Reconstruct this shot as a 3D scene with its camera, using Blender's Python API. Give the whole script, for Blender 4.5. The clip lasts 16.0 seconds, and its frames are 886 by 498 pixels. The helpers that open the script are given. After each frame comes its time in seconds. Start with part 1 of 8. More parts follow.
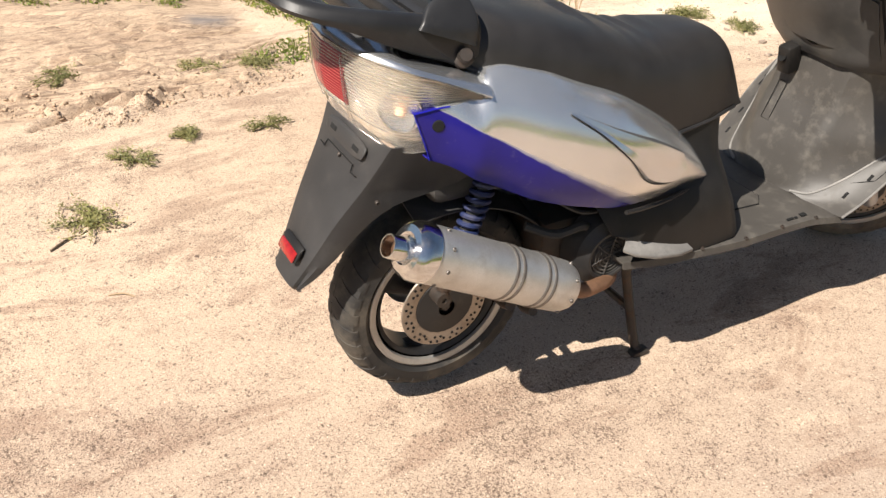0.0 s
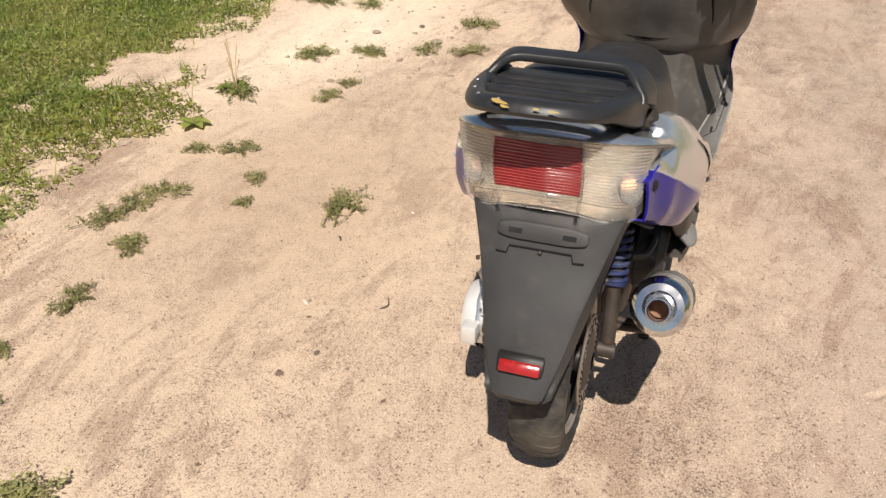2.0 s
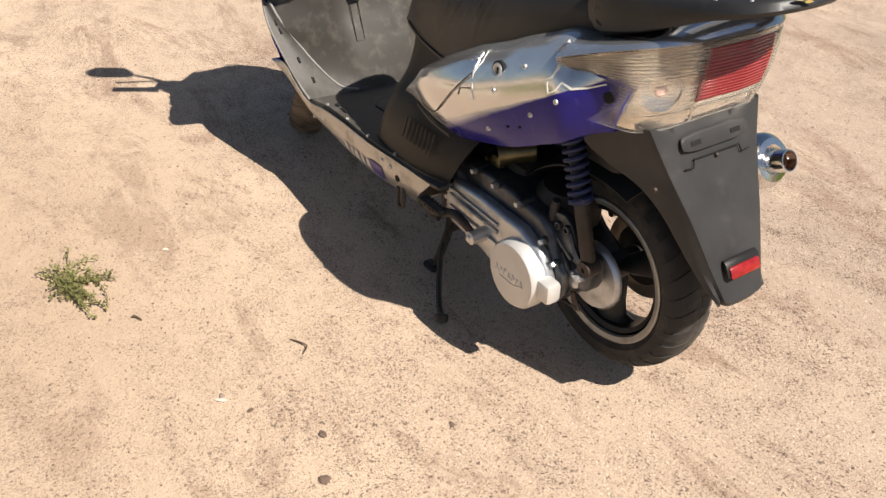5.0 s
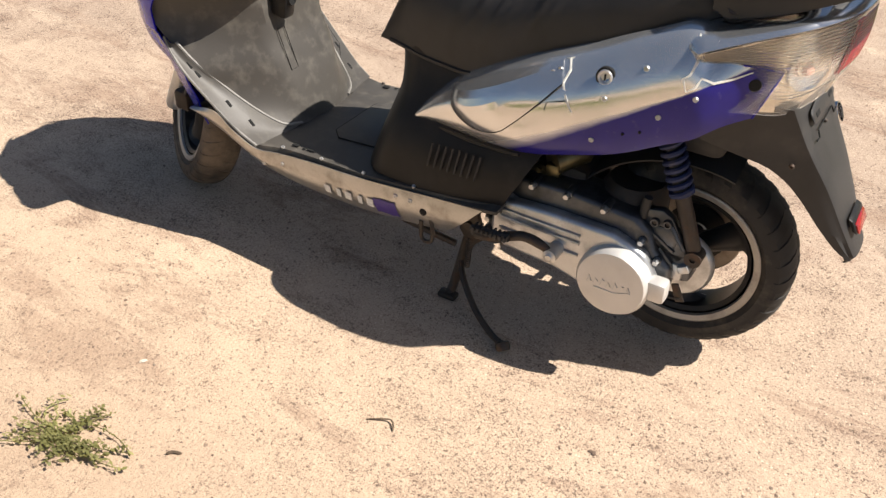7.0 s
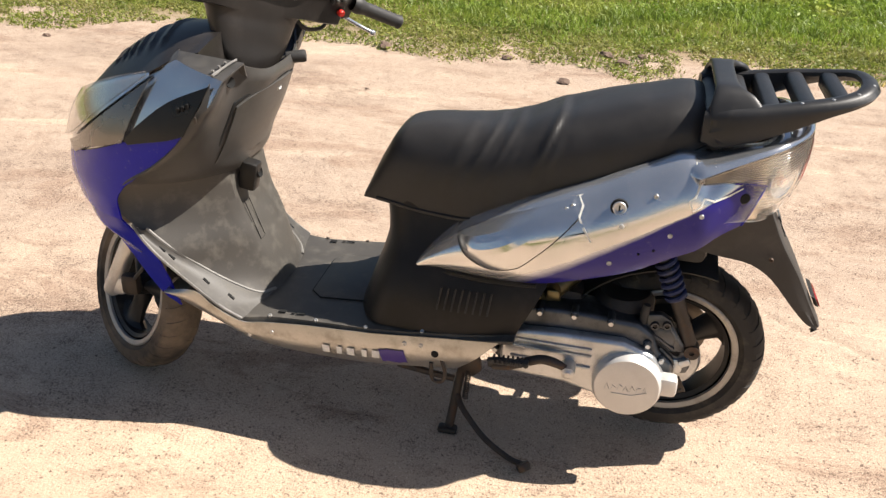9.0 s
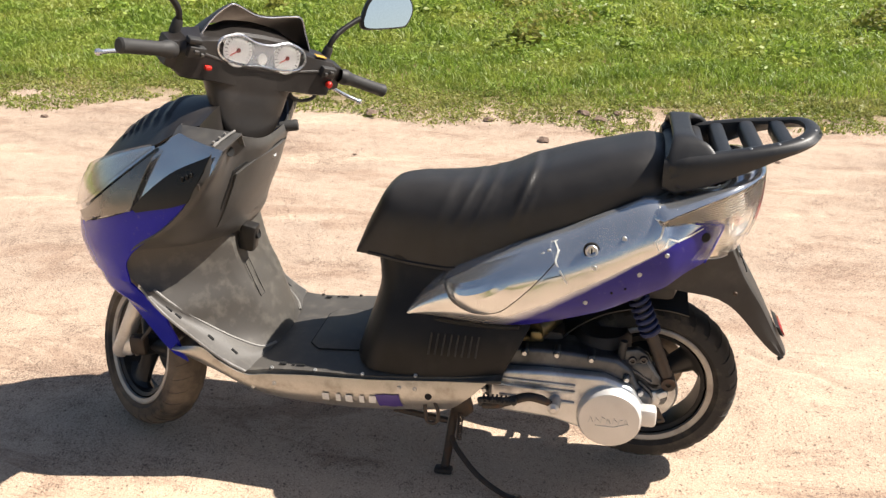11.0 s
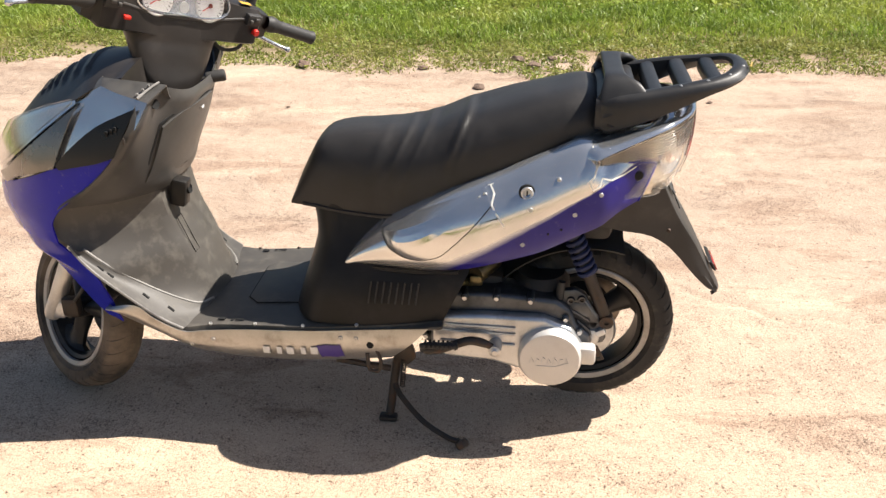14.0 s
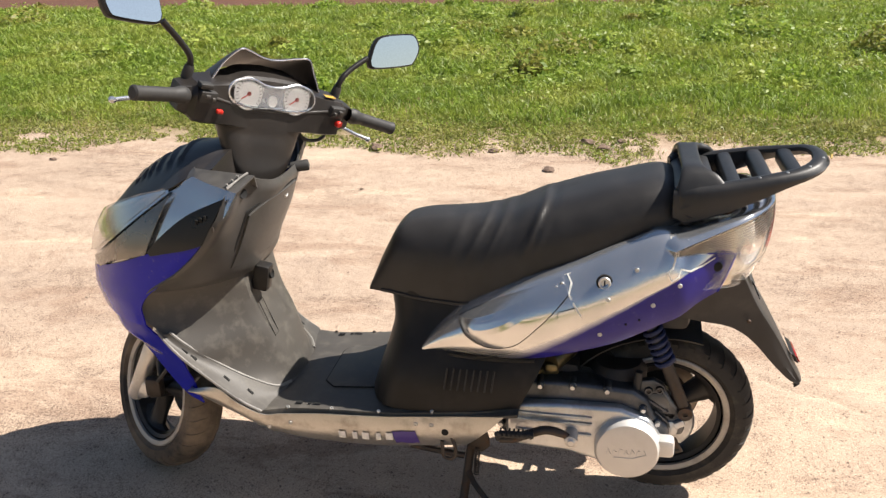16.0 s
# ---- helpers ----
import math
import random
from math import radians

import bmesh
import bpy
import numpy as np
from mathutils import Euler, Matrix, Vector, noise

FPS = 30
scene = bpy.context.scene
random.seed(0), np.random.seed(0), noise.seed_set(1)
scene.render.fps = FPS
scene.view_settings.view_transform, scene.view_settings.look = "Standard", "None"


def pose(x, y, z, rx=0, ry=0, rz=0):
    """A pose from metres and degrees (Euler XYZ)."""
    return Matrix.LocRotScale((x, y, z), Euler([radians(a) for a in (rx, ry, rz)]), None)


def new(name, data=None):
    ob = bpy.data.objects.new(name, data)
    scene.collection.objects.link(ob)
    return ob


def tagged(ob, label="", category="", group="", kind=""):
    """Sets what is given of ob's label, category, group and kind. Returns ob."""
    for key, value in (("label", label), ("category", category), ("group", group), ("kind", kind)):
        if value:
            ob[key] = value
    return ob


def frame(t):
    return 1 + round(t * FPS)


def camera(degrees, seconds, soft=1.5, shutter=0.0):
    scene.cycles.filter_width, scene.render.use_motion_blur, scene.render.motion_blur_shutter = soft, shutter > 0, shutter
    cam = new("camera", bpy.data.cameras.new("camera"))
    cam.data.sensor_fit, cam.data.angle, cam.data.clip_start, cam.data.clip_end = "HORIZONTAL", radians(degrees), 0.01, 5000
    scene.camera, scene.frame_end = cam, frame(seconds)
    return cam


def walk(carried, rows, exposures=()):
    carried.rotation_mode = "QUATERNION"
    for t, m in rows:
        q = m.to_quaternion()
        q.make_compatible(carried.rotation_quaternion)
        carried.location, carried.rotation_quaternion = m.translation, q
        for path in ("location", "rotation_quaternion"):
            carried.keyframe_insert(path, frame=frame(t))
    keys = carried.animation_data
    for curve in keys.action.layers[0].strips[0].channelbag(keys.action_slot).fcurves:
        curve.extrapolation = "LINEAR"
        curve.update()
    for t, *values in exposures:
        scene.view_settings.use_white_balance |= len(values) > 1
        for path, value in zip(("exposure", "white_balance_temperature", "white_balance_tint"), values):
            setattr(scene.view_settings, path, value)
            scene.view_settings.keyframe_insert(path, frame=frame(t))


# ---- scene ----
# ---------------------------------------------------------------- camera
cam = camera(52.8, 16.0, soft=1.4)
ROWS = [
    (0, -0.6607, -1.3487, 1.3587, 56.82, -1.80, -28.42),
    (0.5, -0.9564, -1.1375, 1.4103, 57.12, -1.07, -39.68),
    (1, -1.1101, -0.8530, 1.3815, 58.53, -0.76, -47.97),
    (1.5, -1.2680, -0.5469, 1.3875, 59.00, 0.06, -57.24),
    (2, -1.4489, -0.2806, 1.4144, 59.50, -0.06, -70.55),
    (2.5, -1.4520, -0.0244, 1.3686, 59.89, 0.15, -80.51),
    (3, -1.4200, 0.2287, 1.3655, 58.32, 0.42, -90.02),
    (3.2, -1.4069, 0.3475, 1.3703, 57.35, 0.67, -93.33),
    (5.3, -0.8511, 1.2491, 1.3330, 55.00, -1.49, -127.09),
    (5.5, -0.7549, 1.2784, 1.3270, 54.32, -1.49, -128.73),
    (6, -0.5236, 1.3293, 1.3127, 52.58, -1.12, -132.76),
    (6.5, -0.3639, 1.4893, 1.3085, 52.86, -0.52, -141.67),
    (7, -0.2431, 1.6012, 1.3283, 54.50, -1.64, -149.19),
    (7.5, -0.0741, 1.5980, 1.3205, 54.85, -2.78, -154.51),
    (8, 0.0395, 1.6034, 1.3366, 56.09, -2.37, -161.41),
    (8.5, 0.1849, 1.7577, 1.3868, 58.86, -1.70, -166.50),
    (9, 0.2490, 1.8671, 1.4087, 62.71, -1.72, -167.77),
    (9.5, 0.2074, 1.9370, 1.4165, 66.00, -1.13, -166.90),
    (9.7, 0.1685, 1.9659, 1.4212, 66.66, -0.79, -167.00),
    (11.8, 0.2343, 2.0111, 1.4495, 66.64, 0.44, -169.82),
    (12, 0.2356, 2.0104, 1.4405, 66.17, 0.41, -169.69),
    (12.5, 0.2315, 2.0126, 1.4367, 65.28, 0.34, -169.89),
    (13, 0.2286, 2.0109, 1.4332, 64.65, 0.36, -170.30),
    (13.5, 0.2149, 2.0076, 1.4311, 63.98, 0.63, -171.49),
    (14, 0.1980, 2.0044, 1.4294, 63.67, 0.66, -173.52),
    (14.5, 0.1830, 2.0018, 1.4314, 64.14, 0.70, -175.24),
    (15, 0.1960, 2.0066, 1.4478, 66.02, 1.17, -174.03),
    (15.5, 0.2115, 2.0117, 1.4576, 67.63, 1.83, -171.36),
    (16, 0.2243, 2.0176, 1.4639, 68.63, 1.79, -169.51),
]
walk(cam, [(t, pose(x, y, z, rx, ry, rz)) for t, x, y, z, rx, ry, rz in ROWS],
     exposures=[(0, 0.75), (0.5, 0.55), (1.0, 0.52), (1.5, 0.40), (2.0, 0.4), (2.5, 0.36), (3.2, 0.31), (5.5, 0.62), (7.0, 0.73), (8.5, 0.97), (9.5, 0.87), (12.0, 1.07), (14.5, 1.03), (16.0, 0.92)])

# ---------------------------------------------------------------- light
LIGHT = Vector((0.76, 0.192, -1.0)).normalized()      # the way the sunlight travels
SUN_EL = math.asin(-LIGHT.z)
SUN_AZ = math.atan2(-LIGHT.y, -LIGHT.x)
world = bpy.data.worlds.new("sky")
scene.world = world
world.use_nodes = True
wn = world.node_tree.nodes
sky = wn.new("ShaderNodeTexSky")
sky.sky_type = "NISHITA"
sky.sun_disc = False
sky.sun_elevation = SUN_EL
sky.sun_rotation = math.pi / 2 - SUN_AZ
sky.air_density, sky.dust_density, sky.ozone_density = 1.0, 1.2, 1.0
world.node_tree.links.new(sky.outputs[0], wn["Background"].inputs[0])
wn["Background"].inputs[1].default_value = 0.046
sun_data = bpy.data.lights.new("sun", "SUN")
sun_data.energy, sun_data.angle, sun_data.color = 5.0, radians(0.5), (1.0, 0.93, 0.845)
sun = new("sun", sun_data)
sun.rotation_euler = LIGHT.to_track_quat("-Z", "Y").to_euler()
sun.location = (-8, -2, 10)


# ---------------------------------------------------------------- materials
def ramp(nt, src, stops, interp="LINEAR"):
    r = nt.nodes.new("ShaderNodeValToRGB")
    r.color_ramp.interpolation = interp
    while len(r.color_ramp.elements) < len(stops):
        r.color_ramp.elements.new(0.5)
    for e, (p, c) in zip(r.color_ramp.elements, stops):
        e.position = p
        e.color = (c, c, c, 1) if isinstance(c, (int, float)) else (*c, 1)
    nt.links.new(src, r.inputs[0])
    return r.outputs[0]


def noise_tex(nt, vec, scale, detail=4, rough=0.55, dist=0.0):
    n = nt.nodes.new("ShaderNodeTexNoise")
    n.inputs["Scale"].default_value, n.inputs["Detail"].default_value = scale, detail
    n.inputs["Roughness"].default_value, n.inputs["Distortion"].default_value = rough, dist
    nt.links.new(vec, n.inputs["Vector"])
    return n.outputs["Fac"]


def mix(nt, fac, a, b, mode="MIX"):
    m = nt.nodes.new("ShaderNodeMix")
    m.data_type, m.blend_type = "RGBA", mode
    for sock, v in ((m.inputs[0], fac), (m.inputs[6], a), (m.inputs[7], b)):
        if isinstance(v, (int, float)):
            sock.default_value = v
        elif isinstance(v, tuple):
            sock.default_value = (*v, 1)
        else:
            nt.links.new(v, sock)
    return m.outputs[2]


def calc(nt, op, a, b=0.0, clamp=False):
    m = nt.nodes.new("ShaderNodeMath")
    m.operation, m.use_clamp = op, clamp
    for sock, v in zip(m.inputs, (a, b)):
        if isinstance(v, (int, float)):
            sock.default_value = v
        else:
            nt.links.new(v, sock)
    return m.outputs[0]


def base_mat(name):
    m = bpy.data.materials.new(name)
    m.use_nodes = True
    nt = m.node_tree
    tc = nt.nodes.new("ShaderNodeTexCoord")
    return m, nt, nt.nodes["Principled BSDF"], tc.outputs["Object"]


def add_bump(nt, bsdf, h, strength, dist):
    b = nt.nodes.new("ShaderNodeBump")
    b.inputs["Strength"].default_value, b.inputs["Distance"].default_value = strength, dist
    nt.links.new(h, b.inputs["Height"])
    nt.links.new(b.outputs[0], bsdf.inputs["Normal"])


def surf(name, col, rough=0.5, metal=0.0, var=0.12, scale=14, fine=350, bump=0.12, dist=0.0006, dirt=None, dirt_amount=0.5,
         dirt_scale=9, coat=0.0, trans=0.0, ior=1.45, rough_var=0.12, spec=0.5):
    """A worn surface: colour drifting at two scales, dust, fine relief."""
    m, nt, p, vec = base_mat(name)
    big, small = noise_tex(nt, vec, scale, 5), noise_tex(nt, vec, fine, 3)
    lo, hi = tuple(c * (1 - var) for c in col), tuple(min(1, c * (1 + var)) for c in col)
    c = mix(nt, ramp(nt, big, ((0.3, 0.0), (0.7, 1.0))), lo, hi)
    c = mix(nt, ramp(nt, small, ((0.35, 0.0), (0.65, 0.25))), c, tuple(x * 0.7 for x in col))
    r = calc(nt, "ADD", calc(nt, "MULTIPLY", big, rough_var * 2), rough - rough_var)
    if dirt:
        d = noise_tex(nt, vec, dirt_scale, 8, 0.65)
        mask = ramp(nt, d, ((0.62 - dirt_amount * 0.3, 0.0), (0.75 - dirt_amount * 0.1, min(1.0, dirt_amount * 1.2))))
        c = mix(nt, mask, c, dirt)
        r = calc(nt, "ADD", r, calc(nt, "MULTIPLY", mask, 0.3), True)
    nt.links.new(c, p.inputs["Base Color"])
    nt.links.new(r, p.inputs["Roughness"])
    p.inputs["Metallic"].default_value = metal
    p.inputs["Coat Weight"].default_value = coat
    p.inputs["Coat Roughness"].default_value = 0.08
    p.inputs["Transmission Weight"].default_value = trans
    p.inputs["IOR"].default_value = ior
    p.inputs["Specular IOR Level"].default_value = spec
    add_bump(nt, p, small, bump, dist)
    return m


DUST = (0.42, 0.34, 0.24)
M_TYRE = surf("tyre_rubber", (0.030, 0.028, 0.026), 0.75, var=0.25, dirt=(0.2, 0.165, 0.12), dirt_amount=0.45, dirt_scale=7, fine=220, bump=0.3)
M_RIM_DARK = surf("rim_dark_paint", (0.022, 0.021, 0.021), 0.45, 0.2, dirt=(0.14, 0.115, 0.085), dirt_amount=0.3)
M_TYRE_DUSTY = surf("dusty_tyre_rubber", (0.035, 0.031, 0.027), 0.8, var=0.25, dirt=(0.22, 0.17, 0.12), dirt_amount=0.8, dirt_scale=6, fine=220, bump=0.3)
M_RIM_LIP = surf("machined_rim_lip", (0.42, 0.40, 0.37), 0.45, 0.6, dirt=(0.2, 0.18, 0.15), dirt_amount=0.4, dirt_scale=25)
M_PLASTIC = surf("black_grained_plastic", (0.017, 0.0158, 0.015), 0.40, spec=0.26, var=0.2, dirt=(0.06, 0.052, 0.045), dirt_amount=0.2, fine=900, bump=0.25)
M_PLASTIC_WORN = surf("weathered_black_plastic", (0.021, 0.0180, 0.0162), 0.36, spec=0.46, var=0.3, scale=9, dirt=(0.08, 0.07, 0.062), dirt_amount=0.22, fine=900, bump=0.25)
M_GUARD = surf("faded_guard_plastic", (0.034, 0.033, 0.033), 0.5, spec=0.35, var=0.3, scale=7, dirt=(0.10, 0.09, 0.08), dirt_amount=0.3, fine=900, bump=0.25)
M_PLASTIC_GREY = surf("faded_dark_plastic", (0.062, 0.059, 0.056), 0.40, var=0.25, spec=0.5, dirt=(0.13, 0.12, 0.10), dirt_amount=0.3, fine=900, bump=0.25)
M_FLOOR = surf("dusty_footboard_plastic", (0.068, 0.062, 0.055), 0.5, var=0.2, scale=5, dirt=(0.17, 0.155, 0.13), dirt_amount=0.38, dirt_scale=26, fine=600, bump=0.25)
M_EDGE = surf("scuffed_pale_edge", (0.21, 0.20, 0.185), 0.6, var=0.3, dirt=(0.1, 0.1, 0.1), dirt_amount=0.4, dirt_scale=40)
M_VINYL = surf("black_seat_vinyl", (0.028, 0.0265, 0.026), 0.42, spec=0.40, var=0.2, fine=1400, bump=0.35, dist=0.0004, dirt=(0.045, 0.04, 0.036), dirt_amount=0.25)
M_RACK = surf("black_rack_plastic", (0.022, 0.022, 0.023), 0.40, spec=0.45, var=0.2, fine=1200, bump=0.15, dirt=(0.1, 0.09, 0.08), dirt_amount=0.2)
M_CHIP = surf("chipped_yellow_primer", (0.5, 0.37, 0.12), 0.6)
M_SILVER = surf("silver_paint", (0.74, 0.75, 0.76), 0.20, 0.9, var=0.06, scale=6, fine=2500, bump=0.03, dist=0.0003, coat=0.35, dirt=(0.42, 0.38, 0.32), dirt_amount=0.18, dirt_scale=16)
M_BELLY = surf("scuffed_belly_silver", (0.50, 0.49, 0.47), 0.34, 0.85, var=0.15, scale=9, bump=0.06, dirt=(0.22, 0.185, 0.14), dirt_amount=0.45, dirt_scale=24)
M_STEEL = surf("brushed_steel", (0.6, 0.59, 0.57), 0.42, 0.75, var=0.12, scale=20, bump=0.05, dirt=(0.3, 0.24, 0.17), dirt_amount=0.35, dirt_scale=14)
M_CHROME = surf("worn_chrome", (0.75, 0.75, 0.75), 0.12, 1.0, var=0.08, scale=30, bump=0.02, dirt=(0.3, 0.2, 0.12), dirt_amount=0.3, dirt_scale=22)
M_ALU = surf("cast_aluminium", (0.60, 0.61, 0.62), 0.34, 0.8, var=0.12, bump=0.25, fine=700, dirt=(0.1, 0.09, 0.08), dirt_amount=0.35, dirt_scale=18)
# oily casting, its base darkened and blued for the shade on the case top
M_ALU_DARK = surf("shaded_oily_aluminium", (0.115, 0.120, 0.130), 0.34, 0.75, var=0.25, bump=0.3, fine=600, dirt=(0.03, 0.028, 0.025), dirt_amount=0.5, dirt_scale=20)
M_DISC_COVER = surf("matt_silver_cap", (0.66, 0.64, 0.61), 0.42, 0.35, var=0.05, bump=0.1, fine=900, dirt=(0.35, 0.31, 0.26), dirt_amount=0.15)
M_DISC = surf("stained_brake_disc", (0.34, 0.29, 0.24), 0.42, 0.75, var=0.2, dirt=(0.14, 0.10, 0.07), dirt_amount=0.4, dirt_scale=30)
M_BAND = surf("dull_steel_band", (0.22, 0.20, 0.18), 0.5, 0.7, var=0.25, dirt=(0.08, 0.06, 0.045), dirt_amount=0.5, dirt_scale=40)
M_IRON = surf("rusty_dark_iron", (0.06, 0.05, 0.043), 0.55, 0.5, var=0.3, dirt=(0.16, 0.075, 0.035), dirt_amount=0.35, dirt_scale=35)
M_RUST = surf("rusted_pipe", (0.22, 0.12, 0.07), 0.7, 0.3, var=0.35, scale=40, bump=0.4)
M_SPRING = surf("blue_spring_paint", (0.016, 0.026, 0.085), 0.55, 0.1, var=0.2, dirt=(0.2, 0.17, 0.13), dirt_amount=0.3, dirt_scale=30)
M_BRASS = surf("zinc_brass_plating", (0.20, 0.165, 0.085), 0.35, 0.8, var=0.25, dirt=(0.06, 0.05, 0.04), dirt_amount=0.45, dirt_scale=20)
M_REFLECTOR = surf("red_reflector", (0.27, 0.010, 0.009), 0.2, var=0.25, scale=90, bump=0.4, fine=500, coat=0.6)
M_RED_LENS = surf("red_tail_lens", (0.20, 0.010, 0.012), 0.2, var=0.12, scale=20, bump=0.05, coat=0.5, trans=0.15)
M_CLEAR = surf("clear_lens", (0.97, 0.95, 0.91), 0.06, var=0.02, bump=0.03, trans=0.94, ior=1.35, rough_var=0.05, dirt=(0.6, 0.55, 0.46), dirt_amount=0.1)
M_LAMP_BACK = surf("lamp_reflector_shell", (0.80, 0.74, 0.64), 0.22, 0.8, var=0.22, scale=28, bump=0.7, fine=75, dist=0.004)
M_PINK = surf("pale_red_rib", (0.36, 0.06, 0.05), 0.25, var=0.1, coat=0.4)
M_BULB = surf("pale_bulb", (0.75, 0.45, 0.36), 0.15, var=0.1, coat=0.5)
M_LENS_RIB = surf("clear_rib", (0.34, 0.30, 0.24), 0.15, var=0.1, coat=0.4)
M_AMBER = surf("amber_bulb", (0.75, 0.42, 0.26), 0.15, var=0.1, coat=0.5)
M_WHITE = surf("white_decal", (0.75, 0.75, 0.74), 0.4, var=0.06)
M_PURPLE = surf("purple_decal", (0.07, 0.045, 0.23), 0.35, var=0.1)
M_CRACK = surf("pale_crack_edge", (0.78, 0.76, 0.7), 0.7, var=0.15, scale=60)
M_HOLE = surf("dark_hole", (0.008, 0.008, 0.008), 0.9, var=0.1)
M_RED_BTN = surf("red_button", (0.65, 0.03, 0.02), 0.35, var=0.06)
M_DIAL = surf("white_dial", (0.8, 0.8, 0.78), 0.4, var=0.04)
M_DIAL_INK = surf("dial_ink", (0.25, 0.05, 0.04), 0.5)
M_GLASS = surf("dial_glass", (0.95, 0.95, 0.95), 0.03, var=0.01, bump=0.0, trans=1.0, ior=1.2, rough_var=0.02)
M_MIRROR = surf("mirror_glass", (0.93, 0.94, 0.95), 0.02, 1.0, var=0.01, bump=0.0, rough_var=0.01)
M_LEVER = surf("polished_lever", (0.6, 0.62, 0.66), 0.25, 0.85, var=0.08)
M_STICKER = surf("yellow_sticker", (0.5, 0.3, 0.05), 0.5, var=0.1)
M_RUBBER = surf("black_rubber", (0.032, 0.031, 0.030), 0.6, var=0.2, dirt=(0.1, 0.09, 0.08), dirt_amount=0.25)


def paint_mat():
    """Silver side panel paint, fading to blue below a slanting line."""
    m, nt, p, vec = base_mat("two_tone_panel_paint")
    sep = nt.nodes.new("ShaderNodeSeparateXYZ")
    nt.links.new(vec, sep.inputs[0])
    x, z = sep.outputs[0], sep.outputs[2]
    line = calc(nt, "SUBTRACT", z, calc(nt, "ADD", calc(nt, "MULTIPLY", x, -0.60), 0.792 * U))
    wob = noise_tex(nt, vec, 25, 3)
    line = calc(nt, "ADD", line, calc(nt, "MULTIPLY", calc(nt, "SUBTRACT", wob, 0.5), 0.008))
    soft = calc(nt, "DIVIDE", line, calc(nt, "ADD", calc(nt, "MULTIPLY", calc(nt, "MAXIMUM", calc(nt, "SUBTRACT", x, 0.1), 0.0), 0.05), 0.002))
    fac = calc(nt, "ADD", calc(nt, "MULTIPLY", soft, 0.5), 0.5, True)
    big = noise_tex(nt, vec, 7, 5)
    silver = mix(nt, ramp(nt, big, ((0.3, 0.0), (0.75, 1.0))), (0.68, 0.69, 0.70), (0.80, 0.80, 0.79))
    blue = mix(nt, noise_tex(nt, vec, 30, 4), (0.013, 0.010, 0.15), (0.018, 0.014, 0.21))
    grime = ramp(nt, noise_tex(nt, vec, 55, 8, 0.7), ((0.60, 0.0), (0.75, 0.09)))
    c = mix(nt, grime, mix(nt, fac, blue, silver), (0.45, 0.41, 0.35))
    nt.links.new(c, p.inputs["Base Color"])
    nt.links.new(calc(nt, "ADD", calc(nt, "MULTIPLY", fac, 0.82), 0.03), p.inputs["Metallic"])
    nt.links.new(calc(nt, "ADD", calc(nt, "MULTIPLY", big, 0.16), 0.13), p.inputs["Roughness"])
    p.inputs["Coat Weight"].default_value = 0.1
    p.inputs["Specular IOR Level"].default_value = 0.28
    p.inputs["Coat Roughness"].default_value = 0.06
    add_bump(nt, p, noise_tex(nt, vec, 18, 2), 0.06, 0.004)
    return m


U = 0.94        # metres to one unit of the plan below
M_PANEL = paint_mat()
M_BLUE = surf("blue_fairing_paint", (0.010, 0.012, 0.33), 0.22, 0.0, var=0.12, scale=10, bump=0.02, coat=0.05, spec=0.28, dirt=(0.35, 0.31, 0.27), dirt_amount=0.15, dirt_scale=14)


# ---------------------------------------------------------------- mesh helpers
def smoothed(keys):
    """A smooth curve through (position, value) keys, values may be tuples."""
    xs = np.array([k[0] for k in keys], float)
    vs = np.array([k[1] for k in keys], float).reshape(len(keys), -1)
    if xs[0] > xs[-1]:
        xs, vs = xs[::-1], vs[::-1]
    d = np.gradient(vs, xs, axis=0) if len(xs) > 1 else vs * 0
    for i in range(1, len(xs) - 1):
        a = (vs[i] - vs[i - 1]) / (xs[i] - xs[i - 1])
        b = (vs[i + 1] - vs[i]) / (xs[i + 1] - xs[i])
        d[i] = np.where(a * b > 0, 2 * a * b / (a + b + 1e-12 * np.sign(a + b + 1e-30)), 0)

    def at(x):
        x = min(max(x, xs[0]), xs[-1])
        i = min(max(int(np.searchsorted(xs, x)) - 1, 0), len(xs) - 2)
        h = xs[i + 1] - xs[i]
        t = (x - xs[i]) / h
        r = ((2 * t ** 3 - 3 * t ** 2 + 1) * vs[i] + (t ** 3 - 2 * t ** 2 + t) * h * d[i]
             + (-2 * t ** 3 + 3 * t ** 2) * vs[i + 1] + (t ** 3 - t ** 2) * h * d[i + 1])
        return r if len(r) > 1 else float(r[0])
    return at


def path3(points, n):
    """n points along a smooth curve through points (Catmull-Rom)."""
    p = [np.array(q, float) for q in points]
    p = [2 * p[0] - p[1]] + p + [2 * p[-1] - p[-2]]
    segs, out = len(p) - 3, []
    for k in range(n):
        s = k / (n - 1) * segs
        i = min(int(s), segs - 1)
        t = s - i
        a, b, c, d = p[i:i + 4]
        out.append(0.5 * (2 * b + (c - a) * t + (2 * a - 5 * b + 4 * c - d) * t * t + (3 * b - a - 3 * c + d) * t ** 3))
    return out


def sheet(rows, close_u=False, close_v=False):
    """Faces over rows of points."""
    nv, nu = len(rows), len(rows[0])
    verts = [tuple(p) for r in rows for p in r]
    faces = []
    for i in range(nv - (0 if close_v else 1)):
        for j in range(nu - (0 if close_u else 1)):
            a, b = i * nu + j, i * nu + (j + 1) % nu
            c, d = ((i + 1) % nv) * nu + (j + 1) % nu, ((i + 1) % nv) * nu + j
            faces.append((a, b, c, d))
    return verts, faces


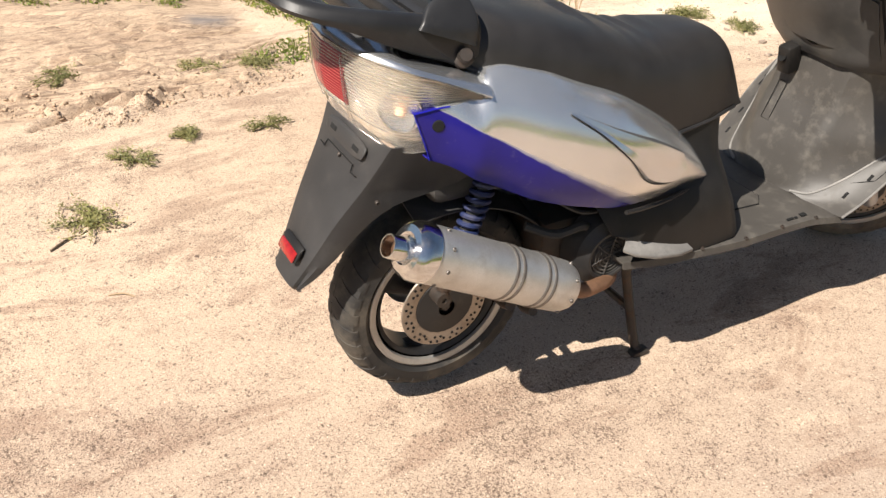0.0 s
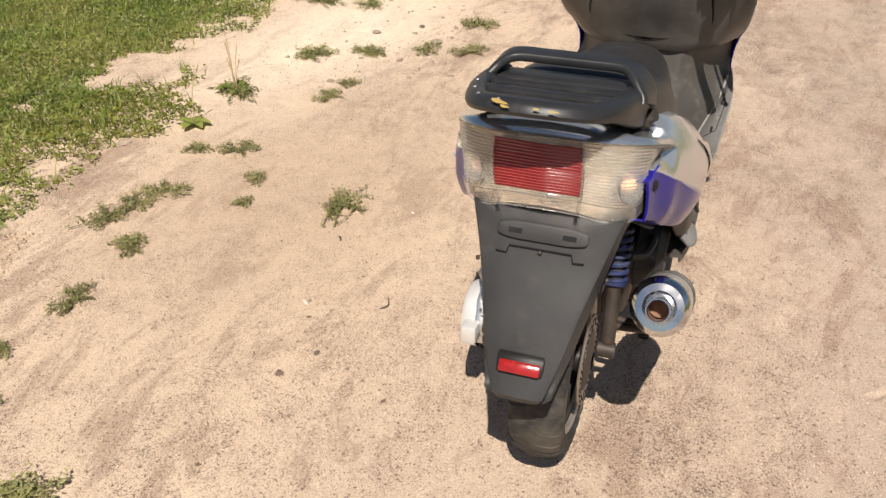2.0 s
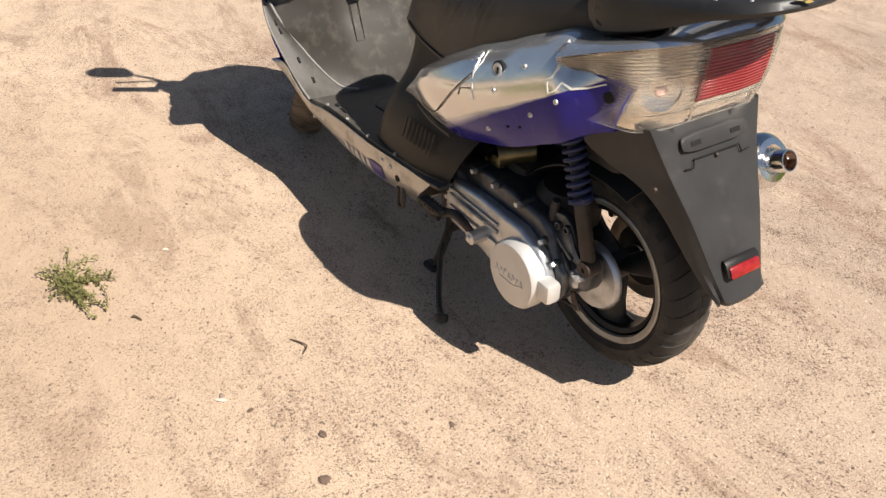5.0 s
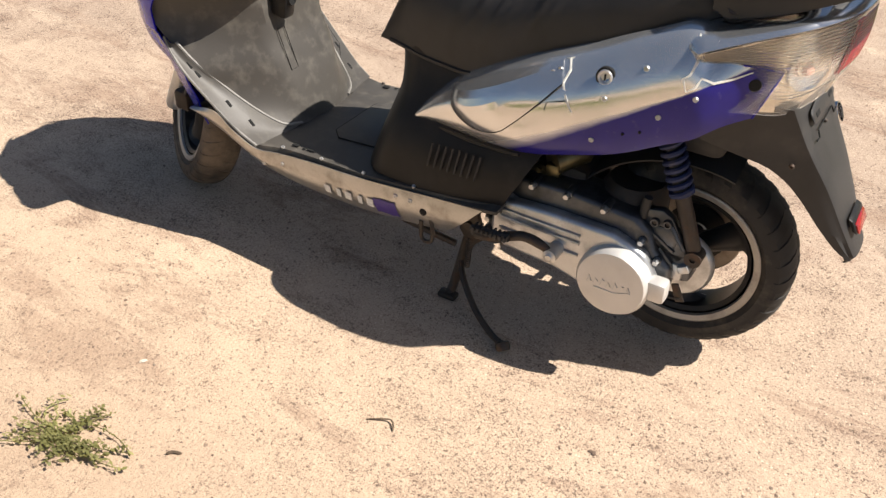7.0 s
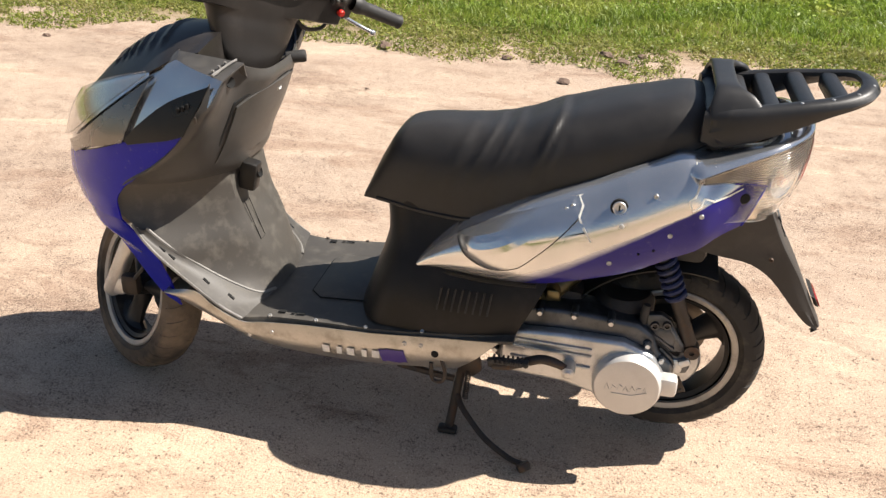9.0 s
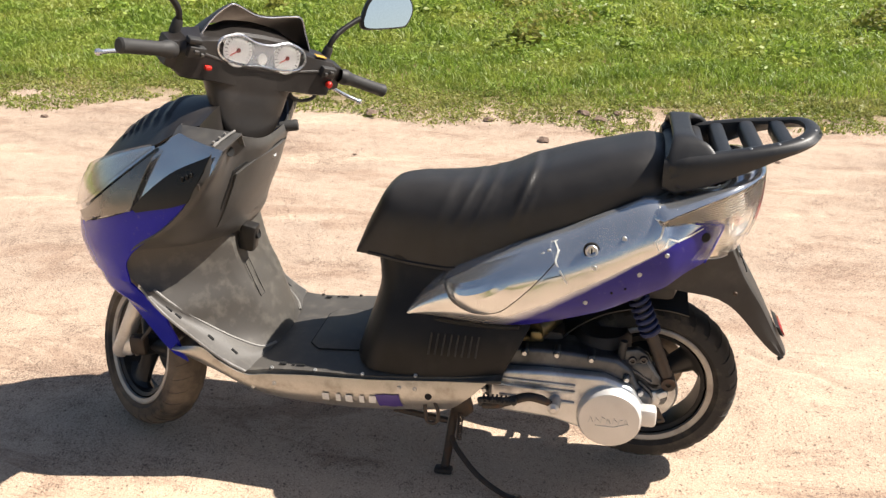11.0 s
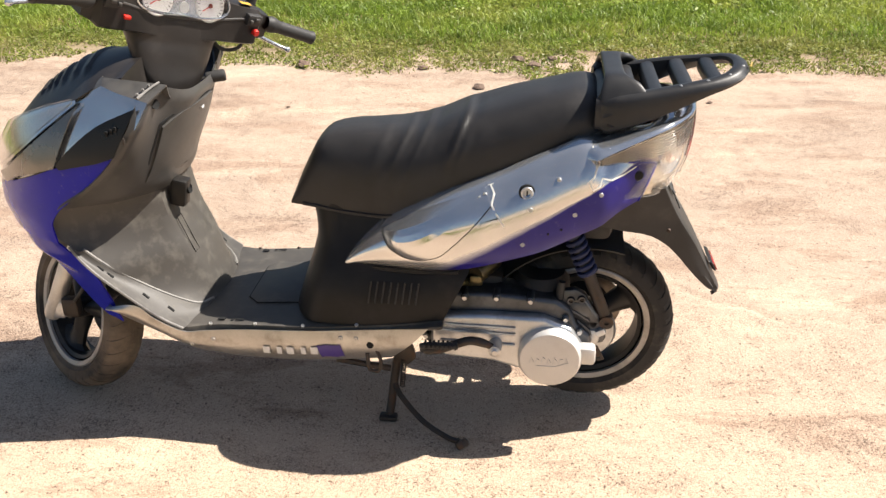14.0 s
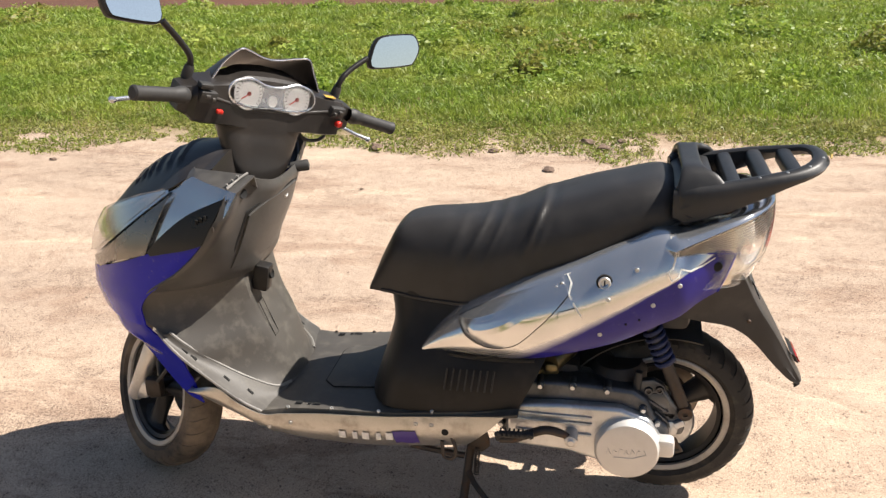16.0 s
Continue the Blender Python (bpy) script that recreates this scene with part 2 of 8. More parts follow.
def solid_loft(rows):
    """Closed loops lofted, both ends capped."""
    v, f = sheet(rows, close_u=True)
    n = len(rows[0])
    f.append(tuple(reversed(range(n))))
    f.append(tuple(range(len(v) - n, len(v))))
    return v, f


def join(*shapes):
    verts, faces = [], []
    for v, f in shapes:
        k = len(verts)
        verts += list(v)
        faces += [tuple(i + k for i in q) for q in f]
    return verts, faces


def frame_of(axis):
    a = Vector(axis).normalized()
    u = a.orthogonal().normalized()
    return a, u, a.cross(u)


def lathe(profile, origin, axis, n=32, closed=False):
    """Spin (radius, height) about an axis."""
    a, u, w = frame_of(axis)
    o = Vector(origin)
    rows = []
    for k in range(n):
        t = 2 * math.pi * k / n
        rows.append([tuple(o + a * h + (u * math.cos(t) + w * math.sin(t)) * r) for r, h in profile])
    return sheet(rows, close_u=closed, close_v=True)


def tube(points, r, n=10, steps=None):
    pts = [Vector(p) for p in (path3(points, steps) if steps else points)]
    rows, ref = [], None
    for i, p in enumerate(pts):
        t = (pts[min(i + 1, len(pts) - 1)] - pts[max(i - 1, 0)]).normalized()
        ref = t.orthogonal().normalized() if ref is None else (ref - t * ref.dot(t)).normalized()
        w = t.cross(ref)
        rr = r[min(i, len(r) - 1)] if isinstance(r, (list, tuple)) else r
        rows.append([tuple(p + (ref * math.cos(2 * math.pi * k / n) + w * math.sin(2 * math.pi * k / n)) * rr) for k in range(n)])
    return solid_loft(rows)


def rounded(bm, w, seg=2):
    if w > 0:
        es = [e for e in bm.edges if len(e.link_faces) == 2 and e.calc_face_angle(0) > 0.6]
        bmesh.ops.bevel(bm, geom=es, offset=w, segments=seg, affect="EDGES", profile=0.5, clamp_overlap=True)


def from_bm(bm):
    bm.verts.index_update()
    out = [tuple(v.co) for v in bm.verts], [tuple(v.index for v in f.verts) for f in bm.faces]
    bm.free()
    return out


def block(c, size, bevel=0.004, m=None):
    """A box with rounded edges at c, turned by the matrix m."""
    bm = bmesh.new()
    bmesh.ops.create_cube(bm, size=1)
    for v in bm.verts:
        v.co = Vector((v.co.x * size[0], v.co.y * size[1], v.co.z * size[2]))
    rounded(bm, min(bevel, min(size) * 0.45))
    t = Matrix.Translation(c) @ (m.to_4x4() if m else Matrix())
    bmesh.ops.transform(bm, matrix=t, verts=bm.verts)
    return from_bm(bm)


def slab(outline, lift, depth, bevel=0.004, seg=2):
    """A flat outline given by points in space, thickened by depth along lift, with rounded edges."""
    bm = bmesh.new()
    vs = [bm.verts.new(p) for p in outline]
    f = bm.faces.new(vs)
    r = bmesh.ops.extrude_face_region(bm, geom=[f])
    d = Vector(lift).normalized() * depth
    for g in r["geom"]:
        if isinstance(g, bmesh.types.BMVert):
            g.co += d
    bmesh.ops.recalc_face_normals(bm, faces=bm.faces)
    rounded(bm, bevel, seg)
    return from_bm(bm)


def thick(shape, d):
    """A sheet given depth along its normals, closed at its edges."""
    bm = bmesh.new()
    vs = [bm.verts.new(p) for p in shape[0]]
    for f in shape[1]:
        if len(set(f)) > 2:
            bm.faces.new([vs[i] for i in f])
    bmesh.ops.remove_doubles(bm, verts=bm.verts, dist=1e-6)
    bmesh.ops.recalc_face_normals(bm, faces=bm.faces)
    bm.normal_update()
    bm.verts.index_update()
    n = len(bm.verts)
    verts = [tuple(v.co) for v in bm.verts] + [tuple(v.co + v.normal * d) for v in bm.verts]
    faces = [tuple(v.index for v in f.verts) for f in bm.faces]
    faces += [tuple(i + n for i in reversed(f)) for f in faces]
    for e in bm.edges:
        if len(e.link_faces) == 1:
            i, j = e.verts[0].index, e.verts[1].index
            faces.append((i, j, j + n, i + n))
    bm.free()
    return verts, faces


def mesh_of(name, shape, mats, index=None, angle=38, unit=None):
    unit = U if unit is None else unit
    me = bpy.data.meshes.new(name)
    me.from_pydata([(x * unit, y * unit, z * unit) for x, y, z in shape[0]], [], shape[1])
    bm = bmesh.new()
    bm.from_mesh(me)
    bmesh.ops.remove_doubles(bm, verts=bm.verts, dist=1e-6)
    bmesh.ops.recalc_face_normals(bm, faces=bm.faces)
    bm.to_mesh(me)
    bm.free()
    for m in mats:
        me.materials.append(m)
    me.shade_smooth()
    me.set_sharp_from_angle(angle=radians(angle))
    return me


def part(name, shape, mat, parent, label="", angle=38):
    """One mesh of its own, under a thing or a part."""
    ob = new(name, mesh_of(name, shape, [mat], angle=angle))
    ob.parent = parent
    if label:
        ob["label"] = label
    return ob


def thing(name, label, category, group="", at=(0, 0, 0)):
    ob = new(name)
    ob.location = at
    ob.empty_display_size = 0.1
    return tagged(ob, label, category, group)


# ---------------------------------------------------------------- the scooter
scooter = thing("motor_scooter", "silver and blue motor scooter, cracked panels, on its centre stand", "scooter")


def wheel(name, centre, ahead, left, up, radius, width, disc_side, label):
    """Tyre, spoked rim, hub and brake disc about an axle."""
    c, F, L, W = Vector(centre), Vector(ahead), Vector(left), Vector(up)

    def at(r, t, y):
        return tuple(c + (F * math.cos(t) + W * math.sin(t)) * r + L * y)

    root = part(name, lathe([(0.018, -0.06), (0.03, -0.058), (0.03, 0.058), (0.018, 0.06)], c, L, 20), M_RIM_DARK, scooter, label)
    rim_r = radius * 0.70
    h = width / 2
    prof = [(rim_r, -h * 0.72), (rim_r + 0.012, -h * 0.82), (radius - 0.05, -h * 0.98), (radius - 0.022, -h * 0.93), (radius - 0.007, -h * 0.66),
            (radius, -h * 0.3), (radius, h * 0.3), (radius - 0.007, h * 0.66), (radius - 0.022, h * 0.93), (radius - 0.05, h * 0.98), (rim_r + 0.012, h * 0.82), (rim_r, h * 0.72)]
    m_tyre = M_TYRE if name == "rear_wheel" else M_TYRE_DUSTY
    part("tyre", lathe(prof, c, L, 72), m_tyre, root, "dusty black rubber tyre")
    # tread blocks: slanting bars proud of the carcass on both shoulders
    bars = []
    for k in range(32):
        for s in (-1, 1):
            t0 = 2 * math.pi * (k + (0.5 if s > 0 else 0)) / 32
            ring = []
            for (rr, yy, dt) in ((radius + 0.0008, 0.10, 0.0), (radius + 0.0010, 0.34, 0.02), (radius - 0.0055, 0.68, 0.055), (radius - 0.0135, 0.84, 0.075), (radius - 0.0245, 0.965, 0.09)):
                ring.append([at(rr, t0 + dt - 0.040, s * yy * h), at(rr, t0 + dt + 0.075, s * yy * h), at(rr - 0.008, t0 + dt + 0.080, s * yy * h), at(rr - 0.008, t0 + dt - 0.045, s * yy * h)])
            bars.append(solid_loft(ring))
    part("tread", join(*bars), m_tyre, root)
    barrel = [(rim_r - 0.014, -h * 0.70), (rim_r - 0.010, -h * 0.3), (rim_r - 0.010, h * 0.3), (rim_r - 0.014, h * 0.70), (rim_r - 0.024, h * 0.60), (rim_r - 0.026, 0.0), (rim_r - 0.024, -h * 0.60)]
    part("rim", lathe(barrel, c, L, 64, closed=True), M_RIM_DARK, root)
    for q in (-1, 1):
        lip = [(rim_r - 0.009, q * h * 0.70), (rim_r - 0.007, q * h * 0.82), (rim_r + 0.004, q * h * 0.88), (rim_r + 0.008, q * h * 0.85), (rim_r + 0.008, q * h * 0.70), (rim_r, q * h * 0.66)]
        part("rim_lip", lathe(lip, c, L, 64, closed=True), M_RIM_LIP, root, "worn silver rim lip")
    for k in range(3):
        t0 = 2 * math.pi * k / 3 + 0.5
        rows = []
        for r, wd, th in ((0.022, 0.62, 0.030), (0.05, 0.50, 0.026), (0.09, 0.33, 0.021), (0.125, 0.30, 0.020), (rim_r - 0.03, 0.40, 0.024), (rim_r - 0.014, 0.62, 0.034)):
            loop = []
            for j in range(9):
                f = -1 + j / 4
                loop.append(at(r, t0 + f * wd, th * (1 - 0.75 * f * f)))
            for j in range(9):
                f = 1 - j / 4
                loop.append(at(r, t0 + f * wd, -th * (1 - 0.75 * f * f)))
            rows.append(loop)
        part("spoke", solid_loft(rows), M_RIM_DARK, root)
    # drilled brake disc
    y = disc_side * 0.066
    ro, ri = 0.105, 0.066
    rows = []
    n = 48
    for k in range(n):
        t = 2 * math.pi * k / n
        rows.append([at(ri, t, y), at(ri + 0.008, t, y + 0.003 * disc_side), at(ro - 0.002, t, y + 0.003 * disc_side), at(ro, t, y), at(ro - 0.002, t, y - 0.003 * disc_side), at(ri + 0.008, t, y - 0.003 * disc_side)])
    disc = part("brake_disc", sheet(rows, close_u=True, close_v=True), M_DISC, root, "drilled brown-stained steel brake disc")
    holes = []
    for k in range(36):
        t = 2 * math.pi * k / 36
        for q in ((0.096, 0.0), (0.084, 0.08)) if k % 3 else ((0.09, 0.0),):
            holes.append(lathe([(0.0, 0.0), (0.0032, 0.0), (0.0032, -0.002), (0.0, -0.002)], at(q[0], t + q[1], y + 0.0045 * disc_side), L * disc_side, 8))
    part("vent_hole", join(*holes), M_HOLE, disc)
    part("disc_carrier", lathe([(0.02, -0.012), (0.07, -0.004), (0.072, 0.004), (0.02, 0.012)], at(0, 0, y), L, 24), M_RIM_DARK, root)
    part("axle_nut", lathe([(0.0, 0.074), (0.011, 0.074), (0.013, 0.07), (0.013, -0.07), (0.011, -0.074), (0.0, -0.074)], c, L, 6), M_IRON, root, "dark axle nut")
    part("valve", tube([at(rim_r - 0.02, -0.25, 0.012), at(rim_r - 0.05, -0.28, 0.02), at(rim_r - 0.062, -0.25, 0.026)], 0.0045, 8), M_RUBBER, root, "black rubber tyre valve")
    return root


X3, Y3, Z3 = Vector((1, 0, 0)), Vector((0, 1, 0)), Vector((0, 0, 1))
REAR = (0.08, -0.005, 0.272)
wheel("rear_wheel", REAR, X3, Y3, Z3, 0.235, 0.122, -1, "dark three-spoke wheel with silver rim lip")

# steering: bar centre, its axes turned to the right about the raked head
RAKE, STEER = radians(26), radians(38)
S_UP = Vector((-math.sin(RAKE), 0, math.cos(RAKE)))
S_LEFT = Vector((math.sin(STEER) * math.cos(RAKE), math.cos(STEER), math.sin(STEER) * math.sin(RAKE)))
S_FWD = S_LEFT.cross(S_UP)
BAR = Vector((1.086, 0, 1.051))
FRONT = Vector((1.505, 0.012, 0.235))


def bar(f, l, u):
    return tuple(BAR + S_FWD * f + S_LEFT * l + S_UP * u)


def fork(f, l, u):
    return tuple(FRONT + S_FWD * f + S_LEFT * l + S_UP * u)


front_wheel = wheel("front_wheel", FRONT, S_FWD, S_LEFT, S_UP, 0.233, 0.112, -1, "turned dark front wheel with silver rim lip")

# ---- side panels: cross sections along the length
P_LOW = smoothed([(-0.05, 0.693), (0.0, 0.678), (0.1, 0.628), (0.2, 0.580), (0.3, 0.548), (0.4, 0.522), (0.5, 0.508), (0.6, 0.498), (0.705, 0.488)])
P_TOP = smoothed([(-0.05, 0.79), (0.0, 0.795), (0.068, 0.80), (0.09, 0.835), (0.2, 0.795), (0.3, 0.748), (0.4, 0.705), (0.5, 0.655), (0.6, 0.595), (0.66, 0.545), (0.705, 0.492)])
P_MID = smoothed([(-0.05, 0.182), (0.0, 0.205), (0.07, 0.242), (0.13, 0.253), (0.24, 0.266), (0.35, 0.268), (0.5, 0.245), (0.6, 0.215), (0.705, 0.178)])
P_ROLL = smoothed([(-0.05, 0.003), (0.02, 0.012), (0.09, 0.045), (0.3, 0.06), (0.5, 0.055), (0.65, 0.03), (0.705, 0.006)])


P_RIGHT = smoothed([(-0.16, 0.012), (-0.05, 0.015), (-0.015, 0.022), (0.085, 0.036), (0.2, 0.022), (0.3, 0.014), (0.705, 0.008)])


P_RISE = smoothed([(-0.05, 0.0), (0.07, 0.004), (0.16, 0.022), (0.26, 0.034), (0.4, 0.036), (0.5, 0.032), (0.6, 0.022), (0.66, 0.012), (0.705, 0.0)])     # the right panel reaches higher


def side(x, v, out=0.0, s=1):
    """A point of the side panel: x along, v from its lower to its upper edge, out proud of it."""
    z0, z1 = P_LOW(x), P_TOP(x) + (P_RISE(x) if s < 0 else 0.0)
    ym, roll = P_MID(x), P_ROLL(x)
    y = ym - roll * max(0, (v - 0.55) / 0.45) ** 2 * 1.0 - 0.028 * min(1.0, max(0.15, (x + 0.03) / 0.15)) * max(0, (0.4 - v) / 0.4) ** 2
    if s < 0:
        y -= P_RIGHT(x)
    slant = 0.034 * (1 - v) * max(0.0, 1 - (x + 0.05) / 0.12)
    return (x + slant, s * (y + out), z0 + (z1 - z0) * v)


def side_v(x, z, s=1):
    return (z - P_LOW(x)) / (P_TOP(x) + (P_RISE(x) if s < 0 else 0.0) - P_LOW(x))


def on_side(x, z, out=0.0, s=1):
    return side(x, min(max(side_v(x, z, s), 0.0), 1.0), out, s)


def line_on(points, width, s, out=0.0015):
    """A thin strip that runs over the side panel along (x, z) points."""
    rows = []
    for i, (x, z) in enumerate(points):
        x0, z0 = points[max(i - 1, 0)]
        x1, z1 = points[min(i + 1, len(points) - 1)]
        dx, dz = x1 - x0, z1 - z0
        q = math.hypot(dx, dz) or 1
        w = width * (0.5 if i in (0, len(points) - 1) else 1.0)
        rows.append([on_side(x - dz / q * w, z + dx / q * w, out, s), on_side(x + dz / q * w, z - dx / q * w, out, s)])
    return thick(sheet(rows), -0.0012)


def screw(at, axis, r=0.0065, proud=0.003):
    return lathe([(0.0, proud * 0.4), (r * 0.35, proud * 0.4), (r * 0.45, proud), (r * 0.8, proud), (r, proud * 0.4), (r, -0.003)], at, axis, 12)


side_panels = {}
for s, nm in ((1, "left"), (-1, "right")):
    xs = [-0.05 + 0.755 * k / 60 for k in range(61)]
    rows = []
    for x in xs:
        row = [side(x, v / 14, 0, s) for v in range(15)]
        low = (row[0][0], row[0][1] - s * 0.03, row[0][2] - 0.004)
        top = (row[-1][0], row[-1][1] - s * 0.035, row[-1][2] + 0.012 * min(1, max(0, (x - 0.08) / 0.05)))
        rows.append([low] + row + [top])
    lab = "cracked silver panel fading to blue below" if s > 0 else "silver side panel fading to blue below"
    pan = part("side_panel", thick(sheet(rows), -0.003), M_PANEL, scooter, lab)
    side_panels[s] = pan
    # thin bright blue return of the panel where it meets the lamp
    back_edge = [side(-0.05, v / 10, 0.0015, s) for v in range(11)]
    part("panel_edge", tube(back_edge + [side(x, 1.0, 0.0015, s) for x in (-0.035, -0.02, 0.0, 0.015)], 0.0018, 6), M_BLUE, pan, "bright blue panel edge")
    # air scoop: a hollowed leaf-shaped facet with a raised rim
    if s > 0:
        edge_top = [(0.594, 0.602), (0.555, 0.630), (0.461, 0.674), (0.340, 0.730)]
        edge_low = [(0.592, 0.592), (0.560, 0.562), (0.505, 0.546), (0.452, 0.560), (0.415, 0.593), (0.365, 0.648), (0.322, 0.700)]
    else:
        edge_top = [(0.556, 0.613), (0.472, 0.661), (0.339, 0.722), (0.247, 0.766)]
        edge_low = [(0.566, 0.572), (0.522, 0.552), (0.443, 0.581), (0.386, 0.644), (0.310, 0.713), (0.242, 0.762)]
    rows = []
    for k in range(15):
        t = k / 14
        a, b = path3([(p[0], 0, p[1]) for p in edge_top], 15)[k], path3([(p[0], 0, p[1]) for p in edge_low], 15)[k]
        row = []
        for q in (0.0, 0.05, 0.16, 0.29, 0.42, 0.55, 0.72, 0.9, 1.0):
            x, z = a[0] + (b[0] - a[0]) * q, a[2] + (b[2] - a[2]) * q
            if s > 0:
                ridge = 1 - abs(q - 0.16) / (0.16 if q < 0.16 else 0.84)
                depth = 0.003 + 0.026 * ridge * (1 - t ** 3) * min(1, 3 * t + 0.25)
            else:
                # a flat cheek under a small step, turned up towards its lower edge
                depth = 0.002 + float(np.interp(q, [0, 0.05, 0.55, 0.9, 1.0], [0.0, 0.007, 0.003, 0.009, 0.0])) * (1 - t ** 3)
            row.append(on_side(x, z, depth, s))
        rows.append(row)
    scoop = part("air_scoop", thick(sheet(rows), -0.003), M_SILVER, pan, "brushed silver air scoop", angle=14)
    rim = [(q[0], q[2]) for q in path3([(p[0], 0, p[1]) for p in edge_low], 30)]
    part("seam", line_on(rim, 0.0009 if s > 0 else 0.0006, s, 0.0035), M_HOLE, scoop)
    nrm = (0, s, 0.1)
    for x, z in (((0.074, 0.731), (0.131, 0.684), (0.248, 0.607), (0.351, 0.708), (0.338, 0.716), (0.232, 0.698), (0.17, 0.765)) if s > 0 else ()):
        part("screw", screw(on_side(x, z, 0, s), nrm, 0.0055), M_ALU, pan, "small pan-head screw")
    for x, z in ((-0.018, 0.762), (0.19, 0.635), (0.16, 0.645)) if s > 0 else ((-0.013, 0.764),):
        r = 0.010 if x < 0 else 0.0025
        part("screw_hole", lathe([(0, 0.0012), (r, 0.0012), (r * 1.15, 0.0), (r * 1.15, -0.004)], on_side(x, z, 0.001, s), (-0.35 if x < 0 else 0, s, 0), 16), M_HOLE, pan)
lp = side_panels[1]
lock = part("seat_lock", lathe([(0, 0.002), (0.008, 0.002), (0.0095, 0.005), (0.0125, 0.006), (0.0145, 0.004), (0.0152, -0.004)], on_side(0.241, 0.733), (0, 1, 0.15), 28), M_ALU, lp, "round steel seat lock")
part("keyhole", block(on_side(0.241, 0.733, 0.003), (0.0035, 0.002, 0.013), 0.0008), M_HOLE, lock)
part("lock_ring", lathe([(0.0145, 0.003), (0.0185, 0.002), (0.0195, -0.004)], on_side(0.241, 0.733), (0, 1, 0.15), 28), M_HOLE, lock)
for crack, w in (([(0.335, 0.765), (0.322, 0.752), (0.327, 0.735), (0.317, 0.722), (0.322, 0.70), (0.305, 0.675), (0.292, 0.655)], 0.0021),
                 ([(0.098, 0.836), (0.094, 0.818), (0.086, 0.812), (0.087, 0.79), (0.092, 0.772), (0.102, 0.764), (0.093, 0.742)], 0.0019),
                 ([(0.093, 0.742), (0.078, 0.752), (0.073, 0.768), (0.05, 0.762), (0.02, 0.772), (-0.005, 0.785)], 0.0019),
                 ([(0.325, 0.667), (0.305, 0.675), (0.345, 0.661)], 0.0008),
                 ([(0.345, 0.661), (0.347, 0.645)], 0.0008)):
    part("crack", line_on(crack, w, 1), M_CRACK if w > 0.001 else M_HOLE, lp, "white jagged crack" if w > 0.001 else "")

# ---- seat
SEAT_TOP = smoothed([(0.065, 0.903), (0.085, 0.925), (0.12, 0.932), (0.21, 0.915), (0.264, 0.902), (0.34, 0.881), (0.40, 0.865), (0.469, 0.836), (0.526, 0.821), (0.626, 0.812), (0.70, 0.806), (0.745, 0.797), (0.772, 0.777), (0.795, 0.738), (0.82, 0.688), (0.845, 0.628)])
SEAT_LOW = smoothed([(0.065, 0.845), (0.2, 0.790), (0.33, 0.735), (0.45, 0.672), (0.6, 0.610), (0.7, 0.612), (0.78, 0.618), (0.845, 0.615)])
SEAT_HALF = smoothed([(0.065, 0.128), (0.12, 0.150), (0.3, 0.168), (0.45, 0.165), (0.6, 0.145), (0.75, 0.118), (0.843, 0.085)])
CREASES = ((0.505, 0.455, 0.005, 0.010), (0.420, 0.378, 0.008, 0.010), (0.548, 0.492, 0.0045, 0.009), (0.60, 0.56, 0.0025, 0.014))
rows = []
for k in range(141):
    x = 0.065 + 0.78 * k / 140
    zt, zl, w = SEAT_TOP(x), SEAT_LOW(x), SEAT_HALF(x)
    loop = []
    for j in range(41):
        t = math.pi * j / 40
        cx, cz = math.cos(t), math.sin(t)
        y = math.copysign(abs(cx) ** 0.62, cx) * w
        z = zl + (zt - zl) * abs(cz) ** 0.62
        wr = 0.0
        for xa, xb, amp, width in CREASES:
            d = (x - (xa + (xb - xa) * (z - 0.79) / 0.11)) / width
            fade = min(1.0, max(0.0, (z - zl) / (zt - zl) - 0.22) / 0.3) * (1 if y > 0 else math.exp(y / 0.05))
            wr += amp * fade * (math.exp(-d * d) - 0.7 * math.exp(-((d + 1.9) / 1.3) ** 2) + 0.2 * math.exp(-((d - 4) / 2.5) ** 2))
        wr += 0.0012 * math.sin(x * 31 + y * 17) * math.sin(t)
        loop.append((x, y + math.copysign(wr * 0.8 * min(1, abs(cx) * 1.6), y), z + wr * 0.75 * cz))
    loop += [(x, -w * 0.9 + w * 1.8 * q / 5, zl - 0.012) for q in range(1, 5)]
    rows.append(loop)
seat = part("seat", solid_loft(rows), M_VINYL, scooter, "wrinkled black vinyl saddle", angle=60)
hem = [(x, SEAT_HALF(x) * 1.005, SEAT_LOW(x) + 0.004) for x in [0.07 + 0.74 * k / 40 for k in range(41)]]
for s in (1, -1):
    part("seat_hem", tube([(x, s * y, z) for x, y, z in hem], 0.005, 6), M_VINYL, seat)

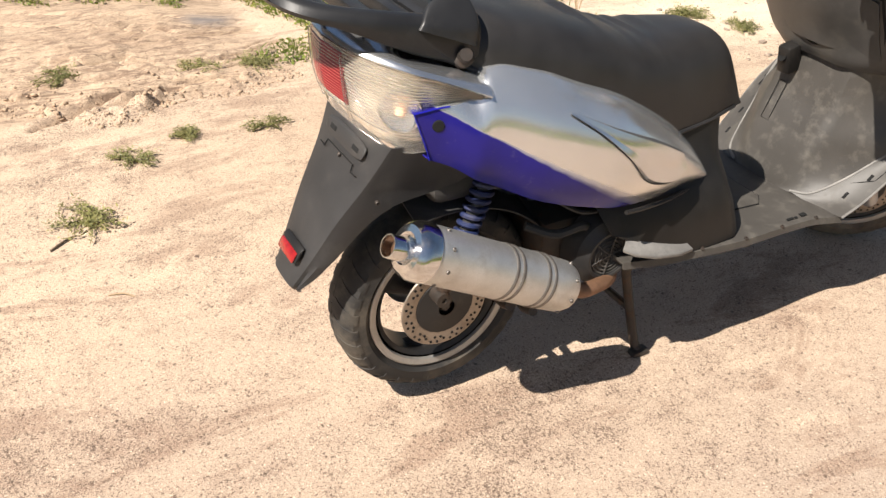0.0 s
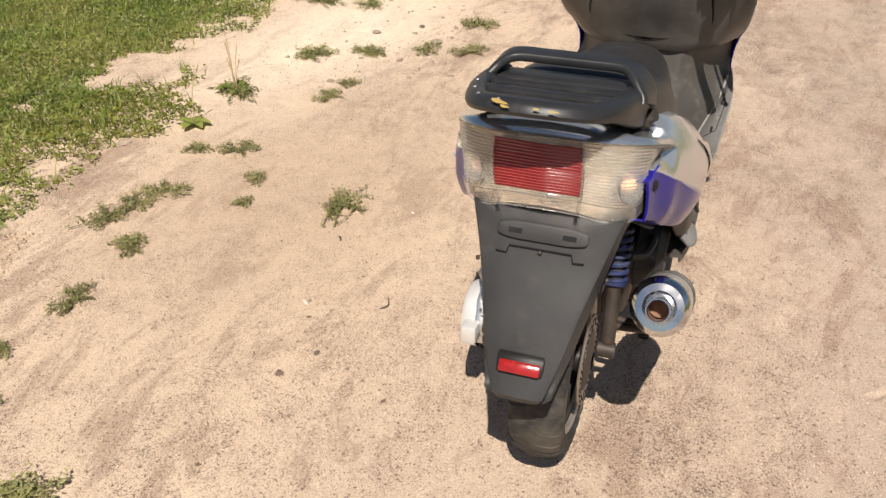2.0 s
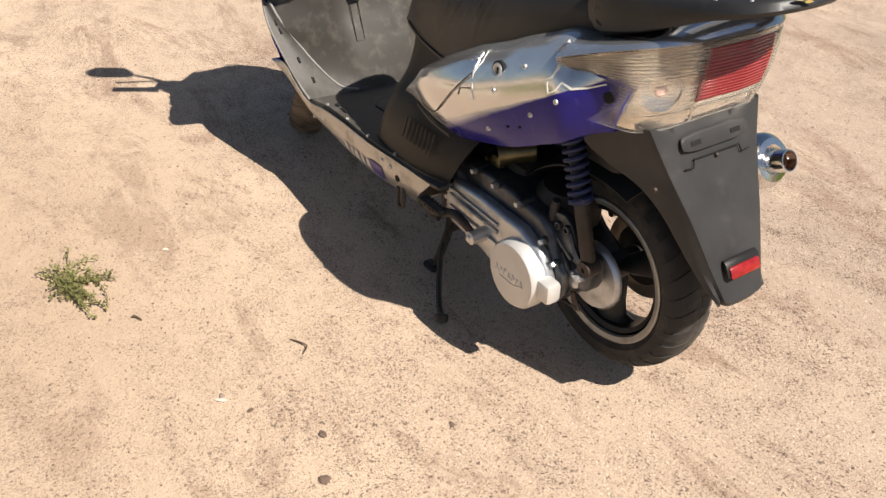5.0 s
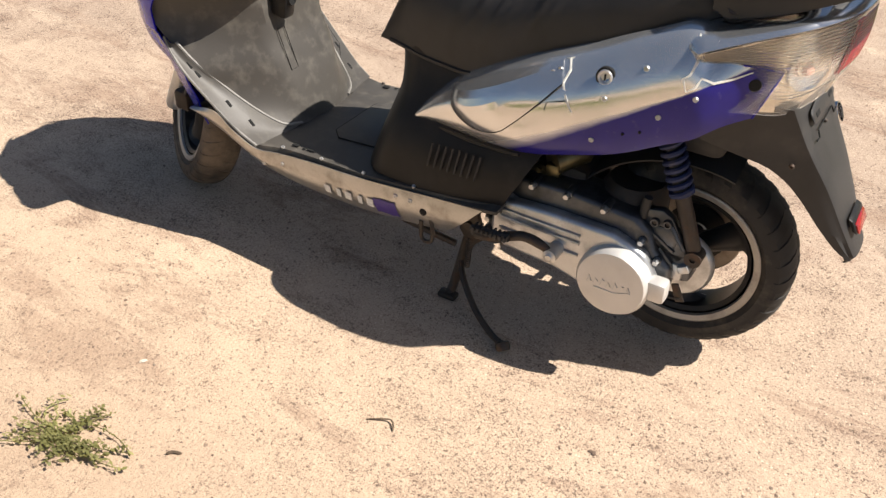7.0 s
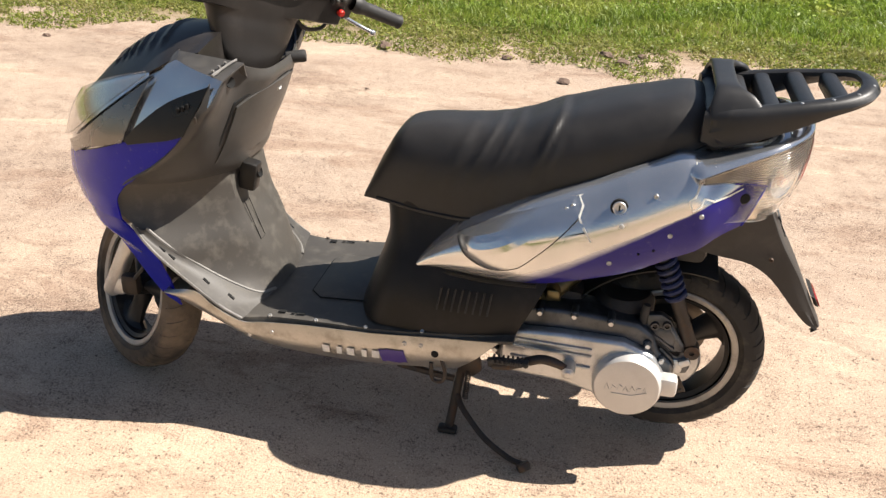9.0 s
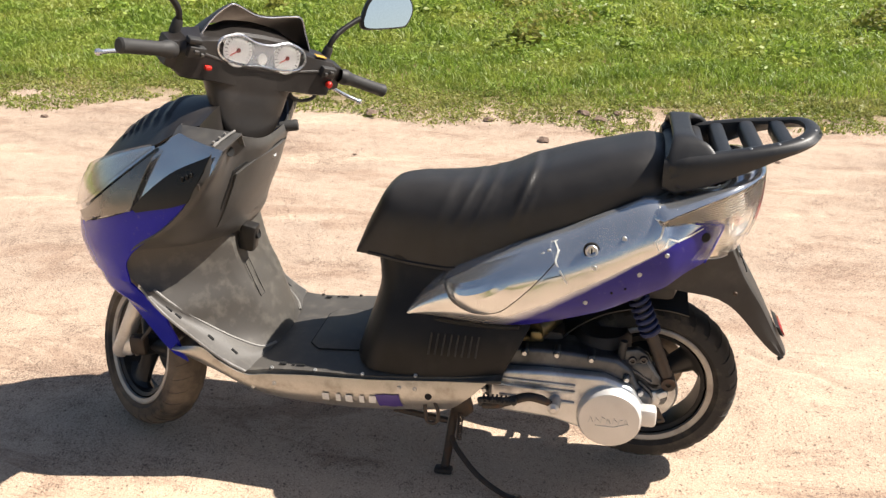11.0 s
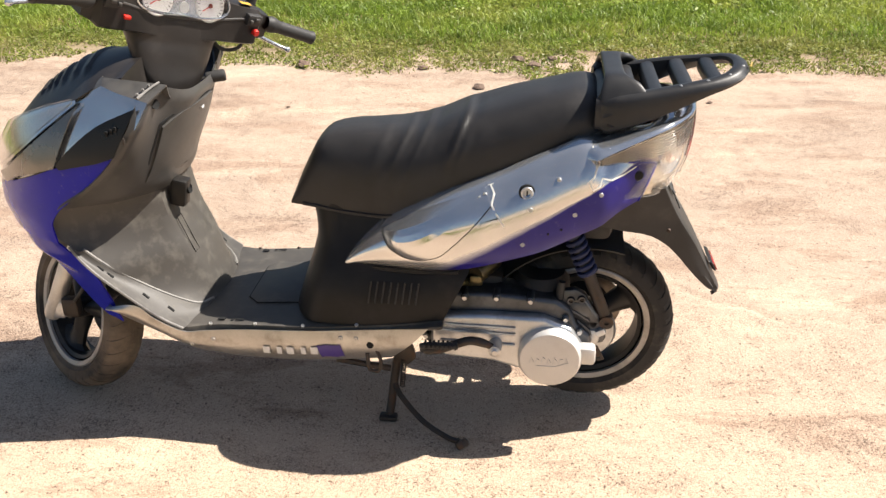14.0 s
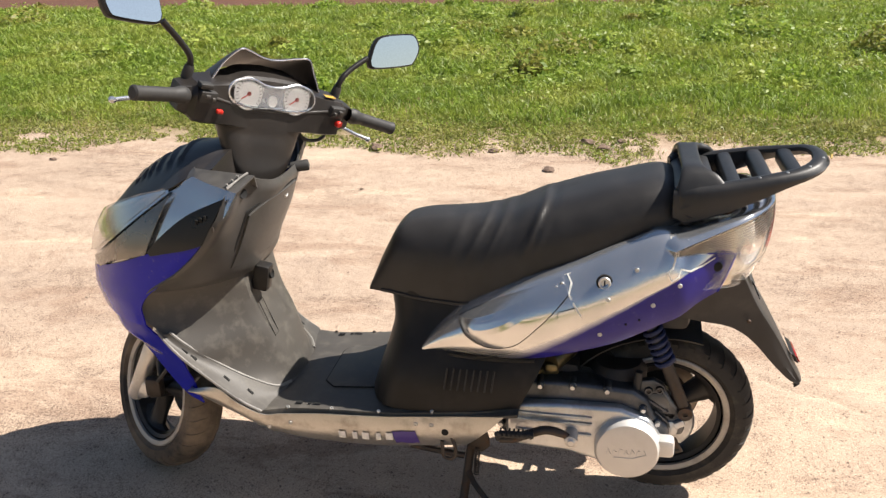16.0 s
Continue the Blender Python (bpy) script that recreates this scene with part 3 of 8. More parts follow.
# ---- cover under the seat, flaring to the footboard
B_FRONT = smoothed([(0.345, 0.850), (0.42, 0.824), (0.48, 0.803), (0.54, 0.790), (0.60, 0.796), (0.635, 0.804), (0.665, 0.815)])
B_HALF = smoothed([(0.345, 0.222), (0.42, 0.215), (0.48, 0.195), (0.53, 0.165), (0.60, 0.135), (0.665, 0.118)])
rows = []
for k in range(19):
    z = 0.345 + 0.32 * k / 18
    xf, w = B_FRONT(z), B_HALF(z)
    back = 0.375 + 0.5 * (0.5 - z) if z < 0.5 else 0.375
    row = []
    half = []
    for j in range(13):
        t = j / 12 * math.pi / 2
        half.append((xf - 0.10 * (1 - math.cos(t)) , w * math.sin(t) ** 0.75, z))
    for j in range(1, 9):
        q = j / 8
        half.append((xf - 0.10 + (back - xf + 0.10) * q, w + 0.012 * math.sin(math.pi * q), z))
    # on the right the hem rises towards the back and leaves the fan open
    row = [(x, -y, max(zz, 0.44 - 0.45 * max(0, x - 0.42)) if x < 0.66 else zz) for x, y, zz in reversed(half[1:])] + half
    rows.append(row)
under = part("underseat_cover", thick(sheet(rows), -0.004), M_PLASTIC, scooter, "black plastic cover under the seat")
for s in (1,):
    for k in range(8):
        x = 0.50 + 0.017 * k
        part("vent_slot", tube([(x, s * 0.222, 0.47), (x + 0.006, s * 0.229, 0.43), (x + 0.008, s * 0.232, 0.415)], 0.0024, 6), M_GUARD, under)
for s in (1, -1):
    part("cover_seam", tube([(x, s * (P_MID(x) - 0.018), P_LOW(x) - 0.002) for x in [0.40 + 0.3 * k / 16 for k in range(17)]], 0.005, 6), M_PLASTIC, under)

# ---- tail lamp and the deck above it
REAR_TOP = smoothed([(0.0, (-0.148, 0.890)), (0.08, (-0.138, 0.887)), (0.14, (-0.106, 0.877)), (0.19, (-0.056, 0.862))])
REAR_LOW = smoothed([(0.0, (-0.124, 0.742)), (0.08, (-0.114, 0.735)), (0.132, (-0.088, 0.714)), (0.172, (-0.060, 0.703)), (0.19, (-0.044, 0.700))])
tt = path3([(0.088, 0.240, 0.808), (0.03, 0.220, 0.832), (-0.050, 0.192, 0.863)], 11)
tb = [np.array((p[0], on_side(p[0], 0.716)[1] - 0.012, 0.708)) for p in tt]
tm = [np.array((p[0], on_side(p[0], 0.785)[1] - 0.012, 0.787)) for p in tt]
for k in range(24):
    y = 0.19 * (1 - k / 23)
    (xa, za), (xb, zb) = REAR_TOP(y), REAR_LOW(y)
    tt.append(np.array((xa, y, za)))
    tb.append(np.array((xb, y * 0.92, zb)))
    tm.append(np.array((xb + (xa - xb) * 0.5, y * 0.97, zb + (za - zb) * 0.5)))

# the corners are rounded
for _ in range(14):
    for seq in (tt, tm, tb):
        old = [np.array(p) for p in seq]
        for i in range(3, len(seq) - 1):
            k = 0.5 * min(1.0, (i - 2) / 3)
            seq[i] = old[i] * (1 - k) + (old[i - 1] + old[i + 1]) * 0.5 * k


def skewed(p):
    """The tail sits a little to the left of the wheel."""
    return np.array((p[0], p[1] + 0.012 * (1 - (p[1] / 0.245) ** 2), p[2]))


def right_y(p):
    """The right flank is narrower than the left."""
    return p[1] - P_RIGHT(p[0]) * 1.15 * min(1.0, max(0.0, p[1]) / 0.19)


def lamp_row(q, out):
    """Across the lamp at height q (0 low, 1 high), from its left tip round to the right."""
    row = []
    for a, m, b in zip(tt, tm, tb):
        p = b + (m - b) * q * 2 if q < 0.5 else m + (a - m) * (q * 2 - 1)
        bulge = out + 0.012 * math.sin(math.pi * min(1.0, q * 0.95 + 0.05)) * (1 - 0.55 * min(1, p[1] / 0.21)) * min(1, max(0, 0.05 - p[0]) / 0.08)
        n = np.array([-(0.35 + 0.65 * (1 - p[1] / 0.23)), 0.25 + 0.75 * p[1] / 0.23, 0])
        row.append(p + n / np.linalg.norm(n) * bulge)
    row = row + [np.array([p[0], -right_y(p), p[2]]) for p in reversed(row[:-1])]
    return [skewed(p) for p in row]


NR = 72
lens_rows = [lamp_row(k / NR, 0.0016 * (k % 3 == 1) if 14 < k < 68 else 0.0) for k in range(NR + 1)]
ncol = len(lens_rows[0])
RED = [j for j in range(ncol) if abs(lens_rows[36][j][1] - 0.024) < 0.087]
j0, j1 = RED[0], RED[-1]
tail = part("tail_lamp", sheet([lamp_row(k / 12, -0.016) for k in range(13)]), M_LAMP_BACK, scooter, "ribbed clear and red tail lamp")
red = part("red_lens", thick(sheet([r[j0:j1 + 1] for r in lens_rows[22:69]]), -0.004), M_RED_LENS, tail, "ribbed red brake lens")
clear = part("clear_lens", thick(join(sheet([r[:j0 + 1] for r in lens_rows]), sheet([r[j1:] for r in lens_rows]), sheet([r[j0:j1 + 1] for r in lens_rows[:23]]), sheet([r[j0:j1 + 1] for r in lens_rows[68:]])), -0.003), M_CLEAR, tail, "ribbed clear lens")
clear.visible_shadow = False
red.visible_shadow = False
# pale ribs across the red lens
for k in range(24, 56, 3):
    part("lens_rib", tube([tuple(lens_rows[k][j] + np.array([-0.0004, 0, 0])) for j in range(j0, j1 + 1)], 0.0011, 5), M_PINK, red)
face, deep_row = lamp_row(0.50, -0.004), lamp_row(0.50, -0.014)
for s in (1, -1):
    j = min(range(ncol), key=lambda i: abs(face[i][1] - (s * 0.150 + 0.006)))
    b = Vector(deep_row[j])
    ax = (Vector(face[j]) - b).normalized()
    part("reflector_bowl", lathe([(0.0, -0.004), (0.014, -0.003), (0.026, 0.001), (0.036, 0.007), (0.039, 0.007), (0.040, 0.0)], b, ax, 32), M_CHROME, tail, "round chrome reflector bowl")
    part("indicator_bulb", lathe([(0, 0.010), (0.007, 0.008), (0.011, 0.002), (0.011, -0.006)], b, ax, 16), M_AMBER if s < 0 else M_BULB, tail, "amber indicator bulb" if s < 0 else "pale pink indicator bulb")
# fine ribs of the clear wings
for k in list(range(48, 70, 3)):
    for cols_ in (range(1, j0 + 1), range(j1, ncol - 1)):
        part("lens_rib", tube([tuple(lens_rows[k][j]) for j in cols_], 0.0010, 5), M_LENS_RIB, tail)
for j in (j0, j1):
    part("lens_rib", tube([tuple(lens_rows[k][j] + np.array([-0.001, 0, 0])) for k in range(4, 70, 3)], 0.0035, 8), M_CLEAR, tail)
# deck: from the lamp's upper edge inwards to the rack, silver
fore = [np.array(p) for p in ((0.125, 0.200, 0.806), (0.105, 0.220, 0.806))]
cols = []
for a in fore + tt:
    w = min(1.0, max(0.0, (0.19 - a[1]) / 0.11))
    w = w * w * (3 - 2 * w)
    inner = np.array((a[0] + 0.02, 0.12, 0.848 - 0.25 * min(0.05, a[0]))) * (1 - w) + np.array((a[0] + 0.13, a[1] * 0.5, 0.905)) * w
    col = []
    for q in (0.0, 0.03, 0.1, 0.25, 0.45, 0.7, 1.0):
        p = a + (inner - a) * q
        p[2] += 0.004 + 0.011 * math.sin(math.pi * q ** 0.6)
        p[1] += 0.003 * (1 - q)
        col.append(skewed(p))
    cols.append(col)
cols = cols + [[np.array((p[0], -(right_y(p) - 0.024 * (1 - (p[1] / 0.245) ** 2)), p[2])) for p in c] for c in reversed(cols[:-1])]
part("tail_deck", thick(sheet(cols), -0.004), M_SILVER, scooter, "silver tail deck")
for s in (1, -1):
    part("rack_bolt", lathe([(0, 0.014), (0.012, 0.014), (0.014, 0.0), (0.02, -0.004), (0.02, -0.02)], (0.060, s * 0.150 + 0.008, 0.872), (-0.2, s * 0.8, 0.5), 14), M_IRON, scooter, "dark rack bolt in a rubber bush")

# ---- rear mudguard with its plate holder
G_EDGE = [(-0.082, 0.716), (-0.122, 0.635), (-0.175, 0.549), (-0.217, 0.471), (-0.254, 0.404)]
G_HALF = [0.148, 0.122, 0.096, 0.075, 0.054]
edge, half = path3([(x, 0, z) for x, z in G_EDGE], 41), smoothed([(k / 4, h) for k, h in enumerate(G_HALF)])
G_WALL = smoothed([(0.0, 0.19), (0.1, 0.205), (0.28, 0.215), (0.34, 0.16), (0.39, 0.095), (0.5, 0.066), (0.8, 0.040), (0.93, 0.028), (1.0, 0.012)])
rows = []
for k, p in enumerate(edge):
    w = half(k / 40)
    wall = G_WALL(k / 40)
    rr = 0.012
    row = [(p[0] + wall, w + 0.012, p[2] - wall * 0.06), (p[0] + wall * 0.5, w + 0.008, p[2] + wall * 0.02), (p[0] + rr, w, p[2]), (p[0] + 0.003, w - 0.004, p[2]), (p[0], w - 0.012, p[2])]
    row += [(p[0] - 0.002, w * 0.5, p[2]), (p[0] - 0.003, 0, p[2])]
    rows.append([(x, y + 0.009, z) for x, y, z in row + [(x, -y, z) for x, y, z in reversed(row[:-1])]])
last = rows[-1]
rows.append([(x + 0.006, 0.009 + (y - 0.009) * 0.82, z - 0.014) for x, y, z in last])
guard = part("rear_mudguard", thick(sheet(rows), 0.004), M_GUARD, scooter, "faded grey-black plastic mudguard with plate holder")


def flap(t, y, out):
    """On the rear face of the mudguard: t from its top to its tip."""
    p = np.array(edge[0]) if t <= 0 else path3([(x, 0, z) for x, z in G_EDGE], 201)[int(t * 200)]
    out += 0.006
    return (p[0] - 0.003 - out * 0.87, y + 0.009, p[2] - out * 0.45)


N_FLAP = Vector((-0.88, 0, -0.47)).normalized()
UP_FLAP = Vector((0.47, 0, -0.88)).normalized() * -1
refl = part("reflector_housing", slab([flap(0.70, 0.046, 0), flap(0.70, -0.046, 0), flap(0.79, -0.046, 0), flap(0.79, 0.046, 0)], N_FLAP, 0.014, 0.004), M_PLASTIC, guard, "black reflector housing")
part("reflector", slab([flap(0.715, 0.040, 0.0145), flap(0.715, -0.040, 0.0145), flap(0.775, -0.040, 0.0145), flap(0.775, 0.040, 0.0145)], N_FLAP, 0.006, 0.002), M_REFLECTOR, refl, "red plastic reflector")
holder = []
for k in range(24):
    a = 2 * math.pi * k / 24
    cx, cz = math.cos(a), math.sin(a)
    holder.append(flap(0.092 - 0.045 * math.copysign(abs(cz) ** 0.6, cz), 0.088 * math.copysign(abs(cx) ** 0.45, cx), 0.0))
part("plate_holder", slab(holder, N_FLAP, 0.007, 0.0025), M_GUARD, guard, "raised rounded plate holder")
for s in (1, -1):
    part("slot", slab([flap(0.075, s * 0.052 + 0.013, 0.0075), flap(0.075, s * 0.052 - 0.013, 0.0075), flap(0.10, s * 0.052 - 0.013, 0.0075), flap(0.10, s * 0.052 + 0.013, 0.0075)], N_FLAP, 0.001, 0.0), M_HOLE, guard)
part("screw", screw(flap(0.205, 0.0, 0), N_FLAP, 0.004), M_IRON, guard)
part("seam_line", tube([flap(0.22, 0.085, 0.001), flap(0.225, 0.064, 0.001), flap(0.185, 0.060, 0.001), flap(0.185, -0.060, 0.001), flap(0.225, -0.064, 0.001), flap(0.22, -0.085, 0.001)], 0.0016, 5), M_HOLE, guard)
for s in (1, -1):
    part("screw", screw((-0.10, s * 0.128 + 0.009, 0.600), (0, s, -0.1), 0.005), M_IRON, guard)
# inner fender above the tyre
rows = []
for k in range(17):
    t = radians(15 + 92 * k / 16)
    rows.append([(REAR[0] + 0.285 * math.cos(t), y, REAR[2] + 0.275 * math.sin(t) - abs(y) * 0.25) for y in [-0.10 + 0.2 * j / 8 for j in range(9)]])
part("inner_fender", thick(sheet(rows), 0.004), M_GUARD, scooter, "black inner fender over the rear tyre")

# ---- luggage rack
RC = 0.018       # the rack stands a little to the left
R_Z = smoothed([(-0.26, 0.992), (-0.185, 0.974), (-0.1, 0.961), (0.0, 0.945), (0.095, 0.932)])
R_DEEP = smoothed([(-0.26, 0.022), (-0.17, 0.030), (-0.077, 0.056), (0.0, 0.075), (0.068, 0.084), (0.095, 0.062)])
outer = path3([(0.095, 0.146, 0), (0.05, 0.151, 0), (0.0, 0.150, 0), (-0.09, 0.141, 0), (-0.165, 0.122, 0), (-0.218, 0.092, 0), (-0.243, 0.050, 0), (-0.250, 0.0, 0)], 33)
rows = []
for i, p in enumerate(outer):
    x, y = p[0], p[1]
    z, deep = R_Z(x), R_DEEP(x)
    t = outer[min(i + 1, 32)] - outer[max(i - 1, 0)]
    n = np.array([t[1], -t[0], 0]) / np.hypot(t[0], t[1])
    if i == 32:
        n = np.array([-1.0, 0, 0])
    n = n if n[1] > -1e-6 else -n
    loop = [(-0.006, 0.0), (0.001, -0.004), (0.006, -0.014), (0.007, -deep * 0.6), (0.003, -deep * 0.93), (-0.006, -deep), (-0.016, -deep * 0.9), (-0.026, -deep * 0.5), (-0.031, -0.012), (-0.030, -0.003), (-0.024, 0.001), (-0.015, 0.002)]
    rows.append([tuple(np.array([x, y, z]) + n * a + np.array([0, RC, b])) for a, b in loop])
rows = rows + [[(x, 2 * RC - y, z) for x, y, z in r] for r in reversed(rows[:-1])]
rack = part("luggage_rack", solid_loft(rows), M_RACK, scooter, "black plastic luggage rack with cross slats")
for x, hw, hx in ((-0.172, 0.095, 0.016), (-0.105, 0.117, 0.017), (-0.036, 0.126, 0.017), (0.045, 0.128, 0.045)):
    ys = [-hw + 2 * hw * k / 8 + RC for k in range(9)]
    sl = [[(x + a * hx, y, R_Z(x + a * hx) + b) for a, b in ((-1, -0.010), (-0.9, -0.005), (-0.6, -0.0015), (0, -0.0005), (0.6, -0.0015), (0.9, -0.005), (1, -0.010), (0.95, -0.030), (-0.95, -0.030))] for y in ys]
    part("slat", solid_loft(sl), M_RACK, rack)
# raised grab bar: two broad blocks that lean in, joined by a thin bar
arch = [(0.026, 0.152, 0.908), (0.034, 0.147, 0.928), (0.044, 0.132, 0.950), (0.050, 0.116, 0.963), (0.053, 0.094, 0.968), (0.054, 0.05, 0.968), (0.054, 0.0, 0.968)]
arch = arch + [(x, -y, z) for x, y, z in reversed(arch[:-1])]
ap = path3(arch, 61)
SEC = smoothed([(0, 0.060), (8, 0.050), (14, 0.034), (18, 0.027), (22, 0.024), (30, 0.023)])
rows = []
for i, p in enumerate(ap):
    t = ap[min(i + 1, 60)] - ap[max(i - 1, 0)]
    t /= np.linalg.norm(t)
    nx = np.array([1.0, 0, 0]) - t * t[0]
    nx /= np.linalg.norm(nx)
    w = np.cross(t, nx)
    sec = SEC(min(i, 60 - i))
    ring = []
    for j in range(20):
        a = 2 * math.pi * j / 20
        ca, sa = math.cos(a), math.sin(a)
        ring.append(tuple(p + np.array([0, RC - 0.006, 0]) + nx * math.copysign(abs(ca) ** 0.4, ca) * sec + w * math.copysign(abs(sa) ** 0.5, sa) * 0.0095))
    rows.append(ring)
part("grab_bar", solid_loft(rows), M_RACK, rack, "raised grab bar of the rack", angle=50)
for s in (1, -1):
    wedge = [(x, s * (0.153 - 0.35 * max(0.0, z - 0.915)) + RC - 0.004, z) for x, z in ((0.096, 0.865), (0.094, 0.930), (0.084, 0.948), (0.030, 0.950), (0.012, 0.942), (-0.006, 0.932), (-0.03, 0.922), (0.0, 0.890), (0.05, 0.855))]
    part("grab_block", slab(wedge if s > 0 else wedge[::-1], (0, -s, -0.45), 0.024, 0.004), M_RACK, rack, "solid shoulder of the grab bar")
for x, y in ((-0.235, 0.050), (-0.20, 0.094), (-0.15, 0.116), (-0.09, 0.130)):
    part("rack_stud", lathe([(0, 0.002), (0.003, 0.0015), (0.004, 0.0), (0.004, -0.004)], (x, y + RC, R_Z(x) + 0.001), (0, 0, 1), 12), M_STEEL, rack, "small bright stud")
part("front_plate", slab([(0.05, 0.13 + RC, 0.852), (0.05, -0.13 + RC, 0.852), (0.088, -0.125 + RC, 0.925), (0.088, 0.125 + RC, 0.925)], (-1, 0, 0.3), 0.025, 0.006), M_RACK, rack)
for y0, z0, wd, ht in ((0.062, 0.990, 0.034, 0.007), (0.052, 0.984, 0.018, 0.005), (0.0, 0.986, 0.012, 0.003), (-0.028, 0.985, 0.020, 0.003)):
    chip = []
    for q in range(9):
        a = 2 * math.pi * q / 9
        chip.append((-0.2575 + 0.35 * max(0.0, y0 + math.cos(a) * wd / 2 - 0.05) ** 1.0, y0 + math.cos(a) * wd / 2 * (0.8 + 0.2 * (q % 2)), z0 + math.sin(a) * ht / 2 * (0.7 + 0.3 * (q % 3))))
    part("paint_chip", slab(chip, (-1, 0.2, 0.2), 0.0016, 0.0), M_CHIP, rack, "chipped yellowish patch")
for x, y in ((-0.05, 0.115), (-0.05, -0.115)):
    part("stud", lathe([(0, -0.045), (0.006, -0.045), (0.007, -0.037), (0.004, -0.035), (0.004, 0)], (x, y + RC, R_Z(x) - 0.003), (0, 0, 1), 10), M_IRON, rack)

# ---- silencer
MA, MB = Vector((-0.085, -0.220, 0.553)), Vector((0.285, -0.220, 0.352))
md = (MB - MA).normalized()
mlen = (MB - MA).length
sil = part("silencer", lathe([(0.026, 0.004), (0.040, -0.004), (0.050, 0.004), (0.0560, 0.02), (0.0570, 0.05), (0.0570, mlen - 0.06), (0.056, mlen - 0.02), (0.050, mlen - 0.004), (0.0, mlen + 0.002)], MA, md, 40), M_STEEL, scooter, "scratched steel exhaust silencer")
part("end_cap", lathe([(0.020, 0.002), (0.032, -0.008), (0.046, -0.006), (0.0545, 0.004), (0.0585, 0.014), (0.0590, 0.034), (0.0575, 0.036)], MA, md, 40), M_CHROME, sil, "polished chrome end cap")
part("tail_pipe", lathe([(0.023, 0.02), (0.0235, -0.045), (0.0225, -0.048), (0.0205, -0.048), (0.020, -0.043), (0.020, 0.02)], MA + Vector((0, 0, -0.004)), md, 28), M_CHROME, sil, "chrome tail pipe")
part("pipe_bore", lathe([(0.0198, -0.025), (0.0196, 0.015), (0.0, 0.016)], MA + Vector((0, 0, -0.004)), md, 24), M_RUST, sil, "rusty pipe bore")
for d in (0.228, 0.246, 0.318, 0.336):
    part("band", lathe([(0.0565, d - 0.005), (0.0585, d - 0.003), (0.0590, d), (0.0585, d + 0.003), (0.0565, d + 0.005)], MA, md, 40), M_BAND, sil, "dull wire band")
_, mu_, mw_ = frame_of(md)
for d in (0.062, mlen - 0.022):
    for k in range(8):
        t = 2 * math.pi * k / 8
        nn = mu_ * math.cos(t) + mw_ * math.sin(t)
        part("rivet", screw(MA + md * d + nn * 0.0572, nn, 0.0042, 0.002), M_BAND, sil)
part("bracket", join(block((0.20, -0.195, 0.345), (0.12, 0.02, 0.012), 0.004, Matrix.Rotation(0.5, 3, "Y")), tube([(0.14, -0.235, 0.36), (0.155, -0.19, 0.33), (0.16, -0.10, 0.32)], 0.010, 10), tube([(0.20, -0.235, 0.325), (0.21, -0.19, 0.30), (0.22, -0.10, 0.30)], 0.010, 10)), M_IRON, sil, "dark silencer bracket")
part("exhaust_pipe", tube([tuple(MB), (0.34, -0.215, 0.322), (0.42, -0.19, 0.305), (0.47, -0.15, 0.29), (0.52, -0.08, 0.28), (0.56, 0.0, 0.29)], 0.017, 14, 28), M_RUST, sil, "rusty exhaust pipe")

# ---- engine: drive case, kick start, fan
case = [(0.500, 0.335), (0.495, 0.275), (0.45, 0.245), (0.33, 0.235), (0.24, 0.215), (0.17, 0.200), (0.10, 0.215), (0.066, 0.26), (0.070, 0.315), (0.108, 0.345), (0.124, 0.385), (0.16, 0.412), (0.30, 0.425), (0.42, 0.425), (0.48, 0.40)]
eng = part("drive_case", slab([(x, 0.075, z) for x, z in case], (0, 1, 0), 0.10, 0.012, 3), M_ALU_DARK, scooter, "cast aluminium drive case of the engine")
front_cover = [(0.475, 0.355), (0.475, 0.275), (0.44, 0.252), (0.32, 0.243), (0.24, 0.222), (0.17, 0.208), (0.105, 0.232), (0.085, 0.29), (0.12, 0.35), (0.19, 0.378), (0.34, 0.380), (0.44, 0.375)]
part("case_cover", slab([(x, 0.172, z) for x, z in front_cover], (0, 1, 0), 0.034, 0.012, 3), M_ALU, eng, "bright cast cover with ribs")
for dz in (0.0, 0.018, -0.032):
    part("rib", tube([(0.45, 0.207, 0.335 + dz), (0.40, 0.209, 0.333 + dz), (0.26, 0.209, 0.330 + dz)], 0.004, 6), M_ALU, eng)
part("air_duct", lathe([(0, 0.09), (0.018, 0.086), (0.030, 0.07), (0.036, 0.03), (0.038, -0.04), (0.030, -0.05)], (0.475, 0.165, 0.352), (-0.9, 0.2, -0.25), 20), M_ALU, eng, "ribbed aluminium air duct")
cap = part("round_cap", lathe([(0, 0.030), (0.060, 0.030), (0.074, 0.027), (0.080, 0.018), (0.081, -0.008)], (0.172, 0.208, 0.275), (0, 1, 0), 48), M_DISC_COVER, eng, "matt silver round cap")
part("cap_lug", block((0.080, 0.205, 0.282), (0.045, 0.04, 0.05), 0.010), M_DISC_COVER, cap)
logo = []
for k in range(7):
    x0 = 0.222 - k * 0.0145
    logo.append(tube([(x0, 0.2388, 0.268), (x0 - 0.004, 0.2388, 0.286 - 0.004 * (k % 2)), (x0 - 0.010, 0.2388, 0.270 + 0.006 * (k % 3))], 0.0011, 4))
logo.append(tube([(0.205, 0.2388, 0.260), (0.160, 0.2388, 0.259), (0.125, 0.2388, 0.272)], 0.0011, 4))
part("engraved_mark", join(*logo), M_ALU, cap)
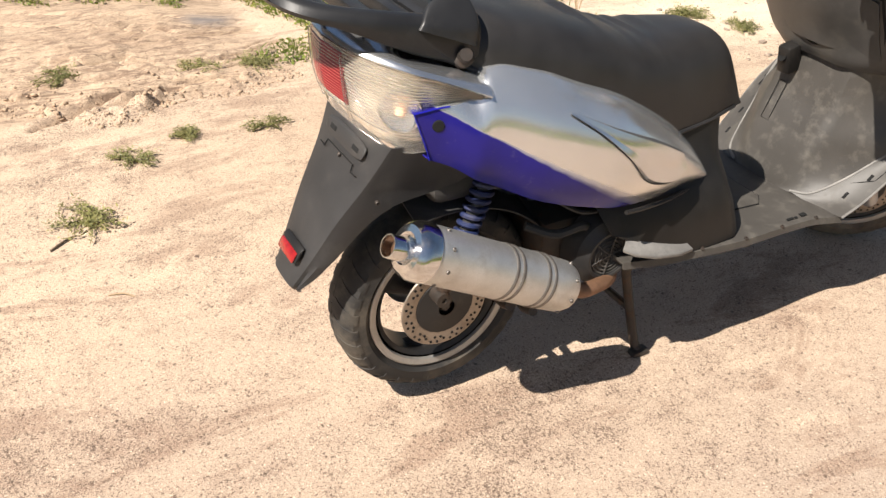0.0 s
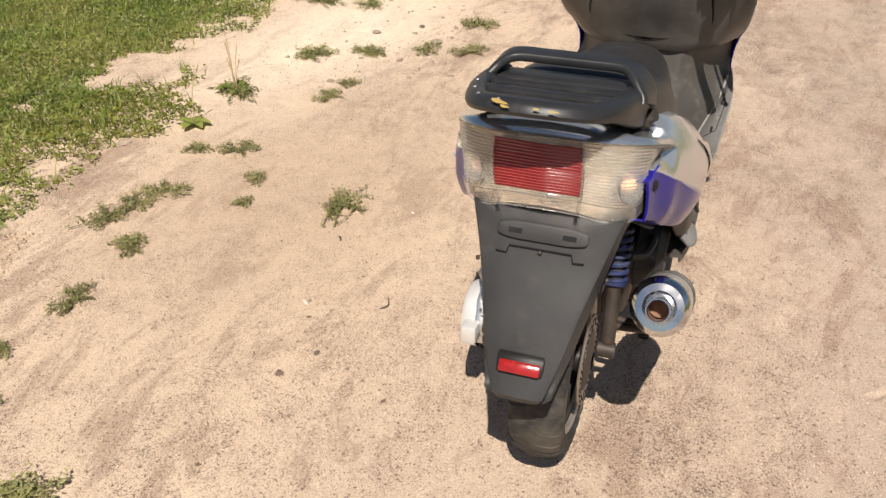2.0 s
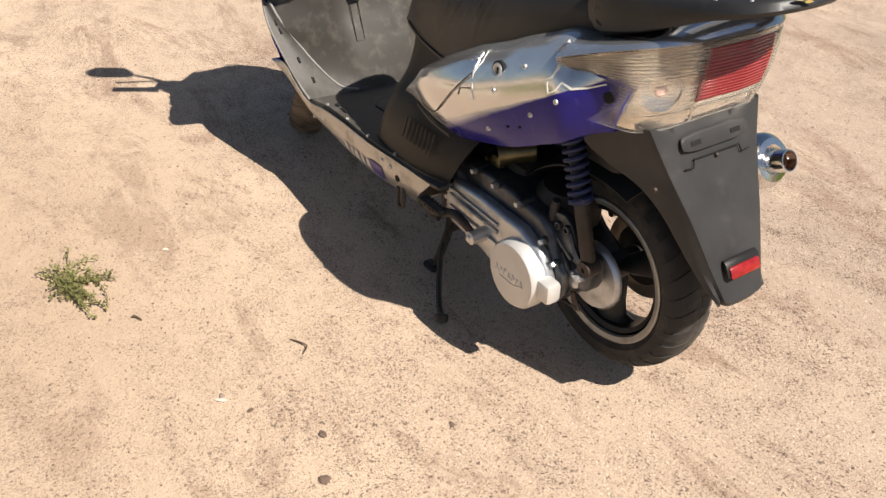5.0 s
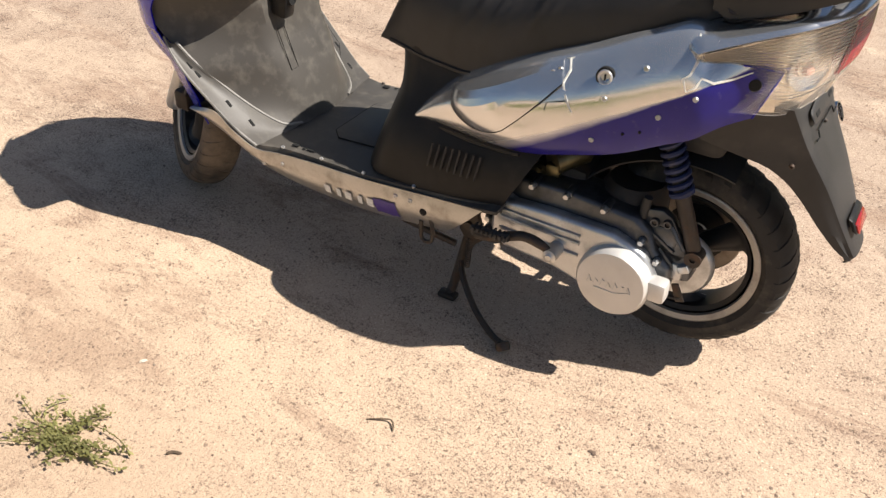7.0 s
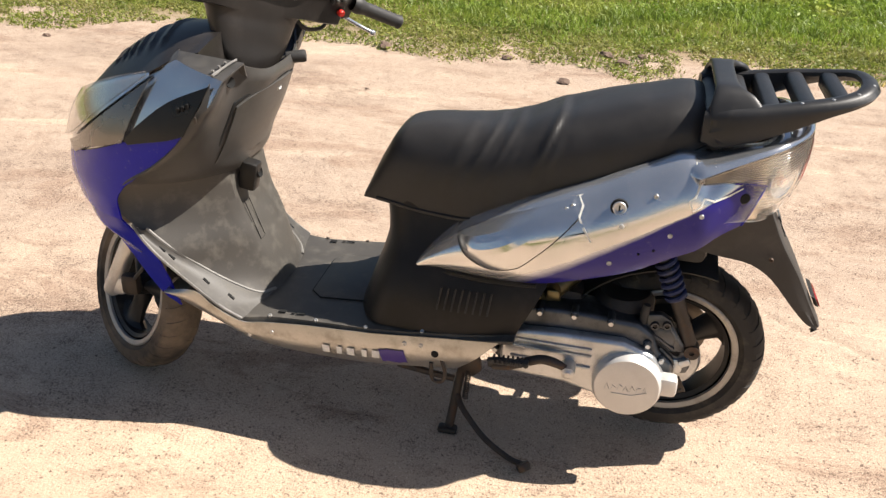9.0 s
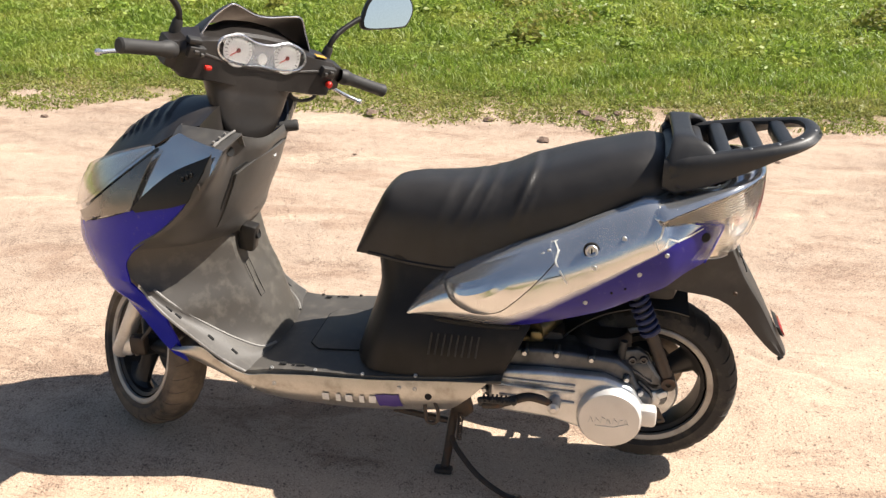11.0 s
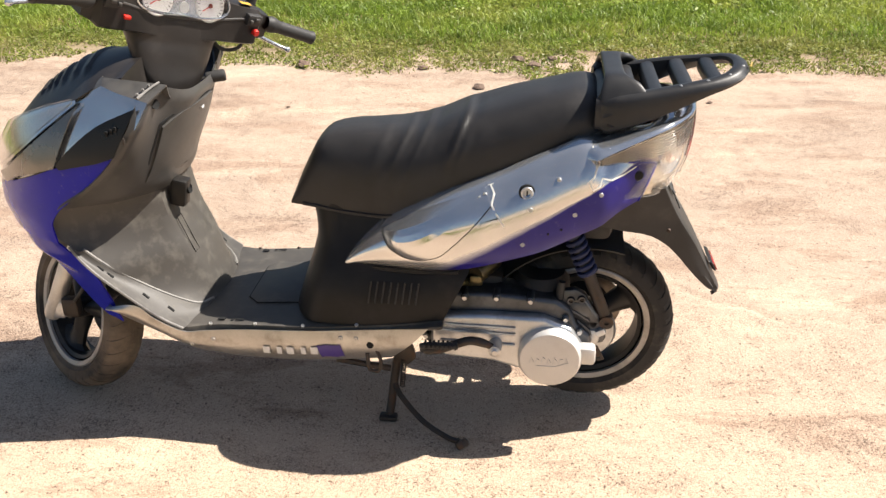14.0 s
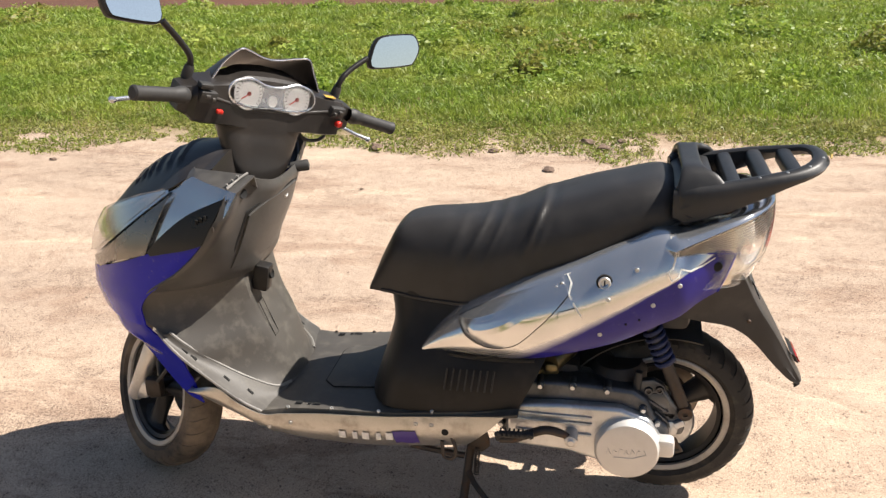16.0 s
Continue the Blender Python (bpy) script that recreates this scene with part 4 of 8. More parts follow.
for x, z, y in ((0.455, 0.41, 0.176), (0.39, 0.418, 0.176), (0.31, 0.42, 0.176), (0.225, 0.415, 0.176), (0.136, 0.368, 0.176), (0.100, 0.328, 0.170), (0.49, 0.30, 0.176), (0.39, 0.25, 0.176)):
    part("case_boss", lathe([(0.010, -0.03), (0.010, 0.005), (0.008, 0.007)], (x, y, z), (0, 1, 0), 14), M_ALU_DARK, eng)
    part("case_bolt", lathe([(0.0, 0.017), (0.006, 0.017), (0.0075, 0.013), (0.0075, 0.006)], (x, y, z), (0, 1, 0), 6), M_ALU, eng, "bright hexagon bolt head")
kick = part("kick_lever", tube([(0.305, 0.235, 0.296), (0.33, 0.242, 0.318), (0.37, 0.245, 0.328), (0.41, 0.247, 0.315), (0.45, 0.25, 0.300), (0.485, 0.252, 0.298)], [0.011, 0.010, 0.009, 0.009, 0.010, 0.011], 10, 20), M_IRON, eng, "black kick-start lever")
part("kick_boss", lathe([(0, 0.05), (0.007, 0.05), (0.010, 0.046), (0.016, 0.044), (0.017, 0.0)], (0.309, 0.205, 0.300), (0, 1, 0), 16), M_STEEL, kick)
teeth = [block((0.482 - k * 0.011, 0.262, 0.322 - 0.0), (0.005, 0.028, 0.012), 0.001) for k in range(8)]
pedal = part("kick_pedal", tube([(0.488, 0.252, 0.298), (0.490, 0.257, 0.313), (0.478, 0.262, 0.318), (0.400, 0.264, 0.322)], 0.009, 8), M_RUBBER, kick, "toothed rubber pedal")
for t in teeth:
    part("pedal_tooth", t, M_RUBBER, kick)
part("starter_motor", join(lathe([(0, 0.0), (0.026, 0.0), (0.028, 0.005), (0.028, 0.085), (0.024, 0.09), (0, 0.092)], (0.37, 0.135, 0.458), (-0.5, -0.85, 0.1), 24), block((0.365, 0.135, 0.442), (0.035, 0.02, 0.03), 0.006)), M_BRASS, eng, "brassy plated starter motor")
part("starter_cap", join(lathe([(0, 0.006), (0.008, 0.006), (0.009, 0.001), (0.026, 0.001), (0.031, -0.004), (0.032, -0.03)], (0.397, 0.138, 0.412), (0.1, 1, 0.1), 28), lathe([(0, 0.006), (0.006, 0.006), (0.006, -0.002)], (0.397, 0.140, 0.434), (0.1, 1, 0.1), 10)), M_BRASS, eng, "round brassy end cap")
part("crank_case", join(block((0.42, 0.0, 0.35), (0.26, 0.24, 0.20), 0.03), block((0.57, 0.0, 0.345), (0.14, 0.13, 0.12), 0.02), lathe([(0.0, 0.02), (0.06, 0.02), (0.075, 0.0), (0.075, -0.06)], (0.20, 0.06, 0.42), (0, 0, 1), 18)), M_IRON, eng, "dark oily engine block")
part("carburettor", join(block((0.33, -0.02, 0.50), (0.09, 0.07, 0.07), 0.015), tube([(0.28, -0.02, 0.50), (0.22, -0.01, 0.51), (0.17, 0.0, 0.53)], 0.022, 12)), M_ALU_DARK, eng)
part("inner_tray", block((0.22, 0.01, 0.632), (0.26, 0.34, 0.012), 0.004), M_PLASTIC, eng)
part("air_box", block((0.14, 0.0, 0.575), (0.22, 0.20, 0.06), 0.02), M_GUARD, eng)
fan = part("fan_cowl", lathe([(0.0, 0.012), (0.048, 0.012), (0.053, 0.018), (0.060, 0.018), (0.082, 0.0), (0.088, -0.05)], (0.428, -0.172, 0.372), (0, -1, 0), 36), M_GUARD, eng, "black round fan cowl")
for r in (0.012, 0.021, 0.030, 0.039, 0.047):
    part("fan_ring", lathe([(r - 0.0018, 0.012), (r, 0.0165), (r + 0.0018, 0.012)], (0.428, -0.172, 0.372), (0, -1, 0), 32), M_FLOOR, fan)
part("fan_spoke", join(*[tube([(0.428 + 0.05 * math.cos(t), -0.187, 0.372 + 0.05 * math.sin(t)), (0.428 - 0.05 * math.cos(t), -0.187, 0.372 - 0.05 * math.sin(t))], 0.002, 5) for t in (0.3, 1.35, 2.4)]), M_PLASTIC_GREY, fan)
part("hose", tube([(0.40, -0.14, 0.42), (0.36, -0.16, 0.45), (0.30, -0.15, 0.44), (0.24, -0.12, 0.46)], 0.010, 8, 18), M_RUBBER, eng)
part("cable", tube([(0.52, -0.12, 0.44), (0.45, -0.15, 0.47), (0.36, -0.15, 0.48), (0.28, -0.12, 0.53)], 0.005, 6, 18), M_RUBBER, eng)
part("brake_backplate", lathe([(0.02, 0.008), (0.075, 0.004), (0.082, -0.006), (0.082, -0.012)], (0.08, 0.078, 0.272), (0, 1, 0), 32), M_ALU, eng, "grey backplate")
part("hub_casting", join(block((0.065, 0.12, 0.315), (0.07, 0.06, 0.08), 0.015), block((0.10, 0.13, 0.375), (0.06, 0.05, 0.05), 0.012)), M_ALU_DARK, eng)
mount = part("shock_mount", slab([(0.150, 0.128, 0.372), (0.146, 0.128, 0.428), (0.112, 0.128, 0.434), (0.088, 0.128, 0.420), (0.060, 0.128, 0.372), (0.044, 0.128, 0.345), (0.060, 0.128, 0.318), (0.10, 0.128, 0.340)], (0, 1, 0), 0.022, 0.005), M_ALU_DARK, eng, "grimy cast mount for the shock absorber")
for x, z in ((0.124, 0.404), (0.097, 0.408)):
    part("mount_ring", lathe([(0.0045, 0.0), (0.0055, 0.006), (0.009, 0.006), (0.0105, 0.0), (0.0105, -0.006)], (x, 0.152, z), (0, 1, 0), 18), M_ALU_DARK, mount)
    part("mount_screw", lathe([(0, 0.003), (0.004, 0.003), (0.0045, -0.004)], (x, 0.152, z), (0, 1, 0), 6), M_IRON, mount)
part("mount_web", join(tube([(0.140, 0.152, 0.385), (0.112, 0.156, 0.372), (0.075, 0.152, 0.345)], 0.005, 6), tube([(0.088, 0.152, 0.405), (0.070, 0.155, 0.380), (0.055, 0.152, 0.358)], 0.0045, 6), tube([(0.105, 0.150, 0.345), (0.080, 0.156, 0.325), (0.062, 0.152, 0.300)], 0.005, 6)), M_ALU_DARK, mount)
part("axle_lug", join(block((0.062, 0.135, 0.302), (0.030, 0.045, 0.040), 0.008), block((0.045, 0.155, 0.318), (0.026, 0.020, 0.018), 0.004, Matrix.Rotation(0.5, 3, "Y"))), M_ALU, eng, "small cast lug with a clamp")
part("breather_post", tube([(0.152, 0.145, 0.405), (0.151, 0.145, 0.432), (0.148, 0.145, 0.452)], [0.011, 0.011, 0.009], 10), M_RUBBER, eng)
part("brake_arm", slab([(0.03, 0.15, 0.235), (0.05, 0.15, 0.275), (0.065, 0.15, 0.27), (0.048, 0.15, 0.228)], (0, 1, 0), 0.006, 0.002), M_IRON, eng)
part("brake_cable", tube([(0.04, 0.155, 0.24), (0.12, 0.15, 0.225), (0.25, 0.14, 0.225), (0.4, 0.12, 0.26)], 0.004, 6, 16), M_RUBBER, eng)


# ---- rear shocks
def shock(s):
    top, low = (Vector((0.140, 0.130, 0.610)), Vector((0.032, 0.140, 0.345))) if s > 0 else (Vector((0.152, -0.106, 0.605)), Vector((0.045, -0.115, 0.335)))
    d = (low - top).normalized()
    n = (low - top).length
    body = part("shock_absorber", lathe([(0.0, n * 0.46), (0.016, n * 0.46), (0.0165, n * 0.93), (0.012, n * 0.97), (0.0, n)], top, d, 18), M_IRON, scooter, "shock absorber with blue coil spring")
    part("piston", lathe([(0.011, 0.0), (0.011, n * 0.55)], top, d, 14), M_STEEL, body)
    _, a, b = frame_of(d)
    turns, m = 7.5, 150
    coil = [tuple(top + d * (0.01 + n * 0.46 * k / m) + (a * math.cos(2 * math.pi * turns * k / m) + b * math.sin(2 * math.pi * turns * k / m)) * 0.0212) for k in range(m + 1)]
    part("coil_spring", tube(coil, 0.0060, 7), M_SPRING, body, "dusty blue coil spring")
    part("dust_sleeve", lathe([(0.015, 0.01), (0.0152, n * 0.46), (0.010, n * 0.48)], top, d, 16), M_RUBBER, body)
    part("spring_seat", lathe([(0.014, n * 0.475), (0.026, n * 0.475), (0.026, n * 0.50), (0.017, n * 0.52)], top, d, 22), M_SPRING, body)
    part("mount_eye", lathe([(0.006, -0.018), (0.018, -0.018), (0.018, 0.018), (0.006, 0.018)], low, Y3, 16, closed=True), M_IRON, body)
    part("mount_bolt", lathe([(0, 0.014), (0.008, 0.014), (0.009, 0.010), (0.009, -0.02)], low, Y3 * s, 6), M_IRON, body)


shock(1)
shock(-1)

# ---- centre stand
stand = part("centre_stand", join(
    tube([(0.565, 0.115, 0.255), (0.565, -0.115, 0.255)], 0.013, 10),
    tube([(0.565, 0.095, 0.255), (0.585, 0.105, 0.15), (0.60, 0.135, 0.03), (0.605, 0.150, 0.010)], [0.014, 0.013, 0.012, 0.012], 10, 14),
    tube([(0.565, -0.095, 0.255), (0.585, -0.105, 0.15), (0.60, -0.135, 0.03), (0.605, -0.150, 0.010)], [0.014, 0.013, 0.012, 0.012], 10, 14),
    tube([(0.590, 0.10, 0.12), (0.590, -0.10, 0.12)], 0.010, 8)), M_IRON, scooter, "dark iron centre stand, let down")
part("stand_bracket", join(slab([(0.590, 0.118, 0.262), (0.592, 0.118, 0.205), (0.575, 0.118, 0.178), (0.548, 0.118, 0.170), (0.527, 0.118, 0.190), (0.530, 0.118, 0.215), (0.545, 0.118, 0.262)], (0, 1, 0), 0.016, 0.004), lathe([(0, 0.022), (0.010, 0.022), (0.012, 0.016), (0.020, 0.014), (0.020, -0.01)], (0.565, 0.118, 0.222), (0, 1, 0), 14)), M_IRON, stand, "oily pivot bracket of the stand")
part("stand_spring", tube([tuple(Vector((0.560, 0.132, 0.185)) + Vector((0.006, 0.0, -0.085)) * (k / 70) + Vector((math.cos(k * 1.3), math.sin(k * 1.3), 0)) * 0.007) for k in range(71)], 0.002, 5), M_IRON, stand)
part("under_rod", tube([(0.74, 0.150, 0.190), (0.66, 0.148, 0.176), (0.595, 0.140, 0.162)], 0.009, 8), M_IRON, stand, "dark rod under the footboard")
for s in (1, -1):
    part("stand_foot", block((0.605, s * 0.152, 0.008), (0.05, 0.03, 0.016), 0.006), M_IRON, stand)
part("foot_lever", tube([(0.59, 0.118, 0.10), (0.565, 0.15, 0.075), (0.50, 0.20, 0.035), (0.43, 0.245, 0.022), (0.395, 0.262, 0.024)], [0.010, 0.009, 0.008, 0.008, 0.008], 8, 18), M_IRON, stand, "bent foot lever")
part("lever_pad", lathe([(0, 0.012), (0.016, 0.010), (0.019, 0.0), (0.016, -0.01), (0, -0.012)], (0.39, 0.265, 0.020), (0.5, -0.4, 0.8), 12), M_IRON, stand)
part("return_spring", tube([tuple(Vector((0.60, 0.09, 0.27)) + Vector((0.10, 0.0, 0.02)) * (k / 60) + Vector((0, math.cos(k * 1.3), math.sin(k * 1.3))) * 0.008) for k in range(61)], 0.002, 5), M_IRON, stand)
part("hook", tube([(0.615, 0.235, 0.29), (0.60, 0.245, 0.255), (0.605, 0.245, 0.225), (0.63, 0.243, 0.225), (0.635, 0.24, 0.27)], 0.005, 8, 16), M_IRON, scooter, "bent wire hook")
part("under_frame", join(tube([(0.56, 0.10, 0.285), (0.75, 0.12, 0.245), (1.0, 0.13, 0.245), (1.2, 0.09, 0.30), (1.28, 0.03, 0.5)], 0.015, 10, 24), tube([(0.56, -0.10, 0.285), (0.75, -0.12, 0.245), (1.0, -0.13, 0.245), (1.2, -0.09, 0.30), (1.28, -0.03, 0.5)], 0.015, 10, 24),
     tube([(0.56, 0.10, 0.285), (0.48, 0.11, 0.45), (0.2, 0.10, 0.62), (-0.02, 0.08, 0.66)], 0.014, 8, 20), tube([(0.56, -0.10, 0.285), (0.48, -0.11, 0.45), (0.2, -0.10, 0.62), (-0.02, -0.08, 0.66)], 0.014, 8, 20)), M_IRON, scooter, "black tubular frame")

# ---- footboard
FL_Z = smoothed([(0.44, 0.368), (0.8, 0.337), (1.0, 0.326), (1.12, 0.320)])
FL_W = smoothed([(0.44, 0.225), (0.55, 0.238), (0.75, 0.240), (0.95, 0.228), (1.03, 0.226), (1.12, 0.244)])
rows = []
for k in range(29):
    x = 0.44 + 0.68 * k / 28
    w, z = FL_W(x), FL_Z(x)
    row = [(x, w * q, z + 0.006 * (1 - q * q) - (0.016 if abs(q) == 1 else 0)) for q in (-1, -0.985, -0.95, -0.8, -0.6, -0.4, -0.2, 0, 0.2, 0.4, 0.6, 0.8, 0.95, 0.985, 1)]
    rows.append(row)
board = part("footboard", thick(sheet(rows), -0.006), M_FLOOR, scooter, "dusty scuffed black footboard")
hx0, hx1, hy = 0.79, 0.985, 0.118
hz = FL_Z(0.88) + 0.006
part("hatch", slab([(hx0, -hy, FL_Z(hx0) + 0.004), (hx1 - 0.03, -hy, FL_Z(hx1) + 0.006), (hx1, -hy + 0.03, FL_Z(hx1) + 0.005), (hx1, hy - 0.03, FL_Z(hx1) + 0.005), (hx1 - 0.03, hy, FL_Z(hx1) + 0.006), (hx0, hy, FL_Z(hx0) + 0.004)], (0, 0, 1), 0.004, 0.0015), M_FLOOR, board, "battery hatch lid")
part("hatch_gap", tube([(hx0, -hy, FL_Z(hx0) + 0.006), (hx1 - 0.03, -hy, FL_Z(hx1) + 0.007), (hx1, -hy + 0.03, FL_Z(hx1) + 0.007), (hx1, hy - 0.03, FL_Z(hx1) + 0.007), (hx1 - 0.03, hy, FL_Z(hx1) + 0.007), (hx0, hy, FL_Z(hx0) + 0.006), (hx0, -hy, FL_Z(hx0) + 0.006)], 0.002, 5), M_HOLE, board)
for s in (1, -1):
    for x, y, a, b in ((1.025, 0.200, 0.018, 0.012), (0.995, 0.205, 0.008, 0.006), (0.975, 0.205, 0.022, 0.006), (0.72, 0.205, 0.025, 0.007), (0.69, 0.205, 0.012, 0.006), (0.955, 0.05, 0.010, 0.006)):
        part("clip_hole", slab([(x - a / 2, s * y - b / 2, FL_Z(x) + 0.0045), (x + a / 2, s * y - b / 2, FL_Z(x) + 0.0045), (x + a / 2, s * y + b / 2, FL_Z(x) + 0.0045), (x - a / 2, s * y + b / 2, FL_Z(x) + 0.0045)], (0, 0, 1), 0.0015, 0), M_HOLE, board)
    for x in (1.05, 0.93, 0.80, 0.66):
        part("screw", screw((x, s * (FL_W(x) - 0.006), FL_Z(x) + 0.002), (0, s * 0.5, 0.9), 0.005), M_STEEL if s > 0 else M_IRON, board)
for s in (1, -1):
    tip = [(0.44, 0.225, 0.366), (0.46, 0.17, 0.366), (0.52, 0.165, 0.364), (0.58, 0.20, 0.356), (0.58, 0.236, 0.350), (0.50, 0.248, 0.358), (0.44, 0.25, 0.368)]
    if s < 0:
        tip = [(0.418, 0.236, 0.420), (0.445, 0.212, 0.426), (0.50, 0.196, 0.428), (0.545, 0.190, 0.436), (0.58, 0.205, 0.416), (0.60, 0.215, 0.385), (0.625, 0.240, 0.366), (0.575, 0.250, 0.372), (0.50, 0.254, 0.388), (0.445, 0.250, 0.408)]
    part("footboard_tail", slab([(x, s * y, z) for x, y, z in (tip if s > 0 else tip[::-1])], (0, 0, -1), 0.010, 0.003), M_FLOOR if s > 0 else M_EDGE, board, "broken pale tail of the footboard")

# ---- side lips rising from the footboard to the leg shield
L_OUT = [(1.115, 0.245, 0.318), (1.17, 0.252, 0.352), (1.24, 0.262, 0.415), (1.30, 0.268, 0.47), (1.345, 0.262, 0.512), (1.375, 0.252, 0.545)]
L_IN = [(1.085, 0.10, 0.329), (1.11, 0.145, 0.338), (1.165, 0.178, 0.375), (1.235, 0.208, 0.430), (1.30, 0.235, 0.490), (1.345, 0.245, 0.535)]
for s in (1, -1):
    a, b = path3(L_OUT, 25), path3(L_IN, 25)
    rows = []
    for p, q in zip(a, b):
        rows.append([(p[0] + (q[0] - p[0]) * t, s * (p[1] + (q[1] - p[1]) * t), p[2] + (q[2] - p[2]) * t - 0.006 * math.sin(math.pi * t)) for t in [j / 6 for j in range(7)]])
    lip = part("shield_lip", thick(sheet(rows), -0.005), M_FLOOR, scooter, "dusty grey lip with clip holes")
    part("trim_line", tube([(p[0], s * p[1], p[2] + 0.002) for p in a], 0.004, 6), M_EDGE, lip, "scuffed pale edge")
    part("trim_line", tube([(p[0] - 0.002, s * p[1], p[2] + 0.003) for p in b], 0.0042, 6), M_EDGE, lip)
    for k, t in ((6, 0.45), (10, 0.45), (16, 0.5), (18, 0.55)):
        p, q = a[k], b[k]
        c = p + (q - p) * t
        part("clip_hole", block((c[0], s * c[1], c[2] - 0.001), (0.020, 0.008, 0.006), 0.001, Matrix.Rotation(-0.75, 3, "Y")), M_HOLE, lip)
    if s < 0:
        lidp = [a[9] + (b[9] - a[9]) * 0.25, a[16] + (b[16] - a[16]) * 0.2, a[16] + (b[16] - a[16]) * 0.75, a[14] + (b[14] - a[14]) * 0.9, a[9] + (b[9] - a[9]) * 0.85]
        loop = [(p[0], -p[1], p[2] + 0.001) for p in lidp]
        part("cover_seam", tube(loop + loop[:1], 0.0018, 5), M_HOLE, lip)

# ---- leg shield, rear face: lower panel
LS = {0.325: (1.078, 1.085, 0.095), 0.345: (1.084, 1.118, 0.150), 0.38: (1.096, 1.172, 0.180), 0.43: (1.114, 1.238, 0.208), 0.49: (1.140, 1.302, 0.235), 0.54: (1.162, 1.378, 0.240), 0.60: (1.176, 1.430, 0.240), 0.66: (1.186, 1.405, 0.246), 0.72: (1.192, 1.30, 0.265)}
lsf = smoothed(sorted(LS.items()))
rows = []
for k in range(33):
    z = 0.325 + 0.395 * k / 32
    xc, xe, ye = lsf(z)
    row = []
    for j in range(15):
        q = j / 14
        yy = ye * q
        flat = 0.42
        t = max(0, (q - flat) / (1 - flat))
        row.append((xc + 0.02 * q * q + (xe - xc - 0.02) * t ** 1.25, yy, z))
    rows.append([(x, -y, zz) for x, y, zz in reversed(row[1:])] + row)
shield = part("leg_shield", thick(sheet(rows), -0.005), M_FLOOR, scooter, "scuffed dusty dark plastic leg shield")
part("key_socket", join(block((1.150, 0.060, 0.628), (0.045, 0.042, 0.075), 0.008, Matrix.Rotation(-0.2, 3, "Y"))), M_PLASTIC, shield, "black ignition socket")
part("key_bore", lathe([(0, 0.0), (0.011, 0.0), (0.013, 0.004), (0.014, -0.004)], (1.1255, 0.060, 0.636), (-1, 0, 0.2), 16), M_HOLE, shield)
part("label_recess", tube([(1.160, 0.080, 0.56), (1.160, 0.054, 0.56), (1.123, 0.054, 0.46), (1.123, 0.080, 0.46), (1.160, 0.080, 0.56)], 0.0012, 5), M_PLASTIC, shield)

def step01(t):
    t = min(1.0, max(0.0, t))
    return t * t * (3 - 2 * t)


# ---- leg shield, upper box with the glove lid
UB = smoothed([(0.655, (1.170, 1.255, 0.195, 1.372, 0.258)), (0.675, (1.158, 1.228, 0.200, 1.345, 0.266)), (0.72, (1.142, 1.195, 0.200, 1.275, 0.278)), (0.80, (1.104, 1.155, 0.190, 1.190, 0.287)), (0.85, (1.086, 1.134, 0.184, 1.158, 0.284)), (0.88, (1.078, 1.126, 0.184, 1.142, 0.278)), (0.92, (1.070, 1.118, 0.190, 1.130, 0.266)), (0.952, (1.074, 1.112, 0.196, 1.122, 0.246))])


def box_z(y, z):
    """The upper rim dips behind the steering neck and falls off at its outer corners."""
    return z - 0.045 * math.exp(-(y / 0.16) ** 4) * max(0.0, (z - 0.86) / 0.092) - 0.020 * step01((abs(y) - 0.185) / 0.07) * max(0.0, (z - 0.85) / 0.102)


rows = []
for k in range(35):
    z = 0.655 + 0.297 * k / 34
    xc, xl, yl, xo, yo = UB(z)
    ctrl = [(xc, 0, z), (xc + 0.006, yl * 0.5, z), (xl, yl, z), (xo - 0.012, yo - 0.012, z), (xo + 0.01, yo + 0.001, z)]
    row = [(p[0], p[1], box_z(p[1], p[2])) for p in path3(ctrl, 19)]
    rows.append([(x, -y, zz) for x, y, zz in reversed(row[1:])] + row)
box = part("upper_shield", thick(sheet(rows), -0.005), M_PLASTIC_GREY, scooter, "worn black plastic upper shield with glove box")


def box_at(y, z, out=0.0):
    xc, xl, yl, xo, yo = UB(z)
    q = min(1, abs(y) / yl)
    return (xc + (xl - xc) * q * q - out, y, box_z(y, z))


gl = [(-0.180, 0.690), (-0.180, 0.77), (-0.172, 0.848), (-0.08, 0.884), (0.0, 0.892), (0.08, 0.884), (0.172, 0.848), (0.180, 0.77), (0.180, 0.690)]
loop = []
for i in range(len(gl)):
    (y0, z0), (y1, z1) = gl[i], gl[(i + 1) % len(gl)]
    loop += [box_at(y0 + (y1 - y0) * t / 6, z0 + (z1 - z0) * t / 6, 0.003) for t in range(6)]
lid = [[box_at((-0.173 + 0.346 * j / 12) * (1 - 0.03 * k / 8), 0.698 + (0.142 + 0.042 * (1 - (j / 6 - 1) ** 2)) * k / 8, 0.006) for j in range(13)] for k in range(9)]
part("glove_lid", thick(sheet(lid), -0.006), M_PLASTIC_GREY, box, "worn flat glove box lid")
part("glove_lid_seam", tube(loop + loop[:1], 0.0042, 5), M_HOLE, box)
part("glove_lock", lathe([(0, 0.002), (0.008, 0.002), (0.011, 0.004), (0.013, 0.0), (0.013, -0.006)], box_at(0.02, 0.852, 0.007), (-1, 0, 0.2), 18), M_STEEL, box, "round steel lock")
for s in (1, -1):
    part("clip_hole", lathe([(0, 0), (0.010, 0), (0.012, 0.001), (0.012, -0.004)], (1.113, s * 0.205, 0.908), (-0.85, s * 0.45, 0.25), 14), M_HOLE, box)
